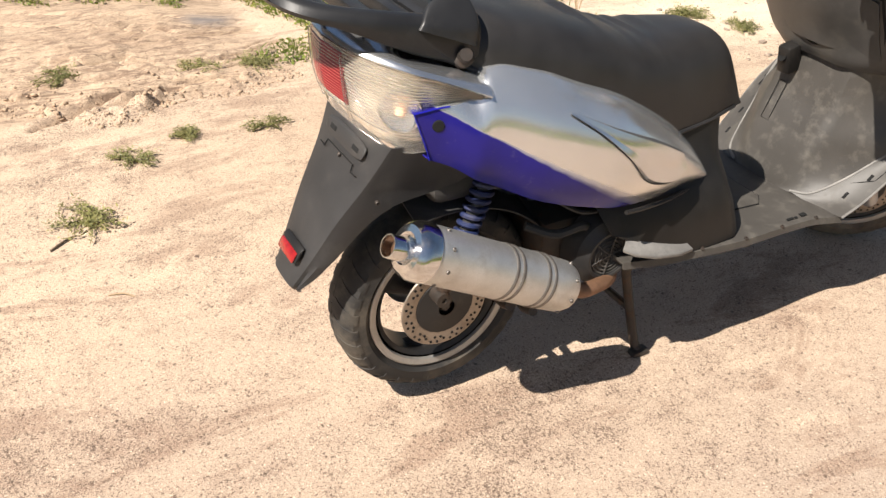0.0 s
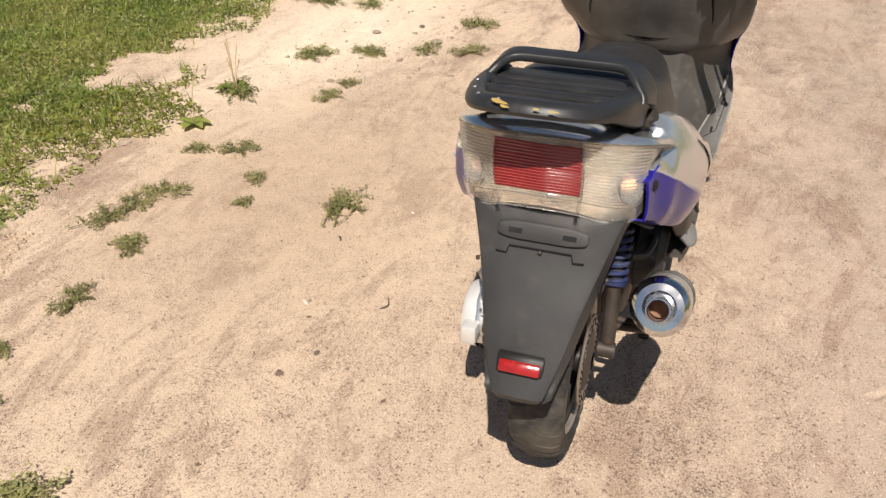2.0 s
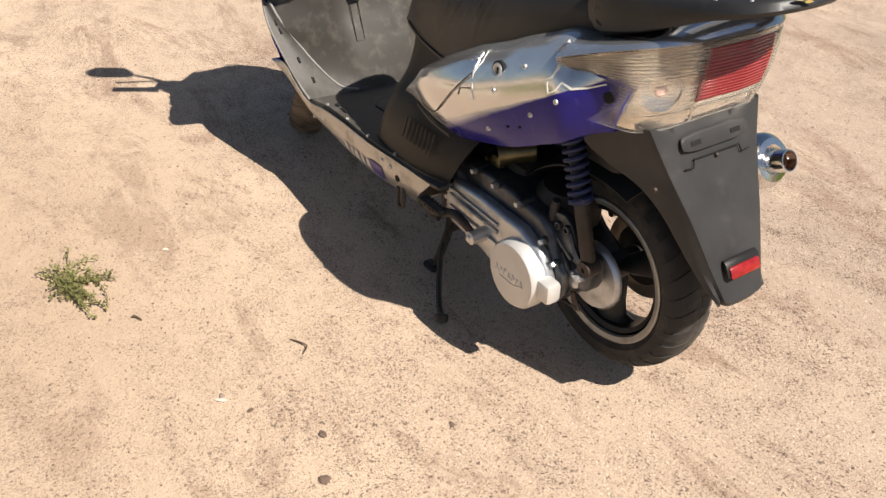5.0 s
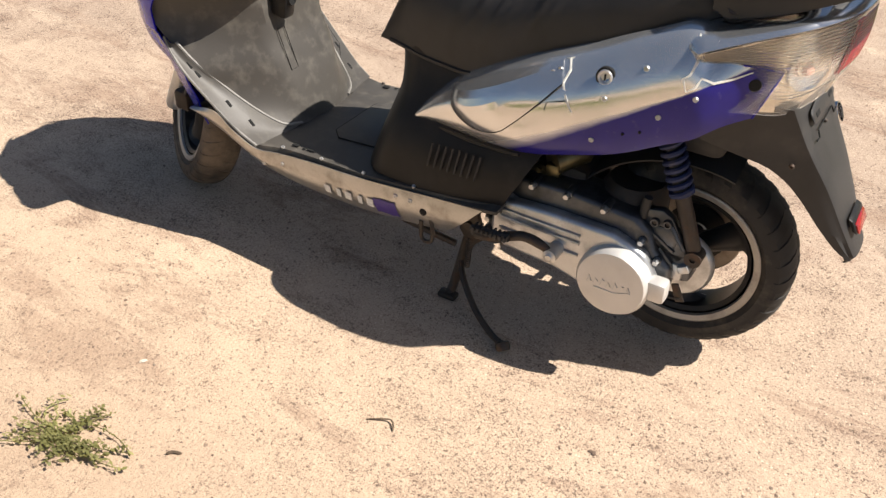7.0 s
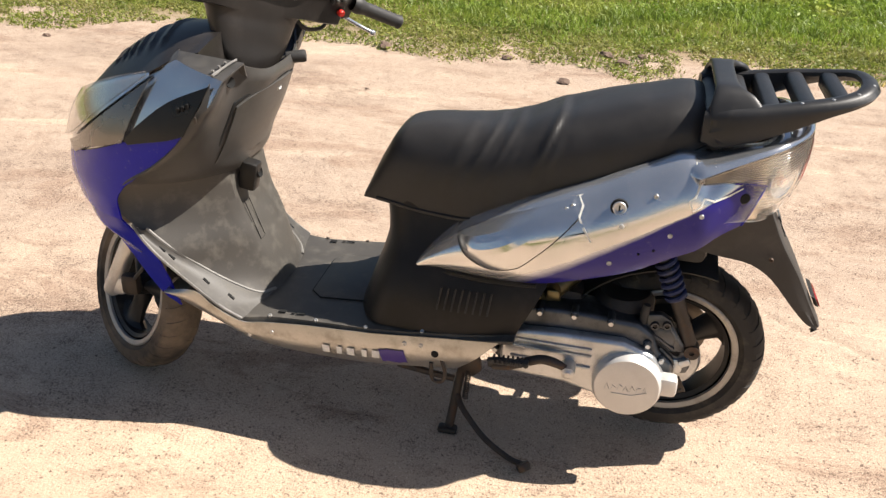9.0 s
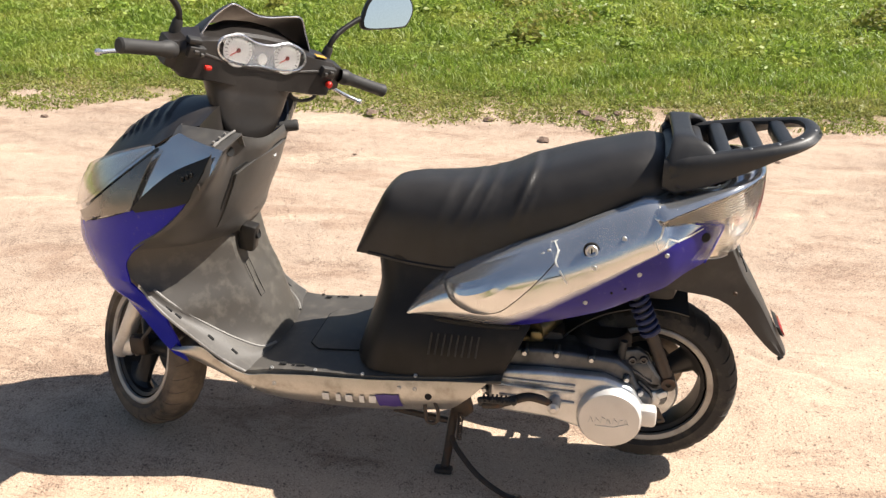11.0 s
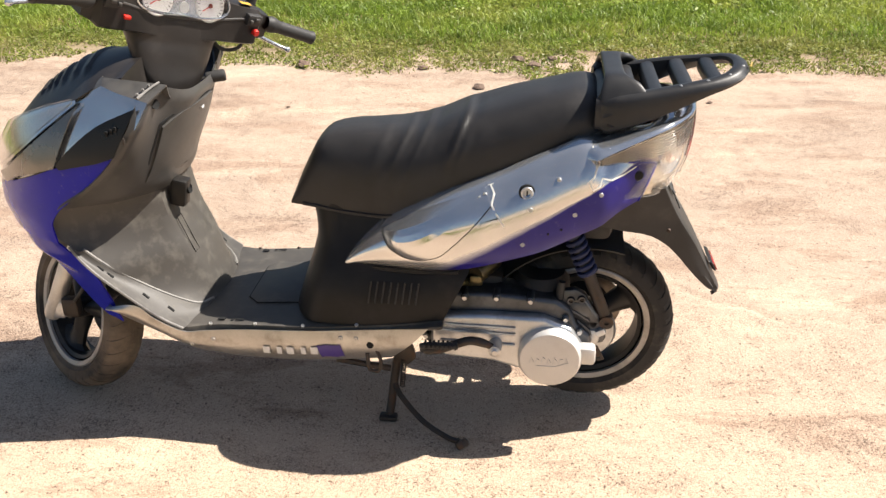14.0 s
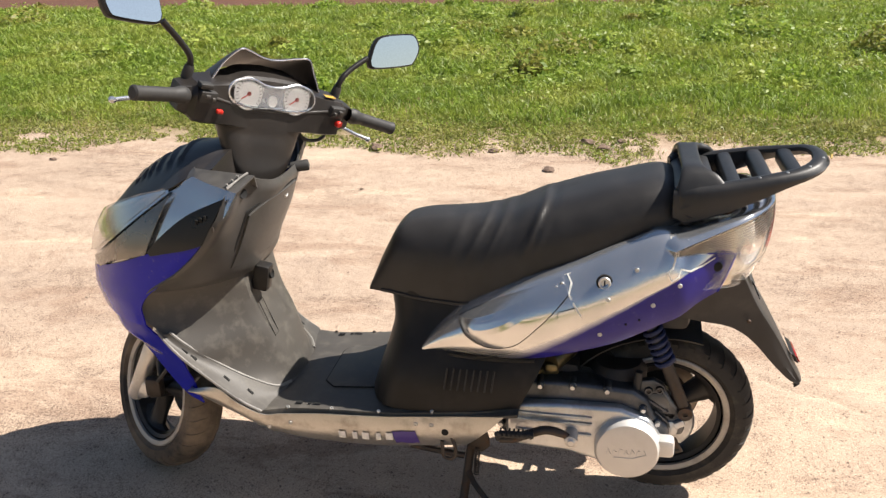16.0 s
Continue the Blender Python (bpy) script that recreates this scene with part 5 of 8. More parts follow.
part("steering_lock_knob", join(lathe([(0, 0.05), (0.014, 0.048), (0.016, 0.042), (0.014, 0.0)], (1.085, -0.06, 0.898), (-0.85, -0.25, 0.1), 14)), M_RUBBER, scooter, "black rubber knob")

# ---- front fairing
FA = smoothed([(0.555, (1.642, 1.520, 0.188, 1.405, 0.249)), (0.60, (1.655, 1.518, 0.194, 1.408, 0.252)), (0.64, (1.652, 1.505, 0.200, 1.385, 0.260)), (0.68, (1.640, 1.485, 0.207, 1.335, 0.270)), (0.74, (1.615, 1.455, 0.212, 1.255, 0.281)), (0.80, (1.575, 1.415, 0.210, 1.192, 0.287)), (0.85, (1.525, 1.365, 0.208, 1.150, 0.284)), (0.90, (1.455, 1.305, 0.204, 1.118, 0.276)), (0.945, (1.370, 1.245, 0.205, 1.100, 0.256)), (0.962, (1.32, 1.21, 0.205, 1.10, 0.236))])


def fair(z, q, out=0.0):
    """A point of the fairing: height z, q from the nose (0) round to the left rear edge (1), -1 on the right."""
    xn, xm, ym, xe, ye = FA(z)
    s = -1 if q < 0 else 1
    q = abs(q)
    c = [np.array(v) for v in ((xn, -0.13), (xn, 0.0), (xn - 0.018, 0.075), (xm, ym), (xe, ye), (xe - 0.12, ye + 0.0))]
    t = q * 3
    i = min(int(t), 2)
    t -= i
    a, b, d, e = c[i:i + 4] if i else (np.array((xn - 0.018, -0.075)), c[1], c[2], c[3])
    if i:
        a, b, d, e = c[i], c[i + 1], c[i + 2], c[i + 3]
    p = 0.5 * (2 * b + (d - a) * t + (2 * a - 5 * b + 4 * d - e) * t * t + (3 * b - a - 3 * d + e) * t ** 3)
    n = np.array((0.75 - 0.6 * q, 0.15 + 0.85 * q))
    n /= np.linalg.norm(n)
    return (p[0] + n[0] * out, s * (p[1] + n[1] * out), z + out * 0.5)


def fairing_mat():
    """Blue below a rising line, silver above, with a fine dark joint between."""
    m, nt, p, vec = base_mat("fairing_paint")
    sep = nt.nodes.new("ShaderNodeSeparateXYZ")
    nt.links.new(vec, sep.inputs[0])
    x, z = sep.outputs[0], sep.outputs[2]
    line = calc(nt, "SUBTRACT", z, calc(nt, "ADD", calc(nt, "MULTIPLY", x, -0.41), (0.646 + 1.64 * 0.41) * U))
    fac = calc(nt, "GREATER_THAN", line, 0.0)
    joint = calc(nt, "LESS_THAN", calc(nt, "ABSOLUTE", line), 0.0014)
    big = noise_tex(nt, vec, 8, 5)
    blue = mix(nt, big, (0.009, 0.011, 0.33), (0.014, 0.015, 0.43))
    silver = mix(nt, big, (0.5, 0.51, 0.53), (0.64, 0.64, 0.63))
    c = mix(nt, joint, mix(nt, fac, blue, silver), (0.02, 0.02, 0.02))
    c = mix(nt, ramp(nt, noise_tex(nt, vec, 45, 8, 0.7), ((0.6, 0.0), (0.75, 0.3))), c, (0.4, 0.37, 0.32))
    nt.links.new(c, p.inputs["Base Color"])
    nt.links.new(calc(nt, "MULTIPLY", fac, 0.85), p.inputs["Metallic"])
    nt.links.new(calc(nt, "ADD", calc(nt, "MULTIPLY", big, 0.12), 0.09), p.inputs["Roughness"])
    p.inputs["Coat Weight"].default_value = 0.05
    p.inputs["Coat Roughness"].default_value = 0.05
    p.inputs["Specular IOR Level"].default_value = 0.16
    return m


M_FAIR = fairing_mat()
M_FACET = surf("smoky_silver_facet", (0.20, 0.18, 0.155), 0.26, 0.8, var=0.15, scale=12, bump=0.03, coat=0.4)
M_GLOSS_BLACK = surf("gloss_black_inlay", (0.012, 0.011, 0.010), 0.3, var=0.2, spec=0.35, dirt=(0.06, 0.055, 0.05), dirt_amount=0.2)
RIM_Z = smoothed([(0.0, (0.900,)), (0.56, (0.900,)), (0.62, (0.906,)), (0.645, (0.920,)), (0.67, (0.949,)), (0.70, (0.948,)), (0.80, (0.942,)), (0.945, (0.932,)), (1.0, (0.928,))])
rows = [[fair(0.555 + (RIM_Z(abs(-1 + 2 * j / 60)) - 0.555) * k / 40, -1 + 2 * j / 60) for j in range(61)] for k in range(41)]
nosecone = part("front_fairing", thick(sheet(rows), -0.004), M_FAIR, scooter, "blue and silver front fairing")
# lower wings either side of the wheel opening
FW = smoothed([(0.265, (1.29, 0.215, 1.28, 0.222, 1.27, 0.232)), (0.31, (1.312, 0.212, 1.295, 0.222, 1.275, 0.236)), (0.36, (1.362, 0.205, 1.325, 0.224, 1.285, 0.246)), (0.40, (1.395, 0.200, 1.345, 0.226, 1.292, 0.252)), (0.435, (1.428, 0.190, 1.37, 0.222, 1.300, 0.262)), (0.46, (1.46, 0.175, 1.39, 0.220, 1.305, 0.267)), (0.51, (1.562, 0.108, 1.49, 0.198, 1.345, 0.262)), (0.555, (1.605, 0.072, 1.520, 0.188, 1.405, 0.249))])
for s in (1, -1):
    rows = []
    for k in range(19):
        low = 0.33 if s > 0 else 0.45
        z = low + (0.555 - low) * k / 18
        a = FW(z)
        row = path3([(a[0], a[1], z), (a[2], a[3], z), (a[4], a[5], z)], 17)
        inner = (a[0] - 0.015, a[1] - 0.025, z)
        rows.append([(p[0], s * p[1], p[2]) for p in [inner] + row])
    part("fairing_wing", thick(sheet(rows), -0.004), M_BLUE, nosecone, "blue lower fairing")


def fair_q(x, z):
    """The place round the fairing where it has that length x at height z."""
    lo, hi = 0.0, 1.0
    for _ in range(30):
        m = (lo + hi) / 2
        lo, hi = (m, hi) if fair(z, m)[0] > x else (lo, m)
    return lo


def fair_patch(edge_a, edge_b, out, s, m=12, n=24):
    """A patch over the fairing between two lines of (x, z) points."""
    a, b = path3([(x, 0, z) for x, z in edge_a], n), path3([(x, 0, z) for x, z in edge_b], n)
    rows = []
    for p, q in zip(a, b):
        row = []
        for j in range(m + 1):
            x, z = p[0] + (q[0] - p[0]) * j / m, p[2] + (q[2] - p[2]) * j / m
            row.append(fair(z, s * max(fair_q(x, z), 0.002), out))
        rows.append(row)
    return sheet(rows)


for s in (1, -1):
    up_line, low_line = [(1.600, 0.755), (1.571, 0.800), (1.44, 0.862), (1.308, 0.908)], [(1.612, 0.690), (1.555, 0.722), (1.42, 0.820), (1.304, 0.902)]
    head = part("headlamp_bowl", fair_patch(up_line, low_line, 0.0065, s), M_CHROME, nosecone, "chrome headlamp reflector")
    part("headlamp_lens", thick(fair_patch(up_line, low_line, 0.015, s), 0.002), M_CLEAR, head, "clear headlamp lens")
    part("side_facet", thick(fair_patch([(1.606, 0.682), (1.552, 0.712), (1.42, 0.810), (1.300, 0.896)], [(1.56, 0.672), (1.502, 0.706), (1.42, 0.735), (1.368, 0.752)], 0.0075, s), 0.002), M_FACET, nosecone, "smoky brushed silver facet")
    part("black_inlay", thick(fair_patch([(1.362, 0.760), (1.318, 0.803), (1.236, 0.864), (1.128, 0.914)], [(1.35, 0.752), (1.30, 0.766), (1.24, 0.782), (1.192, 0.800)], 0.0065, s), 0.002), M_GLOSS_BLACK, nosecone, "glossy black vented inlay")
    for k in range(3):
        x, z = 1.205 - 0.012 * k, 0.852 + 0.006 * k
        part("vent_hole", block(fair(z, s * fair_q(x, z), 0.010), (0.006, 0.005, 0.012), 0.001), M_HOLE, nosecone)
    part("latch", block(fair(0.84, s * fair_q(1.155, 0.84), 0.012), (0.006, 0.006, 0.016), 0.002), M_IRON, nosecone)
# dark deck inside the fairing's upper rim, falling towards the steering neck
rim_row = [fair(RIM_Z(abs(-1 + 2 * j / 60)), -1 + 2 * j / 60) for j in range(61)]
IN = smoothed([(0.0, (1.28, 0.0, 0.950)), (0.50, (1.26, 0.110, 0.952)), (0.67, (1.250, 0.170, 0.960)), (0.80, (1.182, 0.182, 0.957)), (0.945, (1.103, 0.190, 0.952)), (1.0, (1.085, 0.190, 0.950))])
inner_row = []
for j in range(61):
    q = -1 + 2 * j / 60
    x, y, z = IN(abs(q))
    inner_row.append((x, math.copysign(y, q), z))
rows = [[tuple(a + (b - a) * t for a, b in zip(p, q)) for p, q in zip(rim_row, inner_row)] for t in (0.0, 0.06, 0.5, 0.94, 1.0)]
for t, z in ((0.12, 0.92), (0.35, 0.89), (0.97, 0.875)):
    rows.append([(x + (1.14 - x) * t, y * (1 - t), z) for x, y, _ in inner_row])
part("top_deck", thick(sheet(rows), -0.004), M_PLASTIC_GREY, scooter, "dark plastic deck behind the fairing rim")
for s in (1, -1):
    edge = [(1.129, s * 0.259, 0.936), (1.120, s * 0.236, 0.944), (1.111, s * 0.212, 0.951), (1.102, s * 0.190, 0.956)]
    part("deck_edge", tube(edge, [0.0035, 0.004, 0.004, 0.003], 8, 12), M_EDGE, scooter, "pale chipped plastic edge")
    for t in (0.2, 0.45, 0.7):
        at = path3(edge, 21)[int(t * 20)]
        part("screw", screw((at[0] + 0.010, at[1], at[2] + 0.002), (0.1, s * 0.3, 1), 0.0034, 0.002), M_EDGE, scooter)


# ribbed black cowl over the nose, from lamp to lamp
C_RIDGE = path3([(1.603, 0, 0.758), (1.575, 0, 0.800), (1.512, 0, 0.872), (1.458, 0, 0.910), (1.417, 0, 0.936), (1.338, 0, 0.974), (1.270, 0, 0.986), (1.19, 0, 0.988)], 57)
C_EDGE = path3([(1.598, 0, 0.752), (1.568, 0, 0.802), (1.50, 0, 0.834), (1.44, 0, 0.862), (1.375, 0, 0.886), (1.308, 0, 0.910), (1.245, 0, 0.944), (1.195, 0, 0.958)], 57)
rows = []
for k, (c, e) in enumerate(zip(C_RIDGE, C_EDGE)):
    ex, ey, ez = fair(e[2], max(fair_q(e[0], e[2]), 0.002), 0.006)
    ey *= 1 - 0.20 * float(step01((1.29 - e[0]) / 0.08))
    rib = 0.007 if 20 < k < 42 and k % 4 < 2 else 0.0
    row = []
    for t in np.linspace(0, 1, 13):
        z = c[2] + (ez - c[2]) * t ** 1.7 + rib * step01((0.62 - t) / 0.12)
        row.append((c[0] + (ex - c[0]) * t ** 1.5, ey * t, z))
    rows.append([(x, -y, z) for x, y, z in reversed(row[1:])] + row)
rows.append([(x - 0.006, y * 0.92, 0.885 + 0.2 * (z - 0.94)) for x, y, z in rows[-1]])
part("nose_cowl", thick(sheet(rows), -0.004), M_PLASTIC_WORN, scooter, "ribbed black plastic nose cowl")

# dark liner over the front wheel
rows = []
for k in range(9):
    x = 1.29 + 0.32 * k / 8
    w = min(0.165, 0.30 * (1.66 - x) ** 0.5, 0.10 + 0.9 * (x - 1.29))
    rows.append([(x, w * (j / 4 - 1), 0.585 + 0.02 * (1 - (j / 4 - 1) ** 2)) for j in range(9)])
part("wheel_liner", thick(sheet(rows), 0.004), M_PLASTIC, scooter, "black inner liner over the front wheel")

# ---- belly panel under the left edge of the footboard; the right one is missing
for s in (1,):
    top = [(0.475, 0.246, 0.357), (0.6, 0.243, 0.347), (0.8, 0.243, 0.331), (0.95, 0.236, 0.322), (1.06, 0.236, 0.314), (1.115, 0.248, 0.316), (1.18, 0.256, 0.354), (1.225, 0.262, 0.394), (1.300, 0.258, 0.384)]
    bot = [(0.575, 0.220, 0.252), (0.64, 0.222, 0.246), (0.8, 0.222, 0.232), (0.95, 0.215, 0.228), (1.06, 0.210, 0.234), (1.12, 0.210, 0.248), (1.19, 0.220, 0.292), (1.25, 0.238, 0.336), (1.305, 0.255, 0.380)]
    a, b = path3(top, 41), path3(bot, 41)
    rows = []
    for p, q in zip(a, b):
        rows.append([(p[0] + (q[0] - p[0]) * t, s * (p[1] + (q[1] - p[1]) * t + 0.012 * math.sin(math.pi * t) + 0.003), p[2] + (q[2] - p[2]) * t) for t in [j / 10 for j in range(11)]] + [(q[0], s * (q[1] - 0.08), q[2] - 0.004)])
    belly = part("belly_panel", thick(sheet(rows), -0.004), M_BELLY, scooter, "scratched silver belly panel")

    def on_belly(x, t, out=0.003):
        k = min(range(41), key=lambda i: abs(a[i][0] + (b[i][0] - a[i][0]) * t - x))
        p, q = a[k], b[k]
        return (x, s * (p[1] + (q[1] - p[1]) * t + 0.012 * math.sin(math.pi * t) + 0.003 + out), p[2] + (q[2] - p[2]) * t)
    decal = [[on_belly(x + dx * (1 - t), t, 0.0025) for t in (0.40, 0.55, 0.70, 0.84)] for x, dx in [(0.690 + 0.062 * k / 6, 0.020) for k in range(7)]]
    part("decal", sheet(decal), M_PURPLE, belly, "purple sticker")
    for k in range(5):
        x = 0.762 + 0.032 * k
        bar_rows = [[on_belly(x + dx + 0.006 * (t - 0.6), t, 0.0035) for t in (0.46, 0.55, 0.64, 0.72)] for dx in ((0, 0.004, 0.008, 0.013) if k % 2 else (0, 0.007, 0.014, 0.019))]
        part("decal_bar", sheet(bar_rows), M_WHITE, belly, "white lettering bar")
    for x, t in ((1.04, 0.3), (0.66, 0.25), (0.70, 0.22), (1.10, 0.55)):
        part("screw", screw(on_belly(x, t, 0.0), (0, s, 0.1), 0.006), M_STEEL, belly)
    part("belly_hole", lathe([(0, 0.001), (0.009, 0.001), (0.010, -0.004)], on_belly(0.625, 0.45, 0.001), (0, s, 0), 14), M_HOLE, belly)

# ---- fork, front mudguard, caliper
for s in (1, -1):
    leg = part("fork_leg", lathe([(0.020, -0.03), (0.024, -0.02), (0.024, 0.17), (0.021, 0.18), (0.015, 0.182), (0.015, 0.42)], fork(0.02, s * 0.088, -0.01), S_UP, 18), M_STEEL, front_wheel, "dusty steel fork leg")
    part("fork_shoe", block(fork(0.008, s * 0.086, 0.0), (0.05, 0.03, 0.06), 0.010), M_ALU, leg)
part("fork_yoke", join(block(fork(0.02, 0, 0.40), (0.06, 0.2, 0.03), 0.008, Matrix((S_FWD, S_LEFT, S_UP)).transposed()), tube([fork(0.0, 0, 0.39), fork(-0.02, 0, 0.66)], 0.018, 12)), M_IRON, front_wheel)
rows = []
for k in range(15):
    t = radians(28 + 110 * k / 14)
    rows.append([fork(0.275 * math.cos(t), y, 0.272 * math.sin(t) - abs(y) * 0.35) for y in [-0.075 + 0.15 * j / 8 for j in range(9)]])
part("front_mudguard", thick(sheet(rows), 0.004), M_SILVER, front_wheel, "silver front mudguard")
for l, u in ((-0.085, 0.07), (0.085, 0.055)):
    part("brake_caliper", block(fork(-0.05, l, u), (0.05, 0.035, 0.06), 0.012), M_IRON, front_wheel, "dark brake caliper")
part("brake_hose", tube([fork(-0.06, 0.09, 0.08), fork(-0.09, 0.10, 0.18), fork(-0.02, 0.11, 0.26), fork(0.0, 0.08, 0.40)], 0.005, 8, 20), M_RUBBER, front_wheel)

# ---- handlebar cover, dash, grips, mirrors
HB = smoothed([(0.0, (0.020, -0.055, 0.038, -0.008, 0.068, 0.072, 0.150, 0.075, 0.140, -0.060)), (0.07, (0.020, -0.055, 0.037, -0.005, 0.066, 0.070, 0.145, 0.070, 0.135, -0.060)), (0.125, (0.020, -0.052, 0.033, 0.006, 0.052, 0.052, 0.130, 0.054, 0.120, -0.055)), (0.18, (0.015, -0.050, 0.027, 0.017, 0.044, 0.046, 0.115, 0.046, 0.105, -0.052)), (0.225, (0.014, -0.046, 0.024, 0.020, 0.042, 0.044, 0.105, 0.042, 0.100, -0.045)), (0.232, (0.030, -0.040, 0.032, 0.014, 0.044, 0.036, 0.098, 0.036, 0.094, -0.040)), (0.262, (0.034, -0.030, 0.034, 0.012, 0.044, 0.030, 0.090, 0.030, 0.088, -0.030))])
rows = []
for k in range(41):
    l = -0.262 + 0.524 * k / 40
    v = HB(abs(l))
    pts = [(v[i], v[i + 1]) for i in range(0, 10, 2)]
    loop = []
    for i in range(5):
        (f0, u0), (f1, u1) = pts[i], pts[(i + 1) % 5]
        for t in (0.08, 0.3, 0.5, 0.7, 0.92):
            loop.append(bar(f0 + (f1 - f0) * t, l, u0 + (u1 - u0) * t))
    rows.append(loop)
hb = part("handlebar_cover", solid_loft(rows), M_PLASTIC_WORN, scooter, "black plastic handlebar cover with dash and switches", angle=24)
# neck growing out of the cover's rear face: height below the bar, rear face, half width, depth
N_SEC = smoothed([(-0.195, (-0.046, 0.050, 0.080)), (-0.172, (-0.042, 0.064, 0.085)), (-0.152, (-0.034, 0.083, 0.090)), (-0.118, (-0.014, 0.105, 0.095)), (-0.085, (0.003, 0.118, 0.100)), (-0.066, (0.014, 0.128, 0.105)), (-0.050, (0.0195, 0.140, 0.105)), (-0.030, (0.0270, 0.152, 0.10)), (-0.012, (0.0345, 0.160, 0.09))])
rows = []
for k in range(29):
    u = -0.195 + 0.183 * k / 28
    back, w, d = N_SEC(u)
    loop = []
    for a in [2 * math.pi * j / 40 for j in range(40)]:
        ca, sa = math.cos(a), math.sin(a)
        loop.append(bar(back + d / 2 + d / 2 * math.copysign(abs(sa) ** 0.75, sa), w * math.copysign(abs(ca) ** 0.75, ca), u))
    rows.append(loop)
part("neck", solid_loft(rows), M_PLASTIC_WORN, hb)
# grey bead that stands in for the highlight along the worn ridge
ridge = [bar(HB(abs(l))[2] + 0.001, l, HB(abs(l))[3] + 0.001) for l in [-0.222 + 0.444 * k / 40 for k in range(41)]]
part("cover_ridge", tube(ridge, 0.0032, 6), M_PLASTIC_GREY, hb, "worn edge of the bar cover, its highlight laid on in grey")
part("neck_collar", lathe([(0.0, -0.36), (0.050, -0.36), (0.055, -0.30), (0.050, -0.22), (0.0, -0.215)], bar(0.0, 0, 0), S_UP, 24), M_PLASTIC, hb)


def dash(l, h, out=0.0):
    """On the sloping dash: l sideways, h from its lower to its upper edge."""
    f, u = 0.038 + 0.028 * h, -0.007 + 0.078 * h
    return bar(f - out * 0.93, l, u + out * 0.37)


N_DASH = S_FWD * -0.93 + S_UP * 0.37
half_out = [(0.0, 0.12), (0.06, 0.08), (0.112, 0.18), (0.132, 0.46), (0.118, 0.78), (0.072, 0.92), (0.030, 0.78), (0.0, 0.74)]
ring = [tuple(p) for p in path3([(l, h, 0) for l, h in half_out], 25)]
ring = ring + [(-l, h, 0) for l, h, _ in reversed(ring[1:-1])]
panel = part("dash_panel", slab([dash(l, h, 0.002) for l, h, _ in ring], N_DASH, 0.004, 0.001), M_LEVER, hb, "pale grey dial panel")
part("dash_glass", slab([dash(l, h, 0.012) for l, h, _ in ring], N_DASH, 0.003, 0.001), M_GLASS, hb, "clear dial glass")
part("dash_rim", tube([dash(l, h, 0.006) for l, h, _ in ring] + [dash(ring[0][0], ring[0][1], 0.006)], 0.005, 8), M_LEVER, hb, "grey dial rim")
for l in (0.074, -0.074):
    dial = part("dial", lathe([(0, 0.0), (0.040, 0.0), (0.042, -0.002)], dash(l, 0.48, 0.008), N_DASH, 32), M_DIAL, hb, "white round dial")
    ticks = []
    for k in range(19):
        t = radians(-40 + 260 * k / 18)
        ticks.append(tube([dash(l + 0.038 * math.cos(t), 0.48 + 0.038 * math.sin(t) / 0.083, 0.0085), dash(l + 0.031 * math.cos(t), 0.48 + 0.031 * math.sin(t) / 0.083, 0.0085)], 0.0009, 4))
    part("dial_tick", join(*ticks), M_HOLE, dial)
    part("dial_needle", tube([dash(l, 0.48, 0.010), dash(l + 0.022, 0.30, 0.010)], 0.0013, 5), M_RED_BTN, dial)
    part("dial_hub", lathe([(0, 0.003), (0.005, 0.003), (0.006, 0.0)], dash(l, 0.48, 0.009), N_DASH, 12), M_DIAL_INK, dial)
part("dial", lathe([(0, 0.0), (0.014, 0.0), (0.015, -0.002)], dash(0, 0.33, 0.008), N_DASH, 20), M_DIAL, hb, "small white fuel dial")
# visor over the dash
top = [(0.0, 0.104, 0.108), (0.03, 0.102, 0.112), (0.075, 0.096, 0.126), (0.106, 0.090, 0.130), (0.136, 0.092, 0.094), (0.160, 0.082, 0.056), (0.170, 0.074, 0.034)]
tp = path3(top, 21)
rows = []
for q in [j / 6 for j in range(7)]:
    half = [(p[1] + (0.06 + 0.05 * (1 - p[0] / 0.17)) * q, p[0] * (1 - 0.10 * q), p[2] - (p[2] - 0.03) * q ** 1.3 * 0.9) for p in tp]
    rows.append([bar(f, -l, u) for f, l, u in reversed(half[1:])] + [bar(f, l, u) for f, l, u in half])
visor = part("dash_visor", thick(sheet(rows), 0.004), M_PLASTIC_WORN, hb, "black plastic dash visor")
part("visor_edge", tube(rows[0], 0.0022, 6), M_LEVER, visor, "pale worn visor edge")
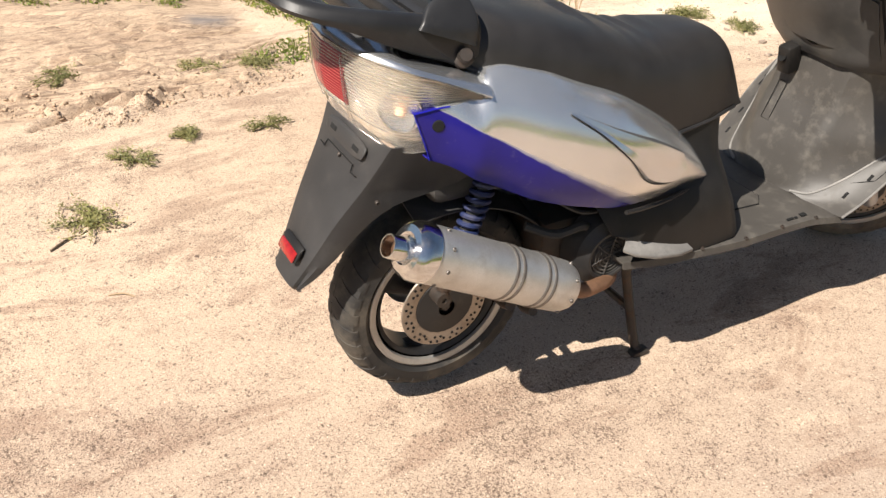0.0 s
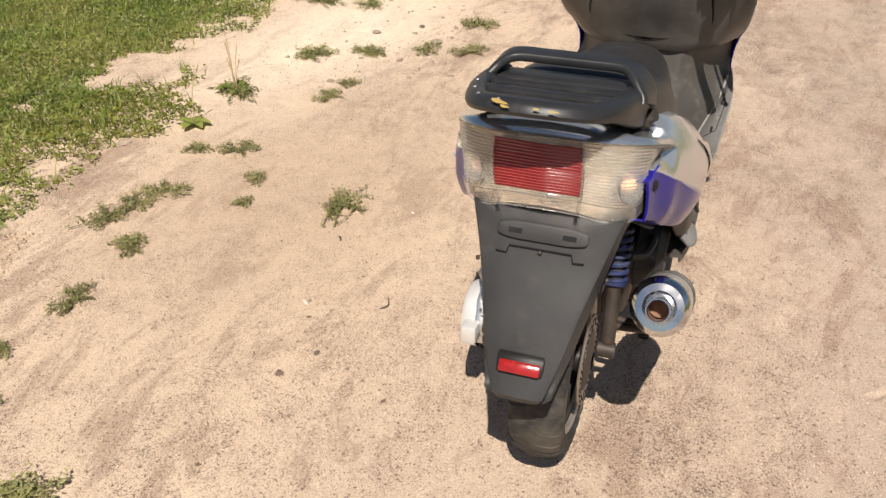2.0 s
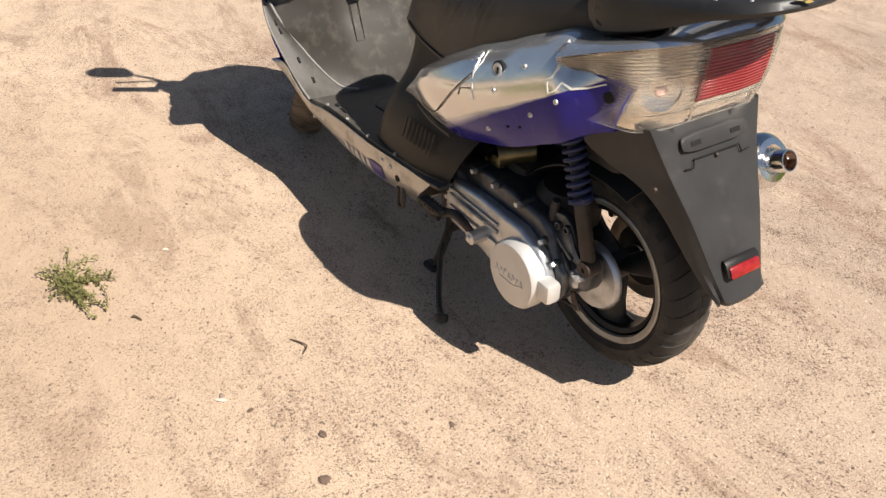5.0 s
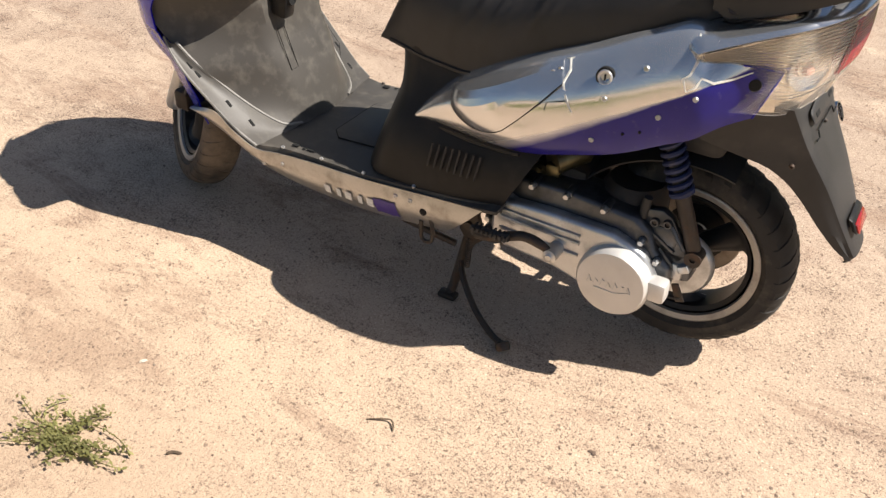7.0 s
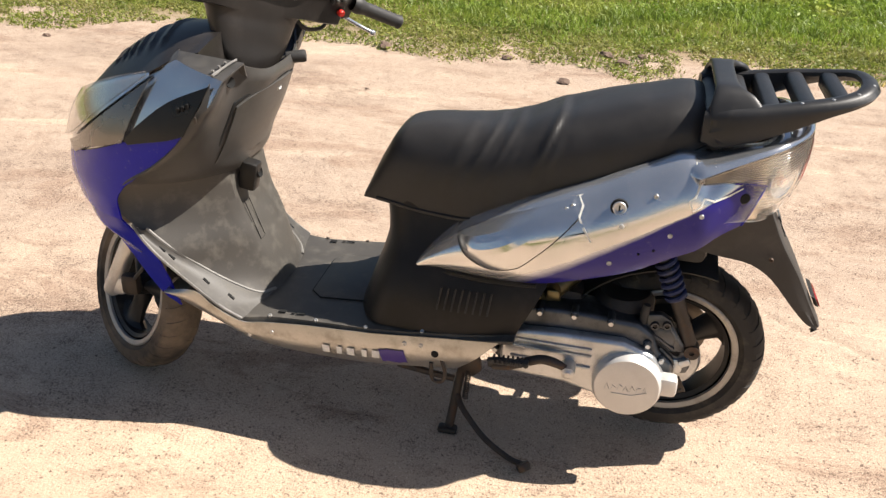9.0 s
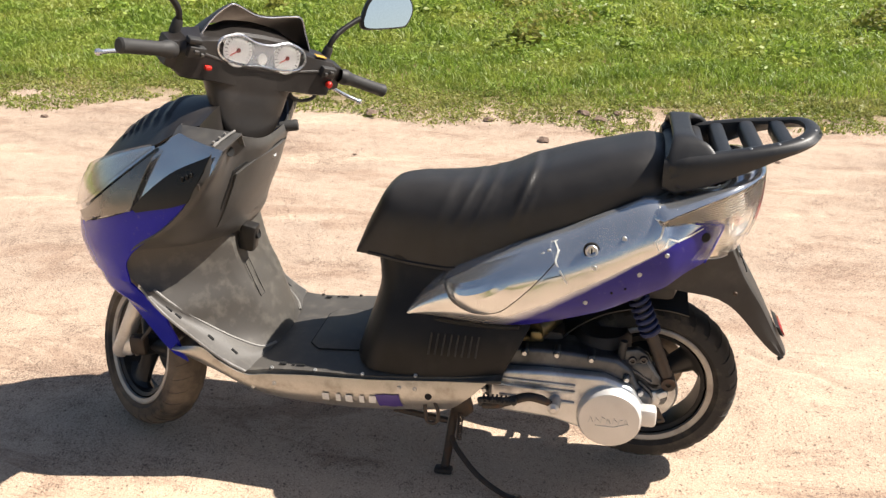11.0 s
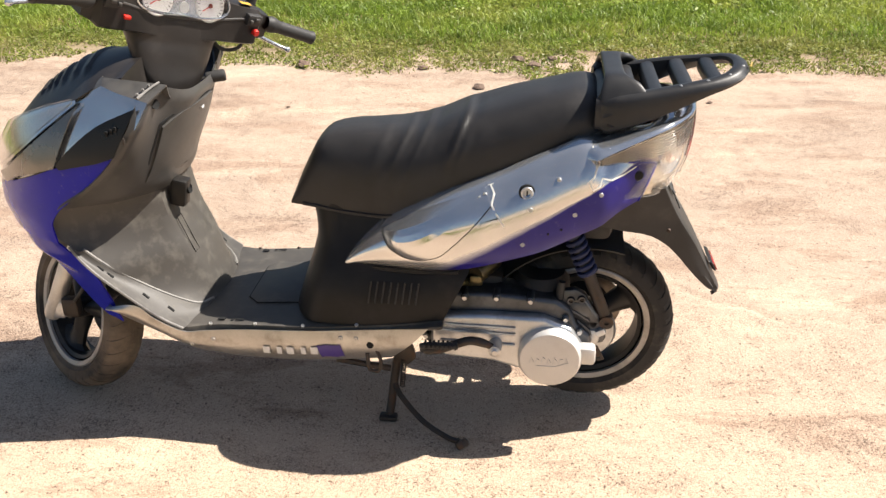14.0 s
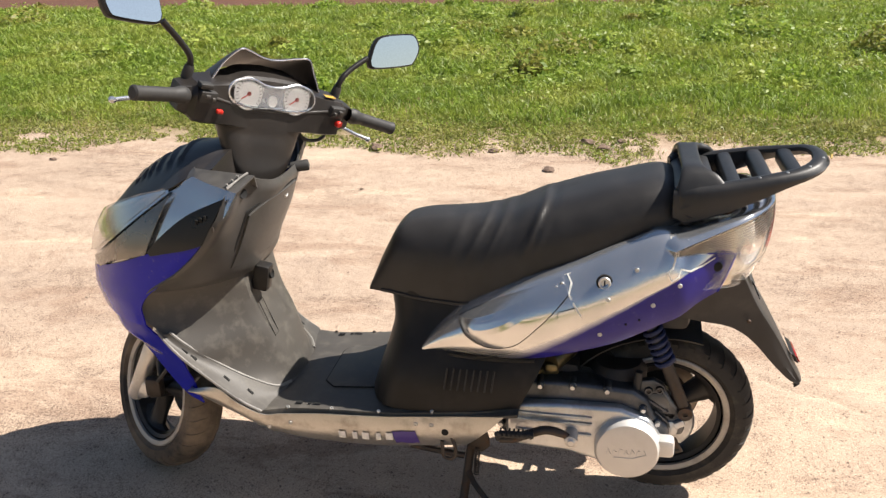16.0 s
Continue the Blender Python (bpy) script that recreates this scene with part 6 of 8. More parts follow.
for s in (1, -1):
    grip_at = [bar(0.03 - 0.01 * 0, s * 0.25, 0.015), bar(0.018, s * 0.30, 0.018), bar(0.0, s * 0.40, 0.019 if s > 0 else 0.002)]
    d = (Vector(grip_at[2]) - Vector(grip_at[0])).normalized()
    prof = [(0.0, 0.155), (0.014, 0.155), (0.0185, 0.151), (0.0185, 0.145)] + [(0.0168 + 0.0008 * (k % 2), 0.140 - 0.008 * k) for k in range(14)] + [(0.022, 0.02), (0.022, 0.012), (0.018, 0.0)]
    part("grip", lathe(prof, grip_at[0], d, 20), M_RUBBER, hb, "black rubber grip")
    dn = 0.0 if s > 0 else 0.038
    lev = [bar(0.095, s * 0.235, -0.005 - dn), bar(0.095, s * 0.28, -0.012 - dn), bar(0.080, s * 0.34, -0.026 - dn), bar(0.060, s * (0.410 if s > 0 else 0.385), -0.032 - dn)]
    part("brake_lever", join(tube(lev, [0.008, 0.0075, 0.006, 0.0055], 10, 16), lathe([(0, 0.009), (0.006, 0.007), (0.009, 0.0), (0.006, -0.007), (0, -0.009)], lev[-1], S_LEFT, 10)), M_LEVER, hb, "polished brake lever")
    base = bar(0.09, s * 0.229, 0.040)
    mir = part("mirror", tube([base, bar(0.092, s * 0.232, 0.085), bar(0.105, s * 0.26, 0.115), bar(0.118, s * 0.315, 0.155)], [0.009, 0.006, 0.0055, 0.008], 10, 18), M_PLASTIC, hb, "rear-view mirror on a black stem")
    part("stem_boot", lathe([(0.0, -0.006), (0.014, -0.006), (0.013, 0.02), (0.010, 0.03)], base, S_UP, 14), M_RUBBER, mir)
    mc = Vector(bar(0.112, s * 0.398, 0.192))
    # glass looks back along the road, slightly up
    back = (S_FWD * -0.92 + S_UP * (0.66 if s > 0 else 0.46) + S_LEFT * (-0.22 * s)).normalized()
    right = (S_LEFT - back * back.dot(S_LEFT)).normalized()
    up = back.cross(right) * (1 if back.cross(right).dot(S_UP) > 0 else -1)
    shape = [(-0.078, -0.020), (-0.070, -0.038), (-0.035, -0.044), (0.045, -0.044), (0.066, -0.036), (0.080, 0.0), (0.066, 0.034), (0.040, 0.045), (-0.040, 0.045), (-0.066, 0.026)]
    shape = [tuple(p[:2]) for p in path3([(a, b, 0) for a, b in shape + shape[:1]], 41)[:-1]]
    tilt = -0.06 if s > 0 else 0.22
    rim = [mc + right * (s * a) + up * (b + tilt * a) for a, b in shape]
    house = [rim, [mc + (p - mc) * 1.06 - back * 0.004 for p in rim], [mc + (p - mc) * 1.06 - back * 0.014 for p in rim], [mc + (p - mc) * 0.85 - back * 0.036 for p in rim], [mc + (p - mc) * 0.3 - back * 0.050 for p in rim]]
    part("mirror_shell", solid_loft([[tuple(p) for p in r] for r in house]), M_PLASTIC, mir)
    part("mirror_glass", slab([tuple(mc + (p - mc) * 0.965 + back * 0.0008) for p in rim], back, 0.0016, 0.0), M_MIRROR, mir, "mirror glass")
for s in (1, -1):
    sw = part("switch_block", block(bar(0.022, s * 0.20, 0.022), (0.02, 0.045, 0.030), 0.004, Matrix((S_FWD, S_LEFT, S_UP)).transposed()), M_RUBBER, hb, "black switch block")
    part("switch", block(bar(0.012, s * 0.205, 0.026), (0.012, 0.014, 0.010), 0.003, Matrix((S_FWD, S_LEFT, S_UP)).transposed()), M_PLASTIC_GREY, sw)
    part("switch", block(bar(0.012, s * 0.188, 0.020), (0.012, 0.010, 0.010), 0.003, Matrix((S_FWD, S_LEFT, S_UP)).transposed()), M_PLASTIC_GREY, sw)
part("switch_block", block(bar(0.028, 0.21, 0.048), (0.025, 0.035, 0.014), 0.004, Matrix((S_FWD, S_LEFT, S_UP)).transposed()), M_RUBBER, hb)
part("red_switch", block(bar(0.016, 0.158, -0.012), (0.012, 0.018, 0.010), 0.003, Matrix((S_FWD, S_LEFT, S_UP)).transposed()), M_RED_BTN, hb, "red slide switch")
part("red_button", lathe([(0, 0.012), (0.007, 0.012), (0.009, 0.009), (0.009, 0.0)], bar(0.016, -0.212, -0.008), S_FWD * -1, 16), M_RED_BTN, hb, "red starter button")
part("sticker", slab([bar(0.060, -0.165, 0.052), bar(0.060, -0.200, 0.050), bar(0.045, -0.200, 0.050), bar(0.045, -0.165, 0.052)], S_UP, 0.001, 0), M_STICKER, hb, "yellow warning sticker")
part("bar_cable", tube([bar(0.10, -0.24, -0.03), bar(0.06, -0.22, -0.075), bar(0.05, -0.16, -0.085), bar(0.06, -0.12, -0.06)], 0.005, 8, 20), M_RUBBER, hb)

# ---------------------------------------------------------------- ground
rng = np.random.default_rng(7)


def axis_steps(lo, hi, step, far):
    mid = list(np.arange(lo, hi, step))
    left, right, s = [], [], step
    a, b = lo, hi
    while b < far:
        s *= 1.22
        a, b = a - s, b + s
        left.append(a)
        right.append(b)
    return np.array(left[::-1] + mid + [hi] + right)


def bumps(x, y, freq, seed):
    """Cheap smooth noise in the plane."""
    r = np.random.default_rng(seed)
    out = np.zeros_like(x)
    for _ in range(10):
        a = r.uniform(0, 2 * np.pi)
        f = freq * r.uniform(0.5, 1.6)
        out += np.sin((x * np.cos(a) + y * np.sin(a)) * f + r.uniform(0, 7))
    return out / 10


def cells(x, y, seed):
    """Value noise on a unit lattice, -1 to 1."""
    xi, yi = np.floor(x), np.floor(y)
    fx, fy = x - xi, y - yi
    fx, fy = fx * fx * (3 - 2 * fx), fy * fy * (3 - 2 * fy)

    def h(a, b):
        v = np.sin(a * 127.1 + b * 311.7 + seed * 74.7) * 43758.5453
        return (v - np.floor(v)) * 2 - 1
    top = h(xi, yi) * (1 - fx) + h(xi + 1, yi) * fx
    low = h(xi, yi + 1) * (1 - fx) + h(xi + 1, yi + 1) * fx
    return top * (1 - fy) + low * fy


def rough(x, y, freq, octaves, seed):
    out, amp = np.zeros_like(x), 1.0
    for k in range(octaves):
        c, s = math.cos(0.7 * k + seed), math.sin(0.7 * k + seed)
        out = out + amp * cells((x * c - y * s) * freq + 13.7 * k, (x * s + y * c) * freq - 5.1 * k, seed + k)
        freq, amp = freq * 2.1, amp * 0.55
    return out / 1.8


def step(v, a, b):
    t = np.clip((v - a) / (b - a), 0, 1)
    return t * t * (3 - 2 * t)


def verge_edge(x):
    return -3.20 + 0.10 * np.sin(x * 1.7) + 0.06 * np.sin(x * 5.1 + 1)


def bank_edge(x):
    """Where the dug sand bank begins on the left of the road."""
    return 1.72 + 0.05 * np.sin(x * 5.0) + 0.04 * np.sin(x * 13 + 2) + 0.22 * step(-x, 0.2, 0.9)


# furrows and tyre prints in the bank, cracks in the old road: from, to, half width, depth
FURROWS = [(-0.9, 2.92, 0.12, 2.37, 0.018, 0.030), (-0.30, 2.13, -0.10, 2.19, 0.03, 0.045), (0.10, 2.29, 0.46, 2.34, 0.014, 0.024), (0.12, 2.34, 0.49, 2.39, 0.014, 0.024), (0.2, 2.41, 0.43, 2.47, 0.014, 0.020),
           (0.20, 2.03, 0.34, 2.07, 0.012, 0.034), (0.20, 1.985, 0.33, 2.02, 0.012, 0.034), (0.19, 1.94, 0.32, 1.975, 0.012, 0.034), (0.34, 2.14, 0.53, 2.22, 0.012, 0.032), (0.34, 2.09, 0.53, 2.17, 0.012, 0.032), (0.35, 2.04, 0.49, 2.10, 0.012, 0.028),
           (-0.7, 2.98, 0.18, 2.54, 0.018, 0.024), (-0.55, 1.70, -0.17, 1.84, 0.024, 0.045), (-0.30, 1.75, 0.02, 1.81, 0.02, 0.040), (-0.45, 2.25, -0.02, 2.06, 0.02, 0.034), (-0.02, 1.86, 0.24, 1.83, 0.018, 0.036),
           (0.69, -0.735, 0.61, -0.768, 0.010, 0.014), (0.61, -0.768, 0.54, -0.753, 0.010, 0.016), (0.54, -0.753, 0.48, -0.700, 0.010, 0.012), (0.36, -0.755, 0.18, -0.750, 0.010, 0.014)]


def height(x, y):
    near = step(np.abs(y), 0.9, 1.6)
    z = 0.008 * bumps(x, y, 2.5, 3) * (0.15 + 0.85 * near) + 0.002 * bumps(x, y, 14, 4) * (0.2 + 0.8 * near)
    z = z + 0.0025 * bumps(x * 0.25, y * 1.6, 16, 12) * step(y, 0.9, 1.3)
    z = z * step(np.hypot(x - 0.7, y * 1.3), 0.7, 1.5)
    # loose crumbs and old prints all over the road
    z = z + 0.0016 * rough(x, y, 22, 2, 51) * near + 0.0018 * rough(x * 0.6, y, 12, 3, 52) * step(y, 0.8, 1.4)
    # dug bank: broken lip, layered sand, wheel prints pressed into it
    b = y - bank_edge(x) - 0.035 * rough(x, y, 9, 2, 53)
    on = step(b, 0.0, 0.05) * step(-x, -0.50, -0.05) * (1 - step(np.hypot((x + 0.3) / 2.0, (y - 2.2) / 1.6) + 0.25 * rough(x, y, 2, 3, 58), 1.0, 1.3))
    lip = np.exp(-((b - 0.06) / 0.07) ** 2)
    clods = np.maximum(rough(x, y, 17, 4, 54), -0.1) * 0.055 * lip + np.abs(rough(x * 0.5, y * 1.5, 13, 4, 55)) * 0.026 * (1 - step(b, 0.7, 1.0))
    strata = 0.010 * np.sin((y - 0.10 * x + 0.10 * rough(x, y, 2.5, 3, 56)) * 88) * step(rough(x, y, 2.6, 2, 57), -0.25, 0.15) * step(b, 0.1, 0.25)
    z = z + on * (0.016 + 0.018 * step(b, 0.1, 0.9) + (clods + strata) * (1 - step(b, 1.0, 1.3)))
    for ax, ay, bx, by, wd, deep in FURROWS:
        ln = math.hypot(bx - ax, by - ay)
        ux, uy = (bx - ax) / ln, (by - ay) / ln
        u, w = (x - ax) * ux + (y - ay) * uy, -(x - ax) * uy + (y - ay) * ux
        w = w + 0.010 * rough(x, y, 5, 2, 59)
        run = step(u, -0.01, 0.03) * (1 - step(u, ln - 0.03, ln + 0.01))
        z = z + run * deep * (0.22 * np.exp(-((np.abs(w) - wd * 1.7) / (wd * 0.8)) ** 2) - 0.7 * np.exp(-(w / (wd * 0.8)) ** 2))
    # a crack across the old road behind the wheel
    cy = -0.60 + 0.045 * np.sin(x * 9) + 0.02 * np.sin(x * 31) - 0.35 * np.minimum(x + 0.35, 0) * 1.0
    z = z - 0.010 * np.exp(-((y - cy) / 0.010) ** 2) * step(-x, 0.2, 0.3) * (1 - step(-x, 1.1, 1.4))
    v = verge_edge(x) - y
    z = z + step(v, -0.15, 0.5) * (0.03 + 0.025 * bumps(x, y, 5, 8)) + step(v, 0.5, 6) * 0.10
    f = step(-y, 10.0, 10.6) * (1 - step(-y, 60, 120))
    return z + f * (0.10 * bumps(x, y, 7, 9) + 0.05 * bumps(x, y, 22, 10))


def ground_mat():
    m, nt, p, _ = base_mat("sandy_ground")
    geo = nt.nodes.new("ShaderNodeNewGeometry")
    vec = geo.outputs["Position"]
    sep = nt.nodes.new("ShaderNodeSeparateXYZ")
    nt.links.new(vec, sep.inputs[0])
    x, y = sep.outputs[0], sep.outputs[1]
    big, mid_n, fine = noise_tex(nt, vec, 1.3, 6, 0.6), noise_tex(nt, vec, 9, 6, 0.65), noise_tex(nt, vec, 130, 4, 0.7)
    wob = calc(nt, "MULTIPLY", calc(nt, "SUBTRACT", big, 0.5), 1.1)
    yy = calc(nt, "ADD", y, wob)
    # loose pale sand to the left, old greyish road to the right
    sandy = ramp(nt, calc(nt, "ADD", calc(nt, "MULTIPLY", yy, 0.35), 0.5), ((0.25, 0.0), (0.75, 1.0)))
    road = mix(nt, mid_n, (0.392, 0.300, 0.228), (0.465, 0.358, 0.273))
    sand = mix(nt, mid_n, (0.555, 0.417, 0.296), (0.655, 0.500, 0.358))
    c = mix(nt, sandy, road, sand)
    # streaks worn along the way by wheels, where more brown grit lies
    squash = nt.nodes.new("ShaderNodeMapping")
    squash.inputs["Scale"].default_value = (0.35, 1.0, 1.0)
    squash.inputs["Rotation"].default_value = (0, 0, 0.12)
    nt.links.new(vec, squash.inputs["Vector"])
    streak = noise_tex(nt, squash.outputs[0], 3.2, 8, 0.7, 0.4)
    dense = ramp(nt, streak, ((0.40, 0.0), (0.62, 1.0)))
    c = mix(nt, calc(nt, "MULTIPLY", dense, calc(nt, "ADD", calc(nt, "MULTIPLY", noise_tex(nt, vec, 48, 5, 0.75), 0.26), 0.0)), c, (0.39, 0.29, 0.215))
    c = mix(nt, ramp(nt, streak, ((0.30, 0.75), (0.44, 0.0))), c, (0.66, 0.51, 0.37))
    # wheel tracks where brown grit has gathered
    for y0, wd in ((1.08, 0.10), (0.80, 0.07), (1.42, 0.08), (0.35, 0.12), (-0.95, 0.12), (-1.9, 0.2)):
        off = calc(nt, "ABSOLUTE", calc(nt, "SUBTRACT", calc(nt, "ADD", y, calc(nt, "MULTIPLY", wob, 0.28)), y0))
        belt = calc(nt, "SUBTRACT", 1.0, calc(nt, "DIVIDE", off, wd), True)
        spot = ramp(nt, noise_tex(nt, squash.outputs[0], 6 + y0, 8, 0.72, 0.5), ((0.48, 0.0), (0.70, 0.42)))
        crumbs = ramp(nt, noise_tex(nt, vec, 85, 5, 0.75), ((0.42, 0.05), (0.56, 1.0)))
        c = mix(nt, calc(nt, "MULTIPLY", calc(nt, "MULTIPLY", belt, spot), crumbs), c, (0.25, 0.165, 0.12))
    # worn grey patches of the old road on the right
    grey = ramp(nt, noise_tex(nt, vec, 2.6, 8, 0.72, 0.4), ((0.50, 0.0), (0.66, 0.40)))
    c = mix(nt, calc(nt, "MULTIPLY", grey, calc(nt, "MULTIPLY", calc(nt, "SUBTRACT", -0.35, yy), 2.5, True)), c, (0.36, 0.285, 0.23))
    # a wide spread of reddish grit behind the wheel
    far = calc(nt, "SQRT", calc(nt, "ADD", calc(nt, "POWER", calc(nt, "DIVIDE", calc(nt, "ADD", x, 0.62), 0.75), 2.0), calc(nt, "POWER", calc(nt, "DIVIDE", calc(nt, "SUBTRACT", y, 0.22), 0.45), 2.0)))
    spread = calc(nt, "SUBTRACT", 1.15, calc(nt, "ADD", far, calc(nt, "MULTIPLY", wob, 0.8)), True)
    c = mix(nt, calc(nt, "MULTIPLY", spread, ramp(nt, noise_tex(nt, vec, 60, 6, 0.75), ((0.44, 0.05), (0.60, 0.6)))), c, (0.36, 0.26, 0.195))
    mott = ramp(nt, noise_tex(nt, vec, 34, 5, 0.7, 0.6), ((0.50, 0.0), (0.68, 0.45)))
    c = mix(nt, mott, c, (0.43, 0.32, 0.235))
    # single grains: dark, rusty and pale ones, thicker in the streaks
    clump = ramp(nt, noise_tex(nt, squash.outputs[0], 4.2, 9, 0.74, 0.6), ((0.52, 0.0), (0.60, 1.0)))
    warp = nt.nodes.new("ShaderNodeTexNoise")
    warp.inputs["Scale"].default_value = 240
    nt.links.new(vec, warp.inputs["Vector"])
    shake = nt.nodes.new("ShaderNodeVectorMath")
    shake.operation = "MULTIPLY_ADD"
    shake.inputs[1].default_value = (0.006, 0.006, 0.0)
    nt.links.new(warp.outputs["Color"], shake.inputs[0])
    nt.links.new(vec, shake.inputs[2])
    cell_d = []
    for size, seed, lo, colour in ((170, 0.0, 0.91, (0.19, 0.125, 0.095)), (300, 3.3, 0.86, (0.26, 0.17, 0.125)), (95, 7.1, 0.975, (0.14, 0.10, 0.08)), (210, 5.2, 0.85, (0.74, 0.60, 0.45))):
        v = nt.nodes.new("ShaderNodeTexVoronoi")
        v.inputs["Scale"].default_value = size
        mp = nt.nodes.new("ShaderNodeMapping")
        mp.inputs["Location"].default_value = (seed, seed * 2, 0)
        nt.links.new(shake.outputs[0], mp.inputs["Vector"])
        nt.links.new(mp.outputs[0], v.inputs["Vector"])
        ch = nt.nodes.new("ShaderNodeSeparateColor")
        nt.links.new(v.outputs["Color"], ch.inputs[0])
        pick = calc(nt, "GREATER_THAN", calc(nt, "ADD", ch.outputs[0], calc(nt, "MULTIPLY", clump, 0.40)), lo)
        size_r = calc(nt, "ADD", calc(nt, "MULTIPLY", ch.outputs[1], 0.34), 0.16)
        inside = calc(nt, "MULTIPLY", calc(nt, "SUBTRACT", size_r, v.outputs["Distance"]), 9.0, True)
        m_ = calc(nt, "MULTIPLY", pick, inside)
        cell_d.append(m_)
        c = mix(nt, calc(nt, "MULTIPLY", m_, 0.85), c, colour)
    c = mix(nt, calc(nt, "MULTIPLY", clump, calc(nt, "ADD", calc(nt, "MULTIPLY", noise_tex(nt, vec, 110, 4, 0.8), 1.15), 0.0)), c, (0.28, 0.18, 0.125))
    # crumbs that speckle the crust: crisp dark flecks, thick in some places and sparse in others
    drift = noise_tex(nt, squash.outputs[0], 2.4, 5, 0.65, 0.5)
    patch = noise_tex(nt, vec, 11, 4, 0.65)
    gather = calc(nt, "ADD", calc(nt, "MULTIPLY", calc(nt, "SUBTRACT", drift, 0.5), 0.36), calc(nt, "MULTIPLY", calc(nt, "SUBTRACT", patch, 0.5), 0.24))
    flecks = []
    for size, cut, amount, colour in ((200, 0.375, 0.85, (0.15, 0.10, 0.075)), (105, 0.325, 0.9, (0.12, 0.082, 0.06)), (340, 0.395, 0.65, (0.20, 0.135, 0.10))):
        n = calc(nt, "SUBTRACT", noise_tex(nt, vec, size, 2, 0.6, 0.8), gather)
        fleck = ramp(nt, n, ((cut, amount), (cut + 0.022, 0.0)))
        flecks.append(fleck)
        c = mix(nt, fleck, c, colour)
    glint = ramp(nt, noise_tex(nt, vec, 270, 3, 0.7, 0.3), ((0.56, 0.0), (0.64, 0.40)))
    c = mix(nt, glint, c, (0.80, 0.66, 0.50))
    # bleached sand by the green patch
    away = calc(nt, "SQRT", calc(nt, "ADD", calc(nt, "POWER", calc(nt, "DIVIDE", calc(nt, "SUBTRACT", x, 2.7), 1.3), 2.0), calc(nt, "POWER", calc(nt, "DIVIDE", calc(nt, "SUBTRACT", y, 1.75), 0.55), 2.0)))
    c = mix(nt, calc(nt, "MULTIPLY", calc(nt, "SUBTRACT", 1.2, calc(nt, "ADD", away, calc(nt, "MULTIPLY", wob, 0.9)), True), 0.65), c, (0.82, 0.675, 0.51))
    # moist brown soil turned up on the bank; layer shadows painted as thin dark streaks
    on_bank = calc(nt, "MULTIPLY", calc(nt, "MULTIPLY", calc(nt, "SUBTRACT", calc(nt, "ADD", y, calc(nt, "MULTIPLY", wob, 0.2)), 1.72), 12.0, True),
                   calc(nt, "MULTIPLY", calc(nt, "SUBTRACT", 0.48, x), 8.0, True))
    out_b = calc(nt, "SQRT", calc(nt, "ADD", calc(nt, "POWER", calc(nt, "DIVIDE", calc(nt, "ADD", x, 0.3), 2.0), 2.0), calc(nt, "POWER", calc(nt, "DIVIDE", calc(nt, "SUBTRACT", y, 2.2), 1.6), 2.0)))
    on_bank = calc(nt, "MULTIPLY", on_bank, calc(nt, "MULTIPLY", calc(nt, "SUBTRACT", 1.3, calc(nt, "ADD", out_b, calc(nt, "MULTIPLY", wob, 0.4))), 4.0, True))
    thin = nt.nodes.new("ShaderNodeMapping")
    thin.inputs["Scale"].default_value = (0.16, 1.0, 1.0)
    thin.inputs["Rotation"].default_value = (0, 0, -0.10)
    nt.links.new(vec, thin.inputs["Vector"])
    # dark streaks coloured in for the shadow lines between the sand layers
    layer_shade = ramp(nt, noise_tex(nt, thin.outputs[0], 36, 10, 0.80, 0.9), ((0.49, 0.0), (0.57, 0.8)))
    c = mix(nt, calc(nt, "MULTIPLY", on_bank, 0.5), c, (0.46, 0.335, 0.225))
    c = mix(nt, calc(nt, "MULTIPLY", on_bank, layer_shade), c, (0.20, 0.135, 0.095))
    # grey ash of an old fire beside the grass
    ash = calc(nt, "SQRT", calc(nt, "ADD", calc(nt, "POWER", calc(nt, "DIVIDE", calc(nt, "SUBTRACT", x, 0.30), 0.15), 2.0), calc(nt, "POWER", calc(nt, "DIVIDE", calc(nt, "SUBTRACT", y, 2.50), 0.10), 2.0)))
    ash = calc(nt, "SUBTRACT", 1.1, calc(nt, "ADD", ash, calc(nt, "MULTIPLY", calc(nt, "SUBTRACT", mid_n, 0.5), 1.6)), True)
    c = mix(nt, calc(nt, "MULTIPLY", ash, 0.85), c, (0.20, 0.18, 0.17))
    # browner, darker sand in a wide oval beside the scooter
    near_brown = calc(nt, "SQRT", calc(nt, "ADD", calc(nt, "POWER", calc(nt, "DIVIDE", calc(nt, "SUBTRACT", x, 1.1), 1.25), 2.0), calc(nt, "POWER", calc(nt, "DIVIDE", calc(nt, "SUBTRACT", y, 1.15), 0.75), 2.0)))
    near_brown = calc(nt, "MULTIPLY", calc(nt, "SUBTRACT", 1.25, calc(nt, "ADD", near_brown, calc(nt, "MULTIPLY", wob, 0.8)), True), 0.58)
    c = mix(nt, near_brown, c, (0.40, 0.285, 0.195))
    vor = nt.nodes.new("ShaderNodeTexVoronoi")
    vor.inputs["Scale"].default_value = 190
    nt.links.new(vec, vor.inputs["Vector"])
    # soil under the verge, bare reddish earth of the field
    soil = mix(nt, mid_n, (0.15, 0.12, 0.05), (0.27, 0.215, 0.10))
    vm = ramp(nt, calc(nt, "ADD", calc(nt, "MULTIPLY", calc(nt, "ADD", y, calc(nt, "MULTIPLY", wob, 0.35)), -0.5), 0.0), ((0.0, 0.0), (1.0, 1.0)))
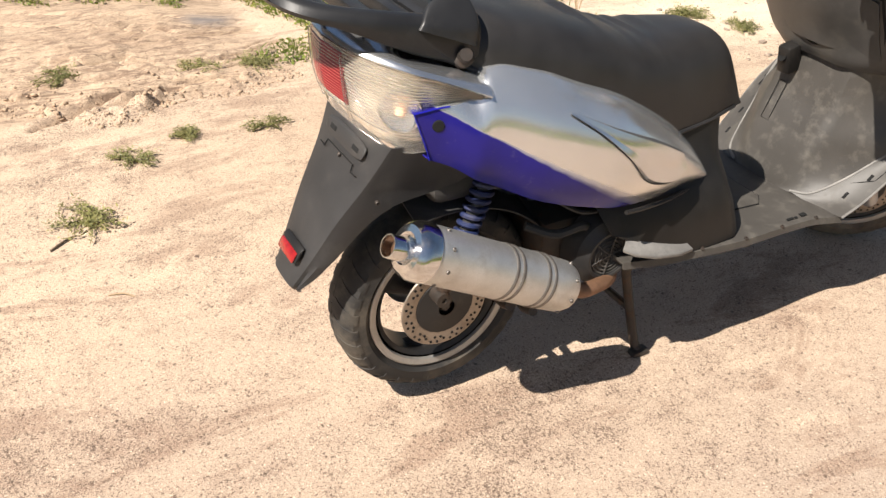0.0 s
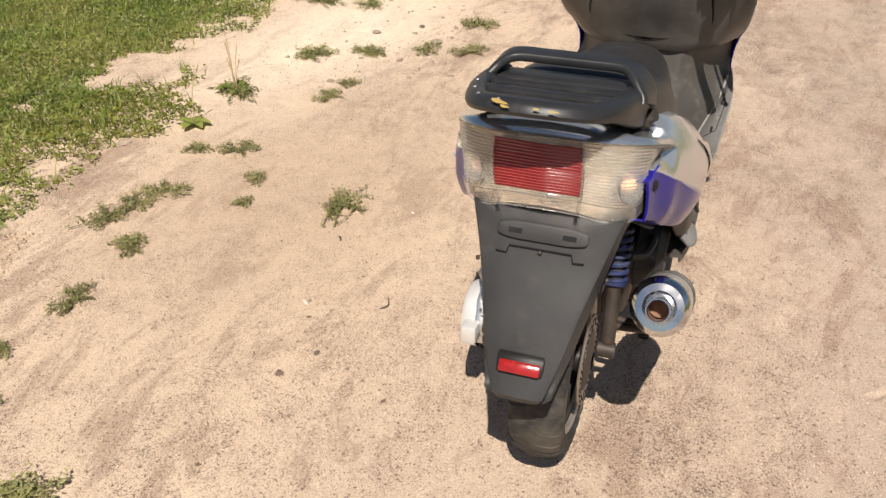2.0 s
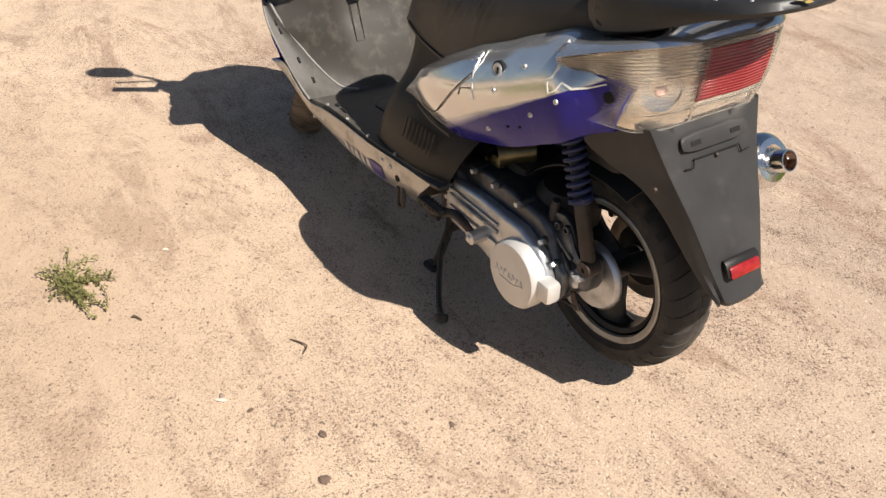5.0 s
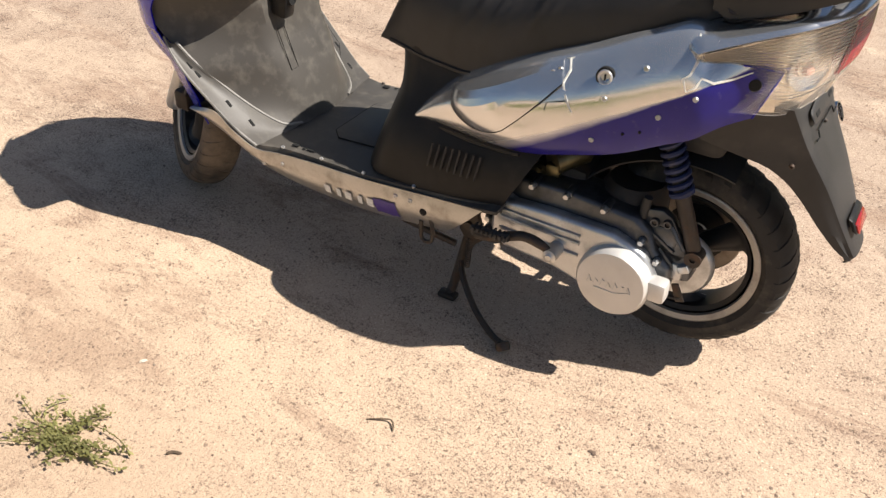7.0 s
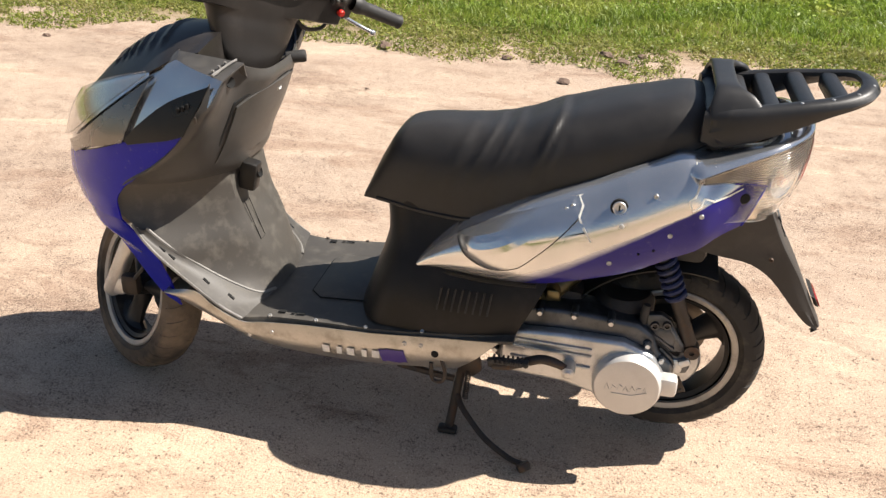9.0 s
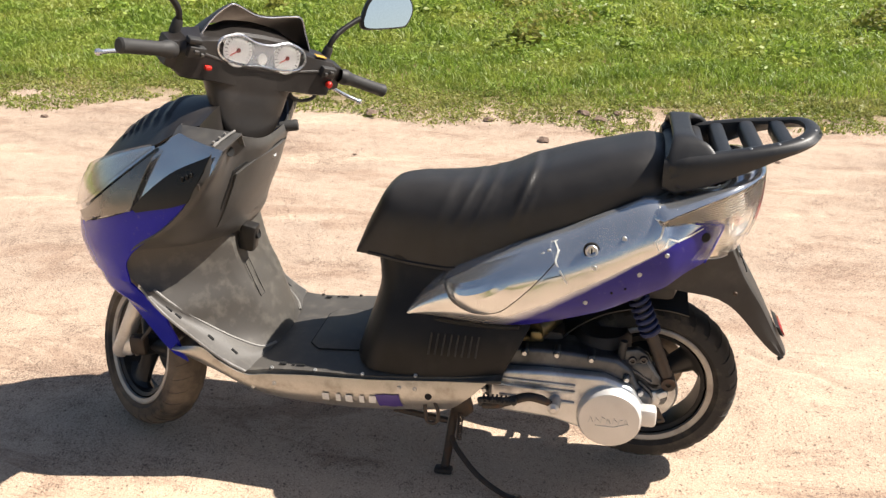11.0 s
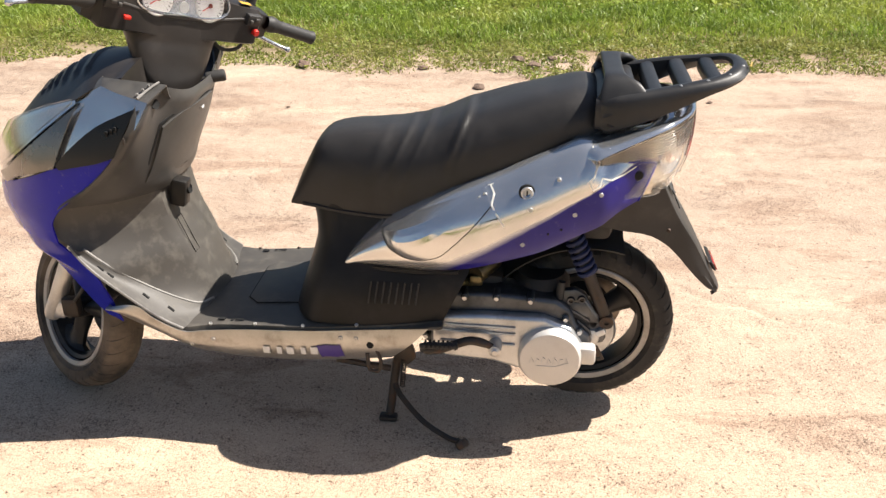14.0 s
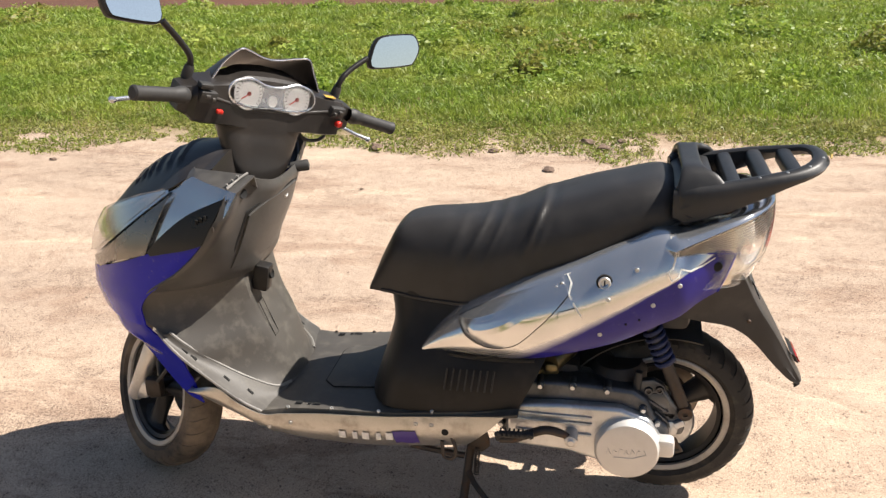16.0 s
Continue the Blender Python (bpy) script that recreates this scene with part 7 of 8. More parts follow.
    grass_r = calc(nt, "MULTIPLY", calc(nt, "SUBTRACT", calc(nt, "MULTIPLY", calc(nt, "ADD", y, calc(nt, "MULTIPLY", wob, 0.35)), -1.0), 3.42), 2.5, True)
    c = mix(nt, grass_r, c, soil)
    field = calc(nt, "MULTIPLY", calc(nt, "SUBTRACT", calc(nt, "MULTIPLY", y, -1.0), calc(nt, "SUBTRACT", 10.0, calc(nt, "MULTIPLY", wob, 0.4))), 3.0, True)
    c = mix(nt, field, c, mix(nt, noise_tex(nt, vec, 5, 8, 0.75), (0.055, 0.026, 0.018), (0.17, 0.085, 0.058)))
    nt.links.new(c, p.inputs["Base Color"])
    p.inputs["Roughness"].default_value = 0.92
    p.inputs["Specular IOR Level"].default_value = 0.25
    h = calc(nt, "ADD", calc(nt, "MULTIPLY", vor.outputs["Distance"], 0.12), calc(nt, "ADD", calc(nt, "MULTIPLY", fine, 0.75), calc(nt, "MULTIPLY", mid_n, 2.0)))
    h = calc(nt, "ADD", h, calc(nt, "ADD", calc(nt, "MULTIPLY", cell_d[0], 0.35), calc(nt, "MULTIPLY", cell_d[2], 0.5)))
    h = calc(nt, "SUBTRACT", h, calc(nt, "MULTIPLY", flecks[1], 0.3))
    add_bump(nt, p, h, 0.7, 0.0055)
    return m


def finer(a, lo, hi):
    """Halve the steps of an axis between two places."""
    extra = [(p + q) / 2 for p, q in zip(a[:-1], a[1:]) if lo < p < hi]
    return np.sort(np.concatenate([a, extra]))


gx = finer(axis_steps(-1.4, 3.6, 0.016, 3000), -0.6, 0.72)
gy = finer(finer(axis_steps(-3.4, 2.9, 0.016, 3000), 1.66, 2.56), -0.80, -0.68)
GX, GY = np.meshgrid(gx, gy)
GZ = height(GX, GY)
GZ[np.hypot(GX, GY) > 60] = 0
co = np.stack([GX, GY, GZ], -1).reshape(-1, 3)
ny, nx = GX.shape
ii = (np.arange(ny - 1)[:, None] * nx + np.arange(nx - 1)[None, :]).reshape(-1)
quads = np.stack([ii, ii + 1, ii + nx + 1, ii + nx], -1)


def big_mesh(name, verts, polys, mat, smooth=True):
    me = bpy.data.meshes.new(name)
    me.vertices.add(len(verts))
    me.vertices.foreach_set("co", np.asarray(verts, np.float32).reshape(-1))
    k = polys.shape[1]
    me.loops.add(polys.size)
    me.loops.foreach_set("vertex_index", polys.reshape(-1).astype(np.int32))
    me.polygons.add(len(polys))
    me.polygons.foreach_set("loop_start", (np.arange(len(polys)) * k).astype(np.int32))
    me.update(calc_edges=True)
    me.materials.append(mat)
    if smooth:
        me.shade_smooth()
    return new(name, me)


ground = tagged(big_mesh("ground", co, quads, ground_mat()), "sandy packed dirt road with grit, ruts and a bare field beyond", "ground", kind="structure")


# ---------------------------------------------------------------- grass and weeds
def leaf_mat(name, a, b, dry, dry_amount):
    m, nt, p, vec = base_mat(name)
    geo = nt.nodes.new("ShaderNodeNewGeometry")
    rnd = geo.outputs["Random Per Island"]
    n = noise_tex(nt, geo.outputs["Position"], 1.6, 7, 0.7)
    c = mix(nt, rnd, a, b)
    c = mix(nt, ramp(nt, noise_tex(nt, geo.outputs["Position"], 7, 4, 0.6), ((0.42, 0.45), (0.56, 0.0))), c, tuple(v * 0.45 for v in a))
    c = mix(nt, ramp(nt, n, ((0.45, 0.0), (0.7, dry_amount))), c, dry)
    nt.links.new(c, p.inputs["Base Color"])
    p.inputs["Roughness"].default_value = 0.5
    p.inputs["Subsurface Weight"].default_value = 0.0
    t = nt.nodes.new("ShaderNodeBsdfTranslucent")
    nt.links.new(c, t.inputs["Color"])
    ms = nt.nodes.new("ShaderNodeMixShader")
    ms.inputs[0].default_value = 0.45
    out = nt.nodes["Material Output"]
    nt.links.new(p.outputs[0], ms.inputs[1])
    nt.links.new(t.outputs[0], ms.inputs[2])
    nt.links.new(ms.outputs[0], out.inputs[0])
    return m


M_GRASS = leaf_mat("grass_blades", (0.16, 0.255, 0.03), (0.35, 0.45, 0.07), (0.48, 0.47, 0.11), 0.6)
M_GRASS_EDGE = leaf_mat("short_dry_grass", (0.19, 0.24, 0.042), (0.36, 0.38, 0.085), (0.40, 0.34, 0.14), 0.7)
M_WEED = leaf_mat("weed_leaves", (0.21, 0.215, 0.075), (0.44, 0.42, 0.17), (0.42, 0.34, 0.19), 0.5)
M_CLOVER_DRY = leaf_mat("yellowing_leaves", (0.19, 0.21, 0.033), (0.36, 0.36, 0.068), (0.36, 0.30, 0.11), 0.5)
M_CLOVER = leaf_mat("clover_leaves", (0.15, 0.21, 0.038), (0.33, 0.38, 0.085), (0.38, 0.34, 0.10), 0.7)

M_CLOVER_BRIGHT = leaf_mat("verge_leaves", (0.18, 0.29, 0.038), (0.42, 0.53, 0.095), (0.52, 0.48, 0.13), 0.6)


def blades(px, py, length, width, lean):
    """Bent grass blades: two quads and a tip each, as arrays."""
    n = len(px)
    a = rng.uniform(0, 2 * np.pi, n)
    b = rng.uniform(0, 2 * np.pi, n)
    pz = height(px, py) - 0.005
    dx, dy = np.cos(a) * width / 2, np.sin(a) * width / 2
    lx, ly = np.cos(b) * lean * length, np.sin(b) * lean * length
    base = np.stack([px, py, pz], -1)
    w = np.stack([dx, dy, np.zeros(n)], -1)
    m = base + np.stack([lx * 0.3, ly * 0.3, length * 0.55], -1)
    t = base + np.stack([lx, ly, length * np.sqrt(np.clip(1 - lean ** 2 * 0.6, 0.1, 1))], -1)
    v = np.stack([base - w, base + w, m + w * 0.8, m - w * 0.8, t], 1).reshape(-1, 3)
    k = np.arange(n)[:, None] * 5
    return v, np.concatenate([k + np.array([0, 1, 2]), k + np.array([0, 2, 3]), k + np.array([3, 2, 4])], 0)


def leaves(px, py, pz, size, flat=0.6):
    """Small pointed leaves turned every way."""
    n = len(px)
    d = rng.normal(size=(n, 3))
    d[:, 2] *= 1 - flat
    d /= np.linalg.norm(d, axis=1)[:, None]
    e = rng.normal(size=(n, 3))
    e -= d * (d * e).sum(1)[:, None]
    e[:, 2] *= 0.5
    e /= np.linalg.norm(e, axis=1)[:, None]
    c = np.stack([px, py, pz], -1)
    s = size[:, None]
    v = np.stack([c - d * s * 0.5, c + e * s * 0.28, c + d * s * 0.5, c - e * s * 0.28], 1).reshape(-1, 3)
    k = np.arange(n)[:, None] * 4
    return v, np.concatenate([k + np.array([0, 1, 2]), k + np.array([0, 2, 3])], 0)


def scatter(n, x0, x1, y0, y1, keep):
    px, py = rng.uniform(x0, x1, n), rng.uniform(y0, y1, n)
    k = keep(px, py) > rng.uniform(0, 1, n)
    return px[k], py[k]


def verge_density(x, y):
    v = verge_edge(x) - y + 0.22 * bumps(x, y, 6, 21)
    v = v + 0.20 * rough(x, y, 3, 3, 24)
    bare = step(rough(x, y, 5.0, 3, 22) + 0.45 + 0.3 * step(v, 0.3, 0.8), 0.0, 0.15)
    return step(v, 0.0, 0.12) * (0.65 + 0.35 * step(v, 0.2, 0.8)) * np.maximum(bare, step(v, 0.35, 0.8)) * step(x + 1.5 * rough(x, y, 0.6, 3, 25), -7.6, -5.6) * (1 - step(-y, 9.7 + 0.3 * bumps(x, y, 2, 23), 10.4))


px, py = scatter(225000, -6.6, 12.5, -5.6, -2.9, verge_density)
v = verge_edge(px) - py
tuft = 0.55 + 0.45 * rough(px, py, 5, 3, 61)
ln = (0.026 + 0.046 * step(v, 0.3, 1.3)) * rng.uniform(0.4, 1.4, len(px)) * (0.4 + tuft)
dry = v + 0.35 * rough(px, py, 2.5, 3, 62) + rng.normal(0, 0.12, len(px)) < 0.62
vv, ff = blades(px[dry], py[dry], ln[dry] * 1.2, 0.008 * np.ones(dry.sum()), rng.uniform(0.3, 0.98, dry.sum()))
tagged(big_mesh("short_grass", vv, ff, M_GRASS_EDGE, False), "short dry yellowish grass along the road edge", "grass", kind="stuff")
vv, ff = blades(px[~dry], py[~dry], ln[~dry], 0.008 * np.ones((~dry).sum()), rng.uniform(0.4, 0.98, (~dry).sum()))
tagged(big_mesh("grass", vv, ff, M_GRASS, False), "lush green grass beside the road", "grass", kind="stuff")
px, py = scatter(230000, -6.5, 18.0, -10.6, -5.4, verge_density)
tuft = 0.5 + 0.5 * rough(px, py, 2.6, 3, 63)
vv, ff = blades(px, py, 0.085 * rng.uniform(0.4, 1.4, len(px)) * (0.45 + 1.1 * tuft), 0.014 * np.ones(len(px)), rng.uniform(0.4, 0.98, len(px)))
tagged(big_mesh("grass", vv, ff, M_GRASS, False), "tall green grass before the bare field", "grass", kind="stuff")
# trodden leaves along the road edge
px, py = scatter(110000, -6.4, 10.0, -4.1, -2.9, verge_density)
pz = height(px, py) + rng.uniform(0.002, 0.022, len(px))
vv, ff = leaves(px, py, pz, 0.022 * rng.uniform(0.5, 1.4, len(px)), 0.75)
tagged(big_mesh("trodden_weeds", vv, ff, M_GRASS_EDGE, False), "trodden yellow-green weeds at the road edge", "weeds", kind="stuff")
# low broad leaves that make the sward a mottled carpet
px, py = scatter(138000, -6.4, 15.0, -10.3, -3.1, verge_density)
v = verge_edge(px) - py
tuft = 0.5 + 0.5 * rough(px, py, 3.4, 3, 64)
pz = height(px, py) + (0.012 + 0.075 * step(v, 0.4, 2.0) * tuft) * rng.uniform(0.3, 1.1, len(px))
vv, ff = leaves(px, py, pz, (0.016 + 0.022 * step(v, 0.3, 2.5)) * rng.uniform(0.6, 1.5, len(px)), 0.7)
tagged(big_mesh("low_weeds", vv, ff, M_CLOVER_BRIGHT, False), "bright green low leaves carpeting the verge", "weeds", kind="stuff")
# broad-leaved weeds that stand in clumps through the grass
clumps = {0: [], 1: []}
for seed in range(60):
    r = np.random.default_rng(900 + seed)
    cx, cy = r.uniform(-4, 11), r.uniform(-10.4, -4.8)
    rad, tall, n = r.uniform(0.12, 0.32), r.uniform(0.10, 0.26), int(r.uniform(180, 380))
    ang, rr = r.uniform(0, 6.28, n), rad * np.sqrt(r.uniform(0, 1, n))
    lx, ly = cx + rr * np.cos(ang), cy + rr * np.sin(ang)
    lz = height(lx, ly) + tall * (1 - (rr / rad) ** 2 * 0.6) * r.uniform(0.2, 1.0, n)
    clumps[int(seed % 3 == 0)].append((lx, ly, lz, r.uniform(0.03, 0.075, n)))
for k, mat in ((0, M_CLOVER_BRIGHT), (1, M_CLOVER_DRY)):
    lx, ly, lz, ls = (np.concatenate([c[i] for c in clumps[k]]) for i in range(4))
    vv, ff = leaves(lx, ly, lz, ls, 0.55)
    tagged(big_mesh("tall_weeds", vv, ff, mat, False), "bushy broad-leaved weeds standing in the grass", "weeds", kind="stuff")


def patch_density(x, y):
    """The green patch on the left bank."""
    e = np.interp(x, [-1.5, -0.55, -0.06, 0.08, 0.21, 0.34, 0.43, 0.50, 0.56, 0.62, 0.66, 0.71, 0.85, 1.05, 1.35, 1.55, 1.70, 2.2, 2.8, 3.4, 5.0], [3.05, 3.0, 2.84, 2.70, 2.66, 2.86, 2.96, 2.74, 2.52, 2.38, 2.22, 1.95, 1.94, 1.93, 1.78, 1.84, 2.05, 2.14, 2.28, 2.40, 2.7])
    e = e + 0.05 * bumps(x, y, 9, 41) + 0.02 * np.sin(x * 23)
    n = rough(x, y, 7, 4, 71)
    d = step(y + 0.12 * n, e, e + 0.10)
    d = np.maximum(d, 1 - step(np.hypot((x - 0.56) / 0.17, (y - 2.0) / 0.13) + 0.5 * n, 0.8, 1.1))
    bay = np.hypot((x - 1.92) / 0.52, (y - 2.40) / 0.22) + 0.9 * rough(x, y, 5, 3, 72)
    mouth = np.hypot((x - 2.28) / 0.36, (y - 2.26) / 0.17) + 0.9 * rough(x, y, 5, 3, 73)
    bare = step(rough(x, y, 6, 3, 74) + 0.5 * step(y, e + 0.25, e + 0.7), -0.42, -0.2)
    out = np.hypot((x - 1.5) / 3.3, (y - 2.7) / 2.0) + 0.35 * rough(x, y, 1.6, 4, 75)
    d = d * (1 - step(out, 0.85, 1.05))
    return d * step(bay, 0.75, 1.05) * step(mouth, 0.75, 1.05) * bare * (0.45 + 0.55 * step(y + 0.2 * n, e + 0.05, e + 0.5))


px, py = scatter(430000, -2.6, 5.6, 1.6, 5.0, patch_density)
pz = height(px, py) + rng.uniform(0.0, 0.05, len(px)) * (0.5 + 0.5 * bumps(px, py, 11, 44))
rim_zone = bumps(px, py, 4, 45) + rng.normal(0, 0.15, len(px)) > -0.02 + 0.7 * step(py, 2.1, 2.7) + 0.5 * step(-px, -0.7, -0.3)
for sel, mat, lab in ((~rim_zone, M_CLOVER, "low dark green clover on the sandy bank"), (rim_zone, M_CLOVER_DRY, "yellowing low weeds at the edge of the bank")):
    vv, ff = leaves(px[sel], py[sel], pz[sel], 0.0175 * rng.uniform(0.5, 1.5, sel.sum()))
    tagged(big_mesh("clover_patch", vv, ff, mat, False), lab, "weeds", kind="stuff")
px, py = scatter(60000, -2.6, 5.6, 1.6, 5.0, patch_density)
vv, ff = blades(px, py, 0.06 * rng.uniform(0.5, 1.5, len(px)), 0.005 * np.ones(len(px)), rng.uniform(0.3, 0.9, len(px)))
tagged(big_mesh("grass", vv, ff, M_CLOVER, False), "thin green grass among the clover", "grass", kind="stuff")


def weed_mesh(seed, spread, nstem, leaf, tall):
    """A sprawling knotweed: thin stems with many small leaves."""
    r = np.random.default_rng(seed)
    vs, fs, k = [], [], 0
    for i in range(nstem):
        a = r.uniform(0, 2 * np.pi)
        ln = spread * r.uniform(0.45, 1.0)
        pts = []
        bend = r.normal() * 1.1
        for t in np.linspace(0, 1, 8):
            q = a + bend * t
            pts.append(np.array([np.cos(q) * ln * t, np.sin(q) * ln * t, 0.004 + tall * (t * (1.3 - t)) * 1.6]))
        sv, sf = tube([tuple(p) for p in pts], 0.0012, 3)
        vs += sv
        fs += [tuple(x + k for x in f) for f in sf]
        k += len(sv)
        for _ in range(int(26 + 14 * r.uniform())):
            j = r.uniform(0.15, 1) * 7
            c = pts[min(int(j), 6)] * (1 - j % 1) + pts[min(int(j) + 1, 7)] * (j % 1)
            c = c + r.normal(size=3) * np.array([0.006, 0.006, 0.005]) + np.array([0, 0, 0.006])
            d = r.normal(size=3) * np.array([1, 1, 0.5])
            d /= np.linalg.norm(d)
            e = np.cross(d, [0, 0, 1.0]) + r.normal(size=3) * 0.3
            e /= np.linalg.norm(e)
            s = leaf * r.uniform(0.6, 1.3)
            q = [c - d * s * 0.5, c - d * s * 0.1 + e * s * 0.26, c + d * s * 0.5, c - d * s * 0.1 - e * s * 0.26]
            vs += [tuple(x) for x in q]
            fs.append((k, k + 1, k + 2, k + 3))
            k += 4
    me = bpy.data.meshes.new("weed_plant")
    me.from_pydata(vs, [], fs)
    me.materials.append(M_WEED)
    return me


weeds = [weed_mesh(s, sp, ns, lf, tl) for s, sp, ns, lf, tl in ((1, 0.112, 24, 0.0105, 0.009), (2, 0.10, 19, 0.010, 0.010), (3, 0.135, 28, 0.0115, 0.010), (4, 0.07, 14, 0.0095, 0.008))]
SPOTS = [(1.03, 0.99, 0, 1.15), (-0.30, 1.43, 1, 1.0), (-0.51, 1.08, 0, 1.15), (-0.09, 1.55, 3, 0.9), (0.20, 1.50, 1, 0.95), (0.11, 2.10, 1, 1.1), (0.34, 2.08, 2, 0.9), (-0.42, 2.2, 1, 1.1), (0.52, 1.52, 1, 0.8),
         (0.67, 1.73, 0, 1.0), (0.91, 1.66, 1, 1.0), (0.80, 1.70, 1, 0.9), (1.12, 1.40, 3, 1.0), (0.93, 1.34, 3, 0.8), (1.34, 1.60, 1, 1.0), (1.28, 1.76, 3, 1.0), (1.92, 1.96, 2, 1.3), (2.0, 1.52, 1, 1.0), (2.19, 1.50, 3, 1.0),
         (2.57, 1.87, 0, 1.0), (2.67, 1.57, 1, 1.1), (2.80, 1.32, 1, 1.1), (2.85, 1.10, 1, 1.2), (3.33, 1.20, 1, 1.3), (3.5, 2.3, 2, 1.4), (3.51, 1.96, 0, 1.2), (2.51, 1.85, 1, 1.1), (0.55, 1.56, 3, 0.9), (2.65, 1.62, 1, 1.0), (-0.09, 1.53, 3, 1.0), (4.1, 1.7, 0, 1.2)]
for i, (x, y, kind, sc) in enumerate(SPOTS):
    x, y = x * U, y * U
    w = new("weed_plant", weeds[kind])
    w.matrix_basis = Matrix.Translation((x, y, float(height(np.array([x]), np.array([y]))[0]))) @ Matrix.Rotation(i * 2.4, 4, "Z") @ Matrix.Diagonal((sc * (1.25 - 0.1 * (i % 3)), sc * (0.72 + 0.08 * (i % 4)), sc, 1))
    tagged(w, "small dusty green weed sprawling on the bare sand", "weed", "weeds on the sand")


# ---------------------------------------------------------------- stones and grit
def stone_mesh(seed, size):
    r = random.Random(seed)
    bm = bmesh.new()
    bmesh.ops.create_icosphere(bm, subdivisions=2, radius=1)
    off = Vector((r.uniform(0, 9), r.uniform(0, 9), r.uniform(0, 9)))
    for v in bm.verts:
        d = 1 + 0.5 * noise.noise(v.co * 1.3 + off) + 0.22 * noise.noise(v.co * 3.1 + off)
        v.co = Vector((v.co.x * size * d, v.co.y * size * 0.72 * d, max(-0.2, v.co.z) * size * 0.45 * d))
    me = bpy.data.meshes.new("stone")
    bm.to_mesh(me)
    bm.free()
    return me


M_STONE = surf("road_stone", (0.30, 0.235, 0.18), 0.85, var=0.3, scale=60, bump=0.5, fine=300, dist=0.002)
M_STONE_DARK = surf("dark_stone", (0.17, 0.115, 0.085), 0.85, var=0.3, scale=60, bump=0.5, fine=300, dist=0.002)
stones = []
for k in range(4):
    me = stone_mesh(k, 1.0)
    me.materials.append(M_STONE if k % 2 else M_STONE_DARK)
    stones.append(me)
VERGE_STONES = [(1.79, -3.5, 0.050, 0), (0.99, -3.48, 0.032, 0), (0.61, -3.12, 0.042, 2), (0.29, -3.56, 0.045, 2), (0.39, -3.67, 0.045, 0), (1.69, -3.49, 0.022, 2), (1.66, -2.65, 0.013, 2), (0.17, -3.68, 0.035, 2), (3.95, -3.12, 0.025, 0), (-0.72, -2.91, 0.018, 2)]
STONES = [(0.213, 0.69, 0.010, 0), (0.364, 0.791, 0.007, 0), (0.098, 0.748, 0.011, 0), (0.084, 0.438, 0.006, 0), (0.093, 0.437, 0.005, 2), (0.62, 0.73, 0.004, 0), (1.27, 0.6, 0.004, 0), (-0.27, 0.76, 0.006, 0), (0.10, 0.742, 0.010, 2), (0.44, 0.828, 0.008, 3),
          (1.07, 0.736, 0.006, 3), (2.94, 1.32, 0.035, 1), (2.2, 1.6, 0.02, 1), (2.6, 1.4, 0.02, 1), (3.0, 1.7, 0.025, 1), (3.2, 1.5, 0.02, 0)] + VERGE_STONES
for i, (x, y, r, k) in enumerate(STONES):
    x, y = x * U, y * U
    s = new("stone", stones[k])
    s.matrix_basis = Matrix.Translation((x, y, float(height(np.array([x]), np.array([y]))[0]) + r * 0.2)) @ Matrix.Rotation(i * 1.7, 4, "Z") @ Matrix.Scale(r, 4)
    tagged(s, "small dark stone lying on the sandy road" if k != 1 else "pale brown stone at the road edge", "stone", "stones on the road")
px, py = scatter(70000, -1.6, 4.5, -3.2, 2.2, lambda x, y: 0.12 + 0.88 * step(rough(x * 0.6, y, 2.6, 4, 82), -0.05, 0.4))
n = len(px)
sz = np.clip(rng.lognormal(-6.3, 0.45, n), 0.0008, 0.006)
tet = np.array([(1, 0, -0.3), (-0.5, 0.85, -0.3), (-0.5, -0.85, -0.3), (0.1, 0.1, 0.8)])
ang = rng.uniform(0, 6.28, n)
ca, sa = np.cos(ang), np.sin(ang)
pv = np.zeros((n, 4, 3))
pv[:, :, 0] = px[:, None] + sz[:, None] * (tet[None, :, 0] * ca[:, None] - tet[None, :, 1] * sa[:, None])
pv[:, :, 1] = py[:, None] + sz[:, None] * (tet[None, :, 0] * sa[:, None] + tet[None, :, 1] * ca[:, None])
pv[:, :, 2] = height(px, py)[:, None] + sz[:, None] * tet[None, :, 2] + 0.0006
k = np.arange(n)[:, None] * 4
pf = np.concatenate([k + np.array([0, 1, 3]), k + np.array([1, 2, 3]), k + np.array([2, 0, 3])], 0)
tagged(big_mesh("grit", pv.reshape(-1, 3), pf, M_STONE_DARK, False), "loose dark grit scattered over the road", "grit", kind="stuff")


# ---------------------------------------------------------------- bits lying on the sand
def ground_z(x, y):
    return float(height(np.array([x]), np.array([y]))[0])


def laid(name, points, r, mat, label, category):
    """A thin thing lying along points of the plan, in metres."""
    pts = path3([(x, y, ground_z(x, y) + r + lift) for x, y, lift in points], 12)
    me = bpy.data.meshes.new(name)
    v, f = tube([tuple(p) for p in pts], [r * 0.6, r, r, r * 1.1, r, r, r * 0.9, r, r, r, r * 0.8, r * 0.4], 6)
    me.from_pydata(v, [], f)
    me.materials.append(mat)
    tagged(new(name, me), label, category)


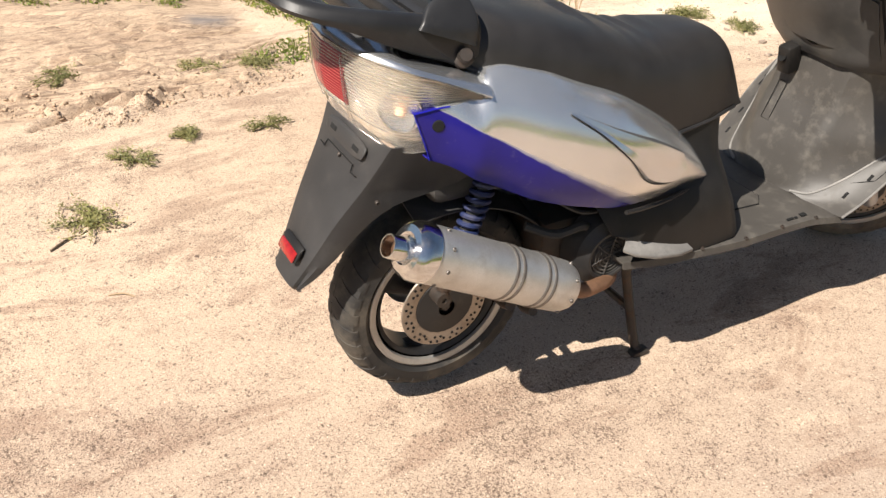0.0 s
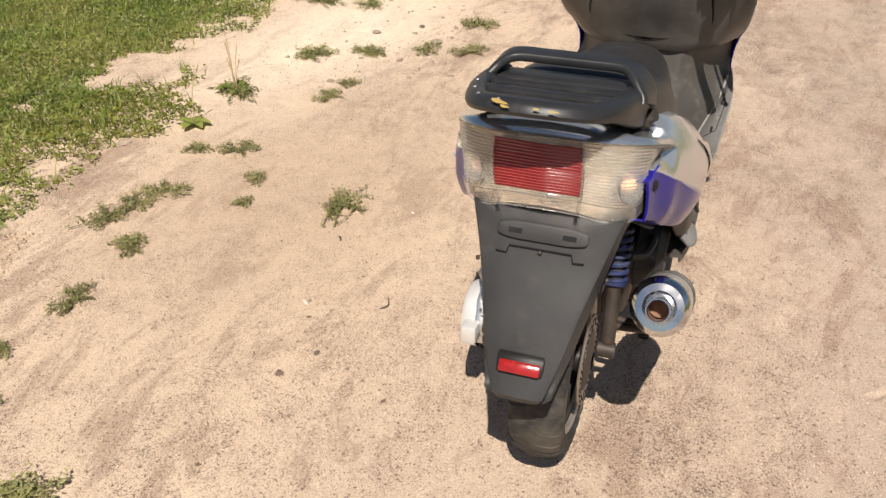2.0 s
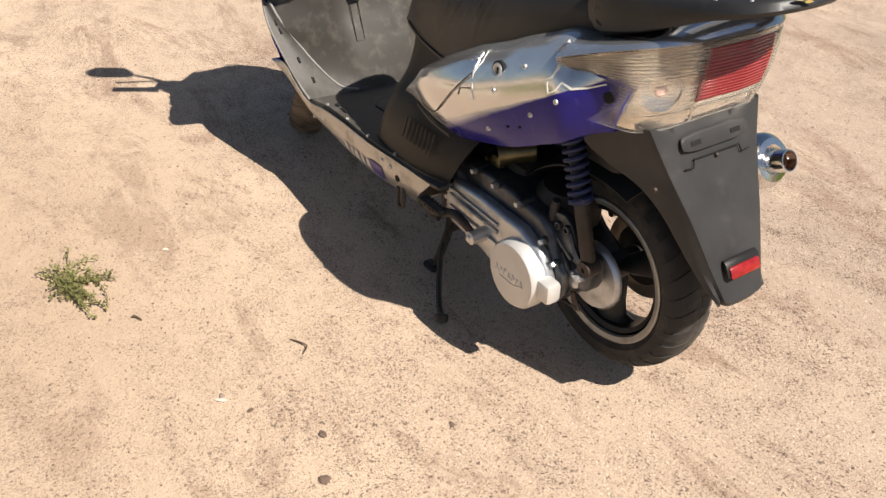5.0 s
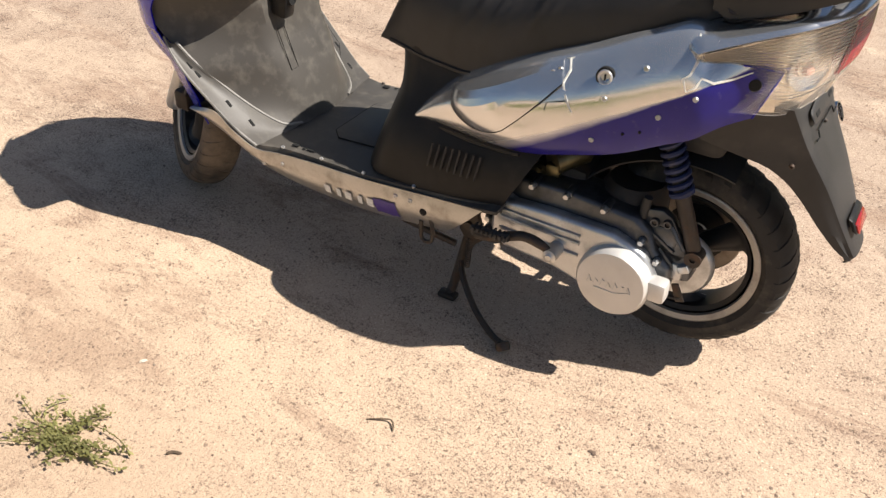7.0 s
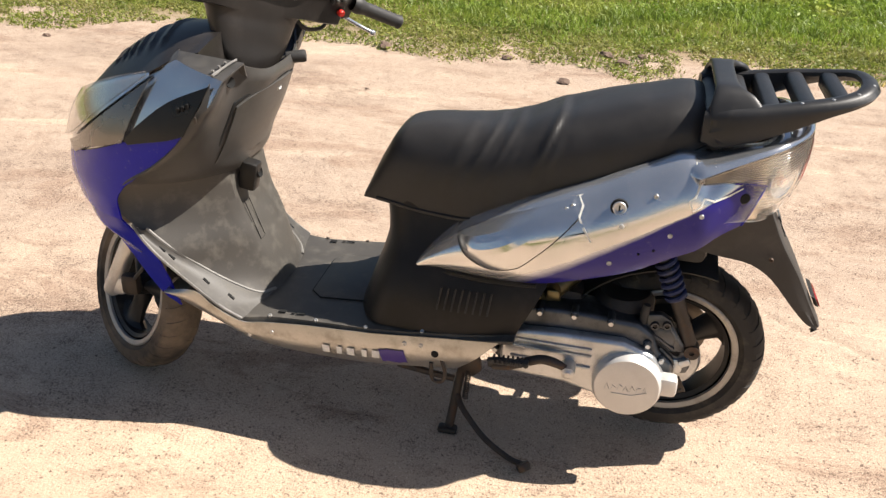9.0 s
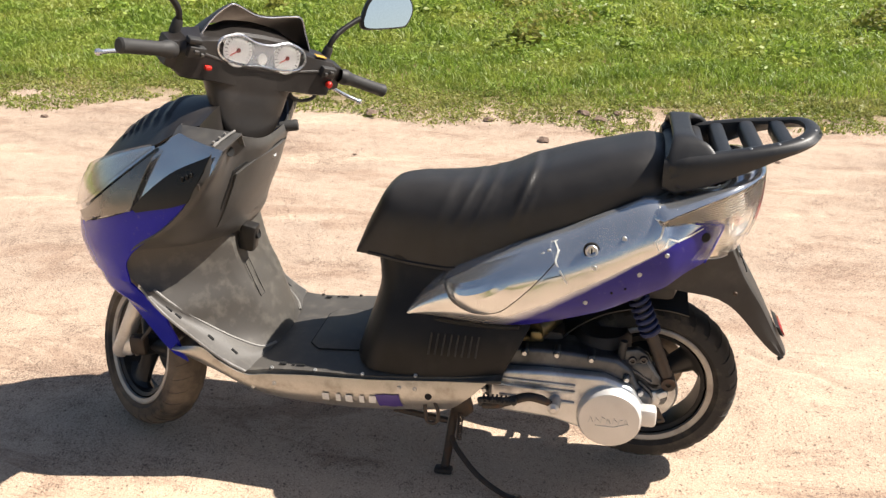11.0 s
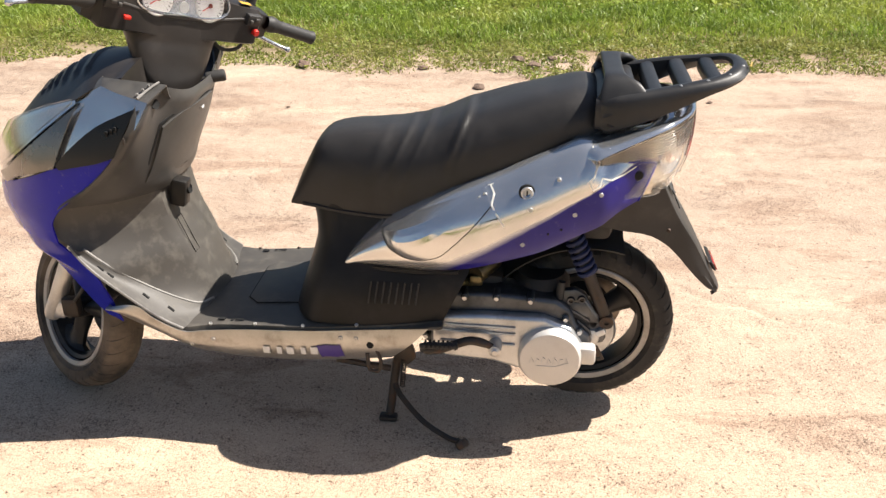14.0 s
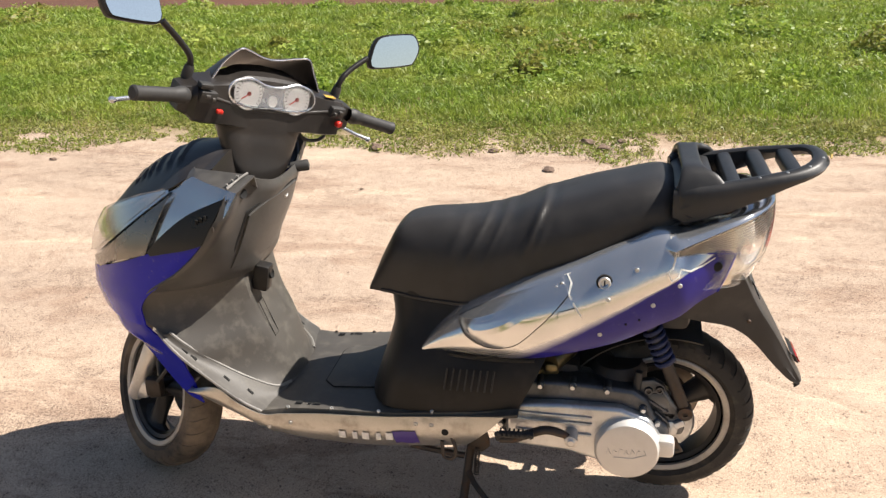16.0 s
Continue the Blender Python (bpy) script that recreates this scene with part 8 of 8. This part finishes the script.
M_TWIG = surf("dry_twig", (0.10, 0.07, 0.045), 0.8, var=0.3, scale=80)
M_STRAW = surf("dry_straw", (0.42, 0.30, 0.17), 0.7, var=0.2, scale=60)
laid("twig", [(0.505, 0.575, 0.0), (0.475, 0.560, 0.004), (0.455, 0.556, 0.006), (0.440, 0.575, 0.001)], 0.0018, M_TWIG, "thin curved dark twig on the sand", "twig")
laid("twig", [(0.775, 0.855, 0.0), (0.767, 0.846, 0.002), (0.750, 0.838, 0.0)], 0.003, M_TWIG, "short dark twig beside a weed", "twig")
laid("stick", [(-0.598, 0.905, 0.0), (-0.562, 0.933, 0.002), (-0.530, 0.957, 0.0)], 0.0032, M_TWIG, "short brown stick beside a weed", "stick")
laid("straw", [(-0.50, 0.636, 0.0), (-0.464, 0.622, 0.004), (-0.440, 0.600, 0.0)], 0.0018, M_STRAW, "bent dry straw on the sand", "straw")
laid("straw", [(0.86, 1.25, 0.0), (0.84, 1.21, 0.003), (0.83, 1.18, 0.0)], 0.0015, M_STRAW, "bent dry straw on the sand", "straw")
M_CHIPS = surf("pale_shell_chip", (0.62, 0.55, 0.45), 0.7, var=0.12)
for x, y, r in ((0.402, 0.784, 0.010), (1.005, 0.692, 0.007)):
    me = stone_mesh(int(x * 100), 1.0)
    me.materials.append(M_CHIPS)
    ob = new("chip", me)
    ob.matrix_basis = Matrix.Translation((x, y, ground_z(x, y) + 0.002)) @ Matrix.Rotation(0.9, 4, "Z") @ Matrix.Diagonal((r * 1.3, r * 0.75, r * 0.9, 1))
    tagged(ob, "pale chip lying on the sandy road", "chip", "chips on the road")


def plantain(x, y, n, leaf, stalks, seed):
    """A flat rosette of broad leaves with thin upright seed stalks."""
    r = np.random.default_rng(seed)
    z0 = ground_z(x, y)
    root = tagged(new("plantain"), "broad-leaved plantain rosette with seed stalks", "weed", "plantains on the bank")
    root.location = (x, y, z0)
    for i in range(n):
        a = 2.4 * i + r.uniform(-0.3, 0.3)
        L = leaf * r.uniform(0.7, 1.1)
        rows = []
        for t in np.linspace(0, 1, 7):
            w = L * 0.26 * math.sin(math.pi * min(1, t * 0.9 + 0.08)) ** 0.8
            h = 0.008 + L * 0.55 * t * (1.15 - t)
            cx, cy = math.cos(a) * L * t, math.sin(a) * L * t
            rows.append([(cx - math.sin(a) * w * q, cy + math.cos(a) * w * q, h + abs(q) * w * 0.35) for q in (-1, -0.5, 0, 0.5, 1)])
        me = bpy.data.meshes.new("leaf")
        v, f = sheet(rows)
        me.from_pydata(v, [], f)
        me.materials.append(M_CLOVER)
        ob = new("leaf", me)
        ob.parent = root
    for i in range(stalks):
        a, h = r.uniform(0, 6.28), r.uniform(0.12, 0.24)
        me = bpy.data.meshes.new("seed_stalk")
        v, f = tube([(0, 0, 0), (math.cos(a) * 0.015, math.sin(a) * 0.015, h * 0.6), (math.cos(a) * 0.035, math.sin(a) * 0.035, h)], [0.0012, 0.0014, 0.0028], 5)
        me.from_pydata(v, [], f)
        me.materials.append(M_STRAW)
        ob = new("seed_stalk", me)
        ob.parent = root


plantain(1.92 * U, 1.96 * U, 9, 0.09, 6, 1)
plantain(1.50 * U, 1.92 * U, 8, 0.08, 2, 2)
plantain(0.66, 2.16, 8, 0.05, 0, 3)


# broken clods along the lip of the dug bank and over it
def lumps(px, py, size, seed):
    """Many small angular lumps as one set of points and faces."""
    bm = bmesh.new()
    bmesh.ops.create_icosphere(bm, subdivisions=1, radius=1)
    bm.verts.ensure_lookup_table()
    base = np.array([tuple(v.co) for v in bm.verts])
    tri = np.array([[v.index for v in f.verts] for f in bm.faces])
    bm.free()
    r = np.random.default_rng(seed)
    n, m = len(px), len(base)
    pts = base[None] * r.uniform(0.5, 1.3, (n, m, 1)) * size[:, None, None] * np.array([1.0, 0.8, 0.5])
    a = r.uniform(0, 6.28, n)
    c, s = np.cos(a)[:, None], np.sin(a)[:, None]
    out = np.stack([pts[..., 0] * c - pts[..., 1] * s + px[:, None], pts[..., 0] * s + pts[..., 1] * c + py[:, None], pts[..., 2] + (height(px, py) + size * 0.12)[:, None]], -1)
    return out.reshape(-1, 3), (tri[None] + (np.arange(n) * m)[:, None, None]).reshape(-1, 3)


M_CLOD = surf("crumbled_earth", (0.42, 0.305, 0.21), 0.95, var=0.35, scale=30, fine=250, bump=0.5, dist=0.002, spec=0.2)
cx = rng.uniform(-1.3, 0.46, 1500)
cy = bank_edge(cx) + np.abs(rng.normal(0, 0.13, 1500)) * rng.uniform(0.2, 1.6, 1500) - 0.03
vv, ff = lumps(cx, cy, np.clip(rng.lognormal(-5.6, 0.6, 1500), 0.0015, 0.014), 5)
tagged(big_mesh("clods", vv, ff, M_CLOD, False), "broken brown earth clods along the dug bank", "clods", kind="stuff")
cx, cy = scatter(4200, -1.4, 4.2, -3.1, 2.6, lambda x, y: step(rough(x * 0.6, y, 2.2, 3, 81), 0.0, 0.4))
vv, ff = lumps(cx, cy, np.clip(rng.lognormal(-6.2, 0.5, len(cx)), 0.0012, 0.008), 6)
tagged(big_mesh("pebbles", vv, ff, M_STONE, False), "small brown pebbles strewn over the sandy road", "pebbles", kind="stuff")

cx, cy = rng.uniform(2.2, 3.5, 90), rng.uniform(1.0, 1.9, 90)
vv, ff = lumps(cx, cy, np.clip(rng.lognormal(-4.7, 0.4, 90), 0.004, 0.022), 7)
tagged(big_mesh("flat_stones", vv, ff, M_STONE, False), "flat grey-brown stones on the pale sand", "stones", kind="stuff")
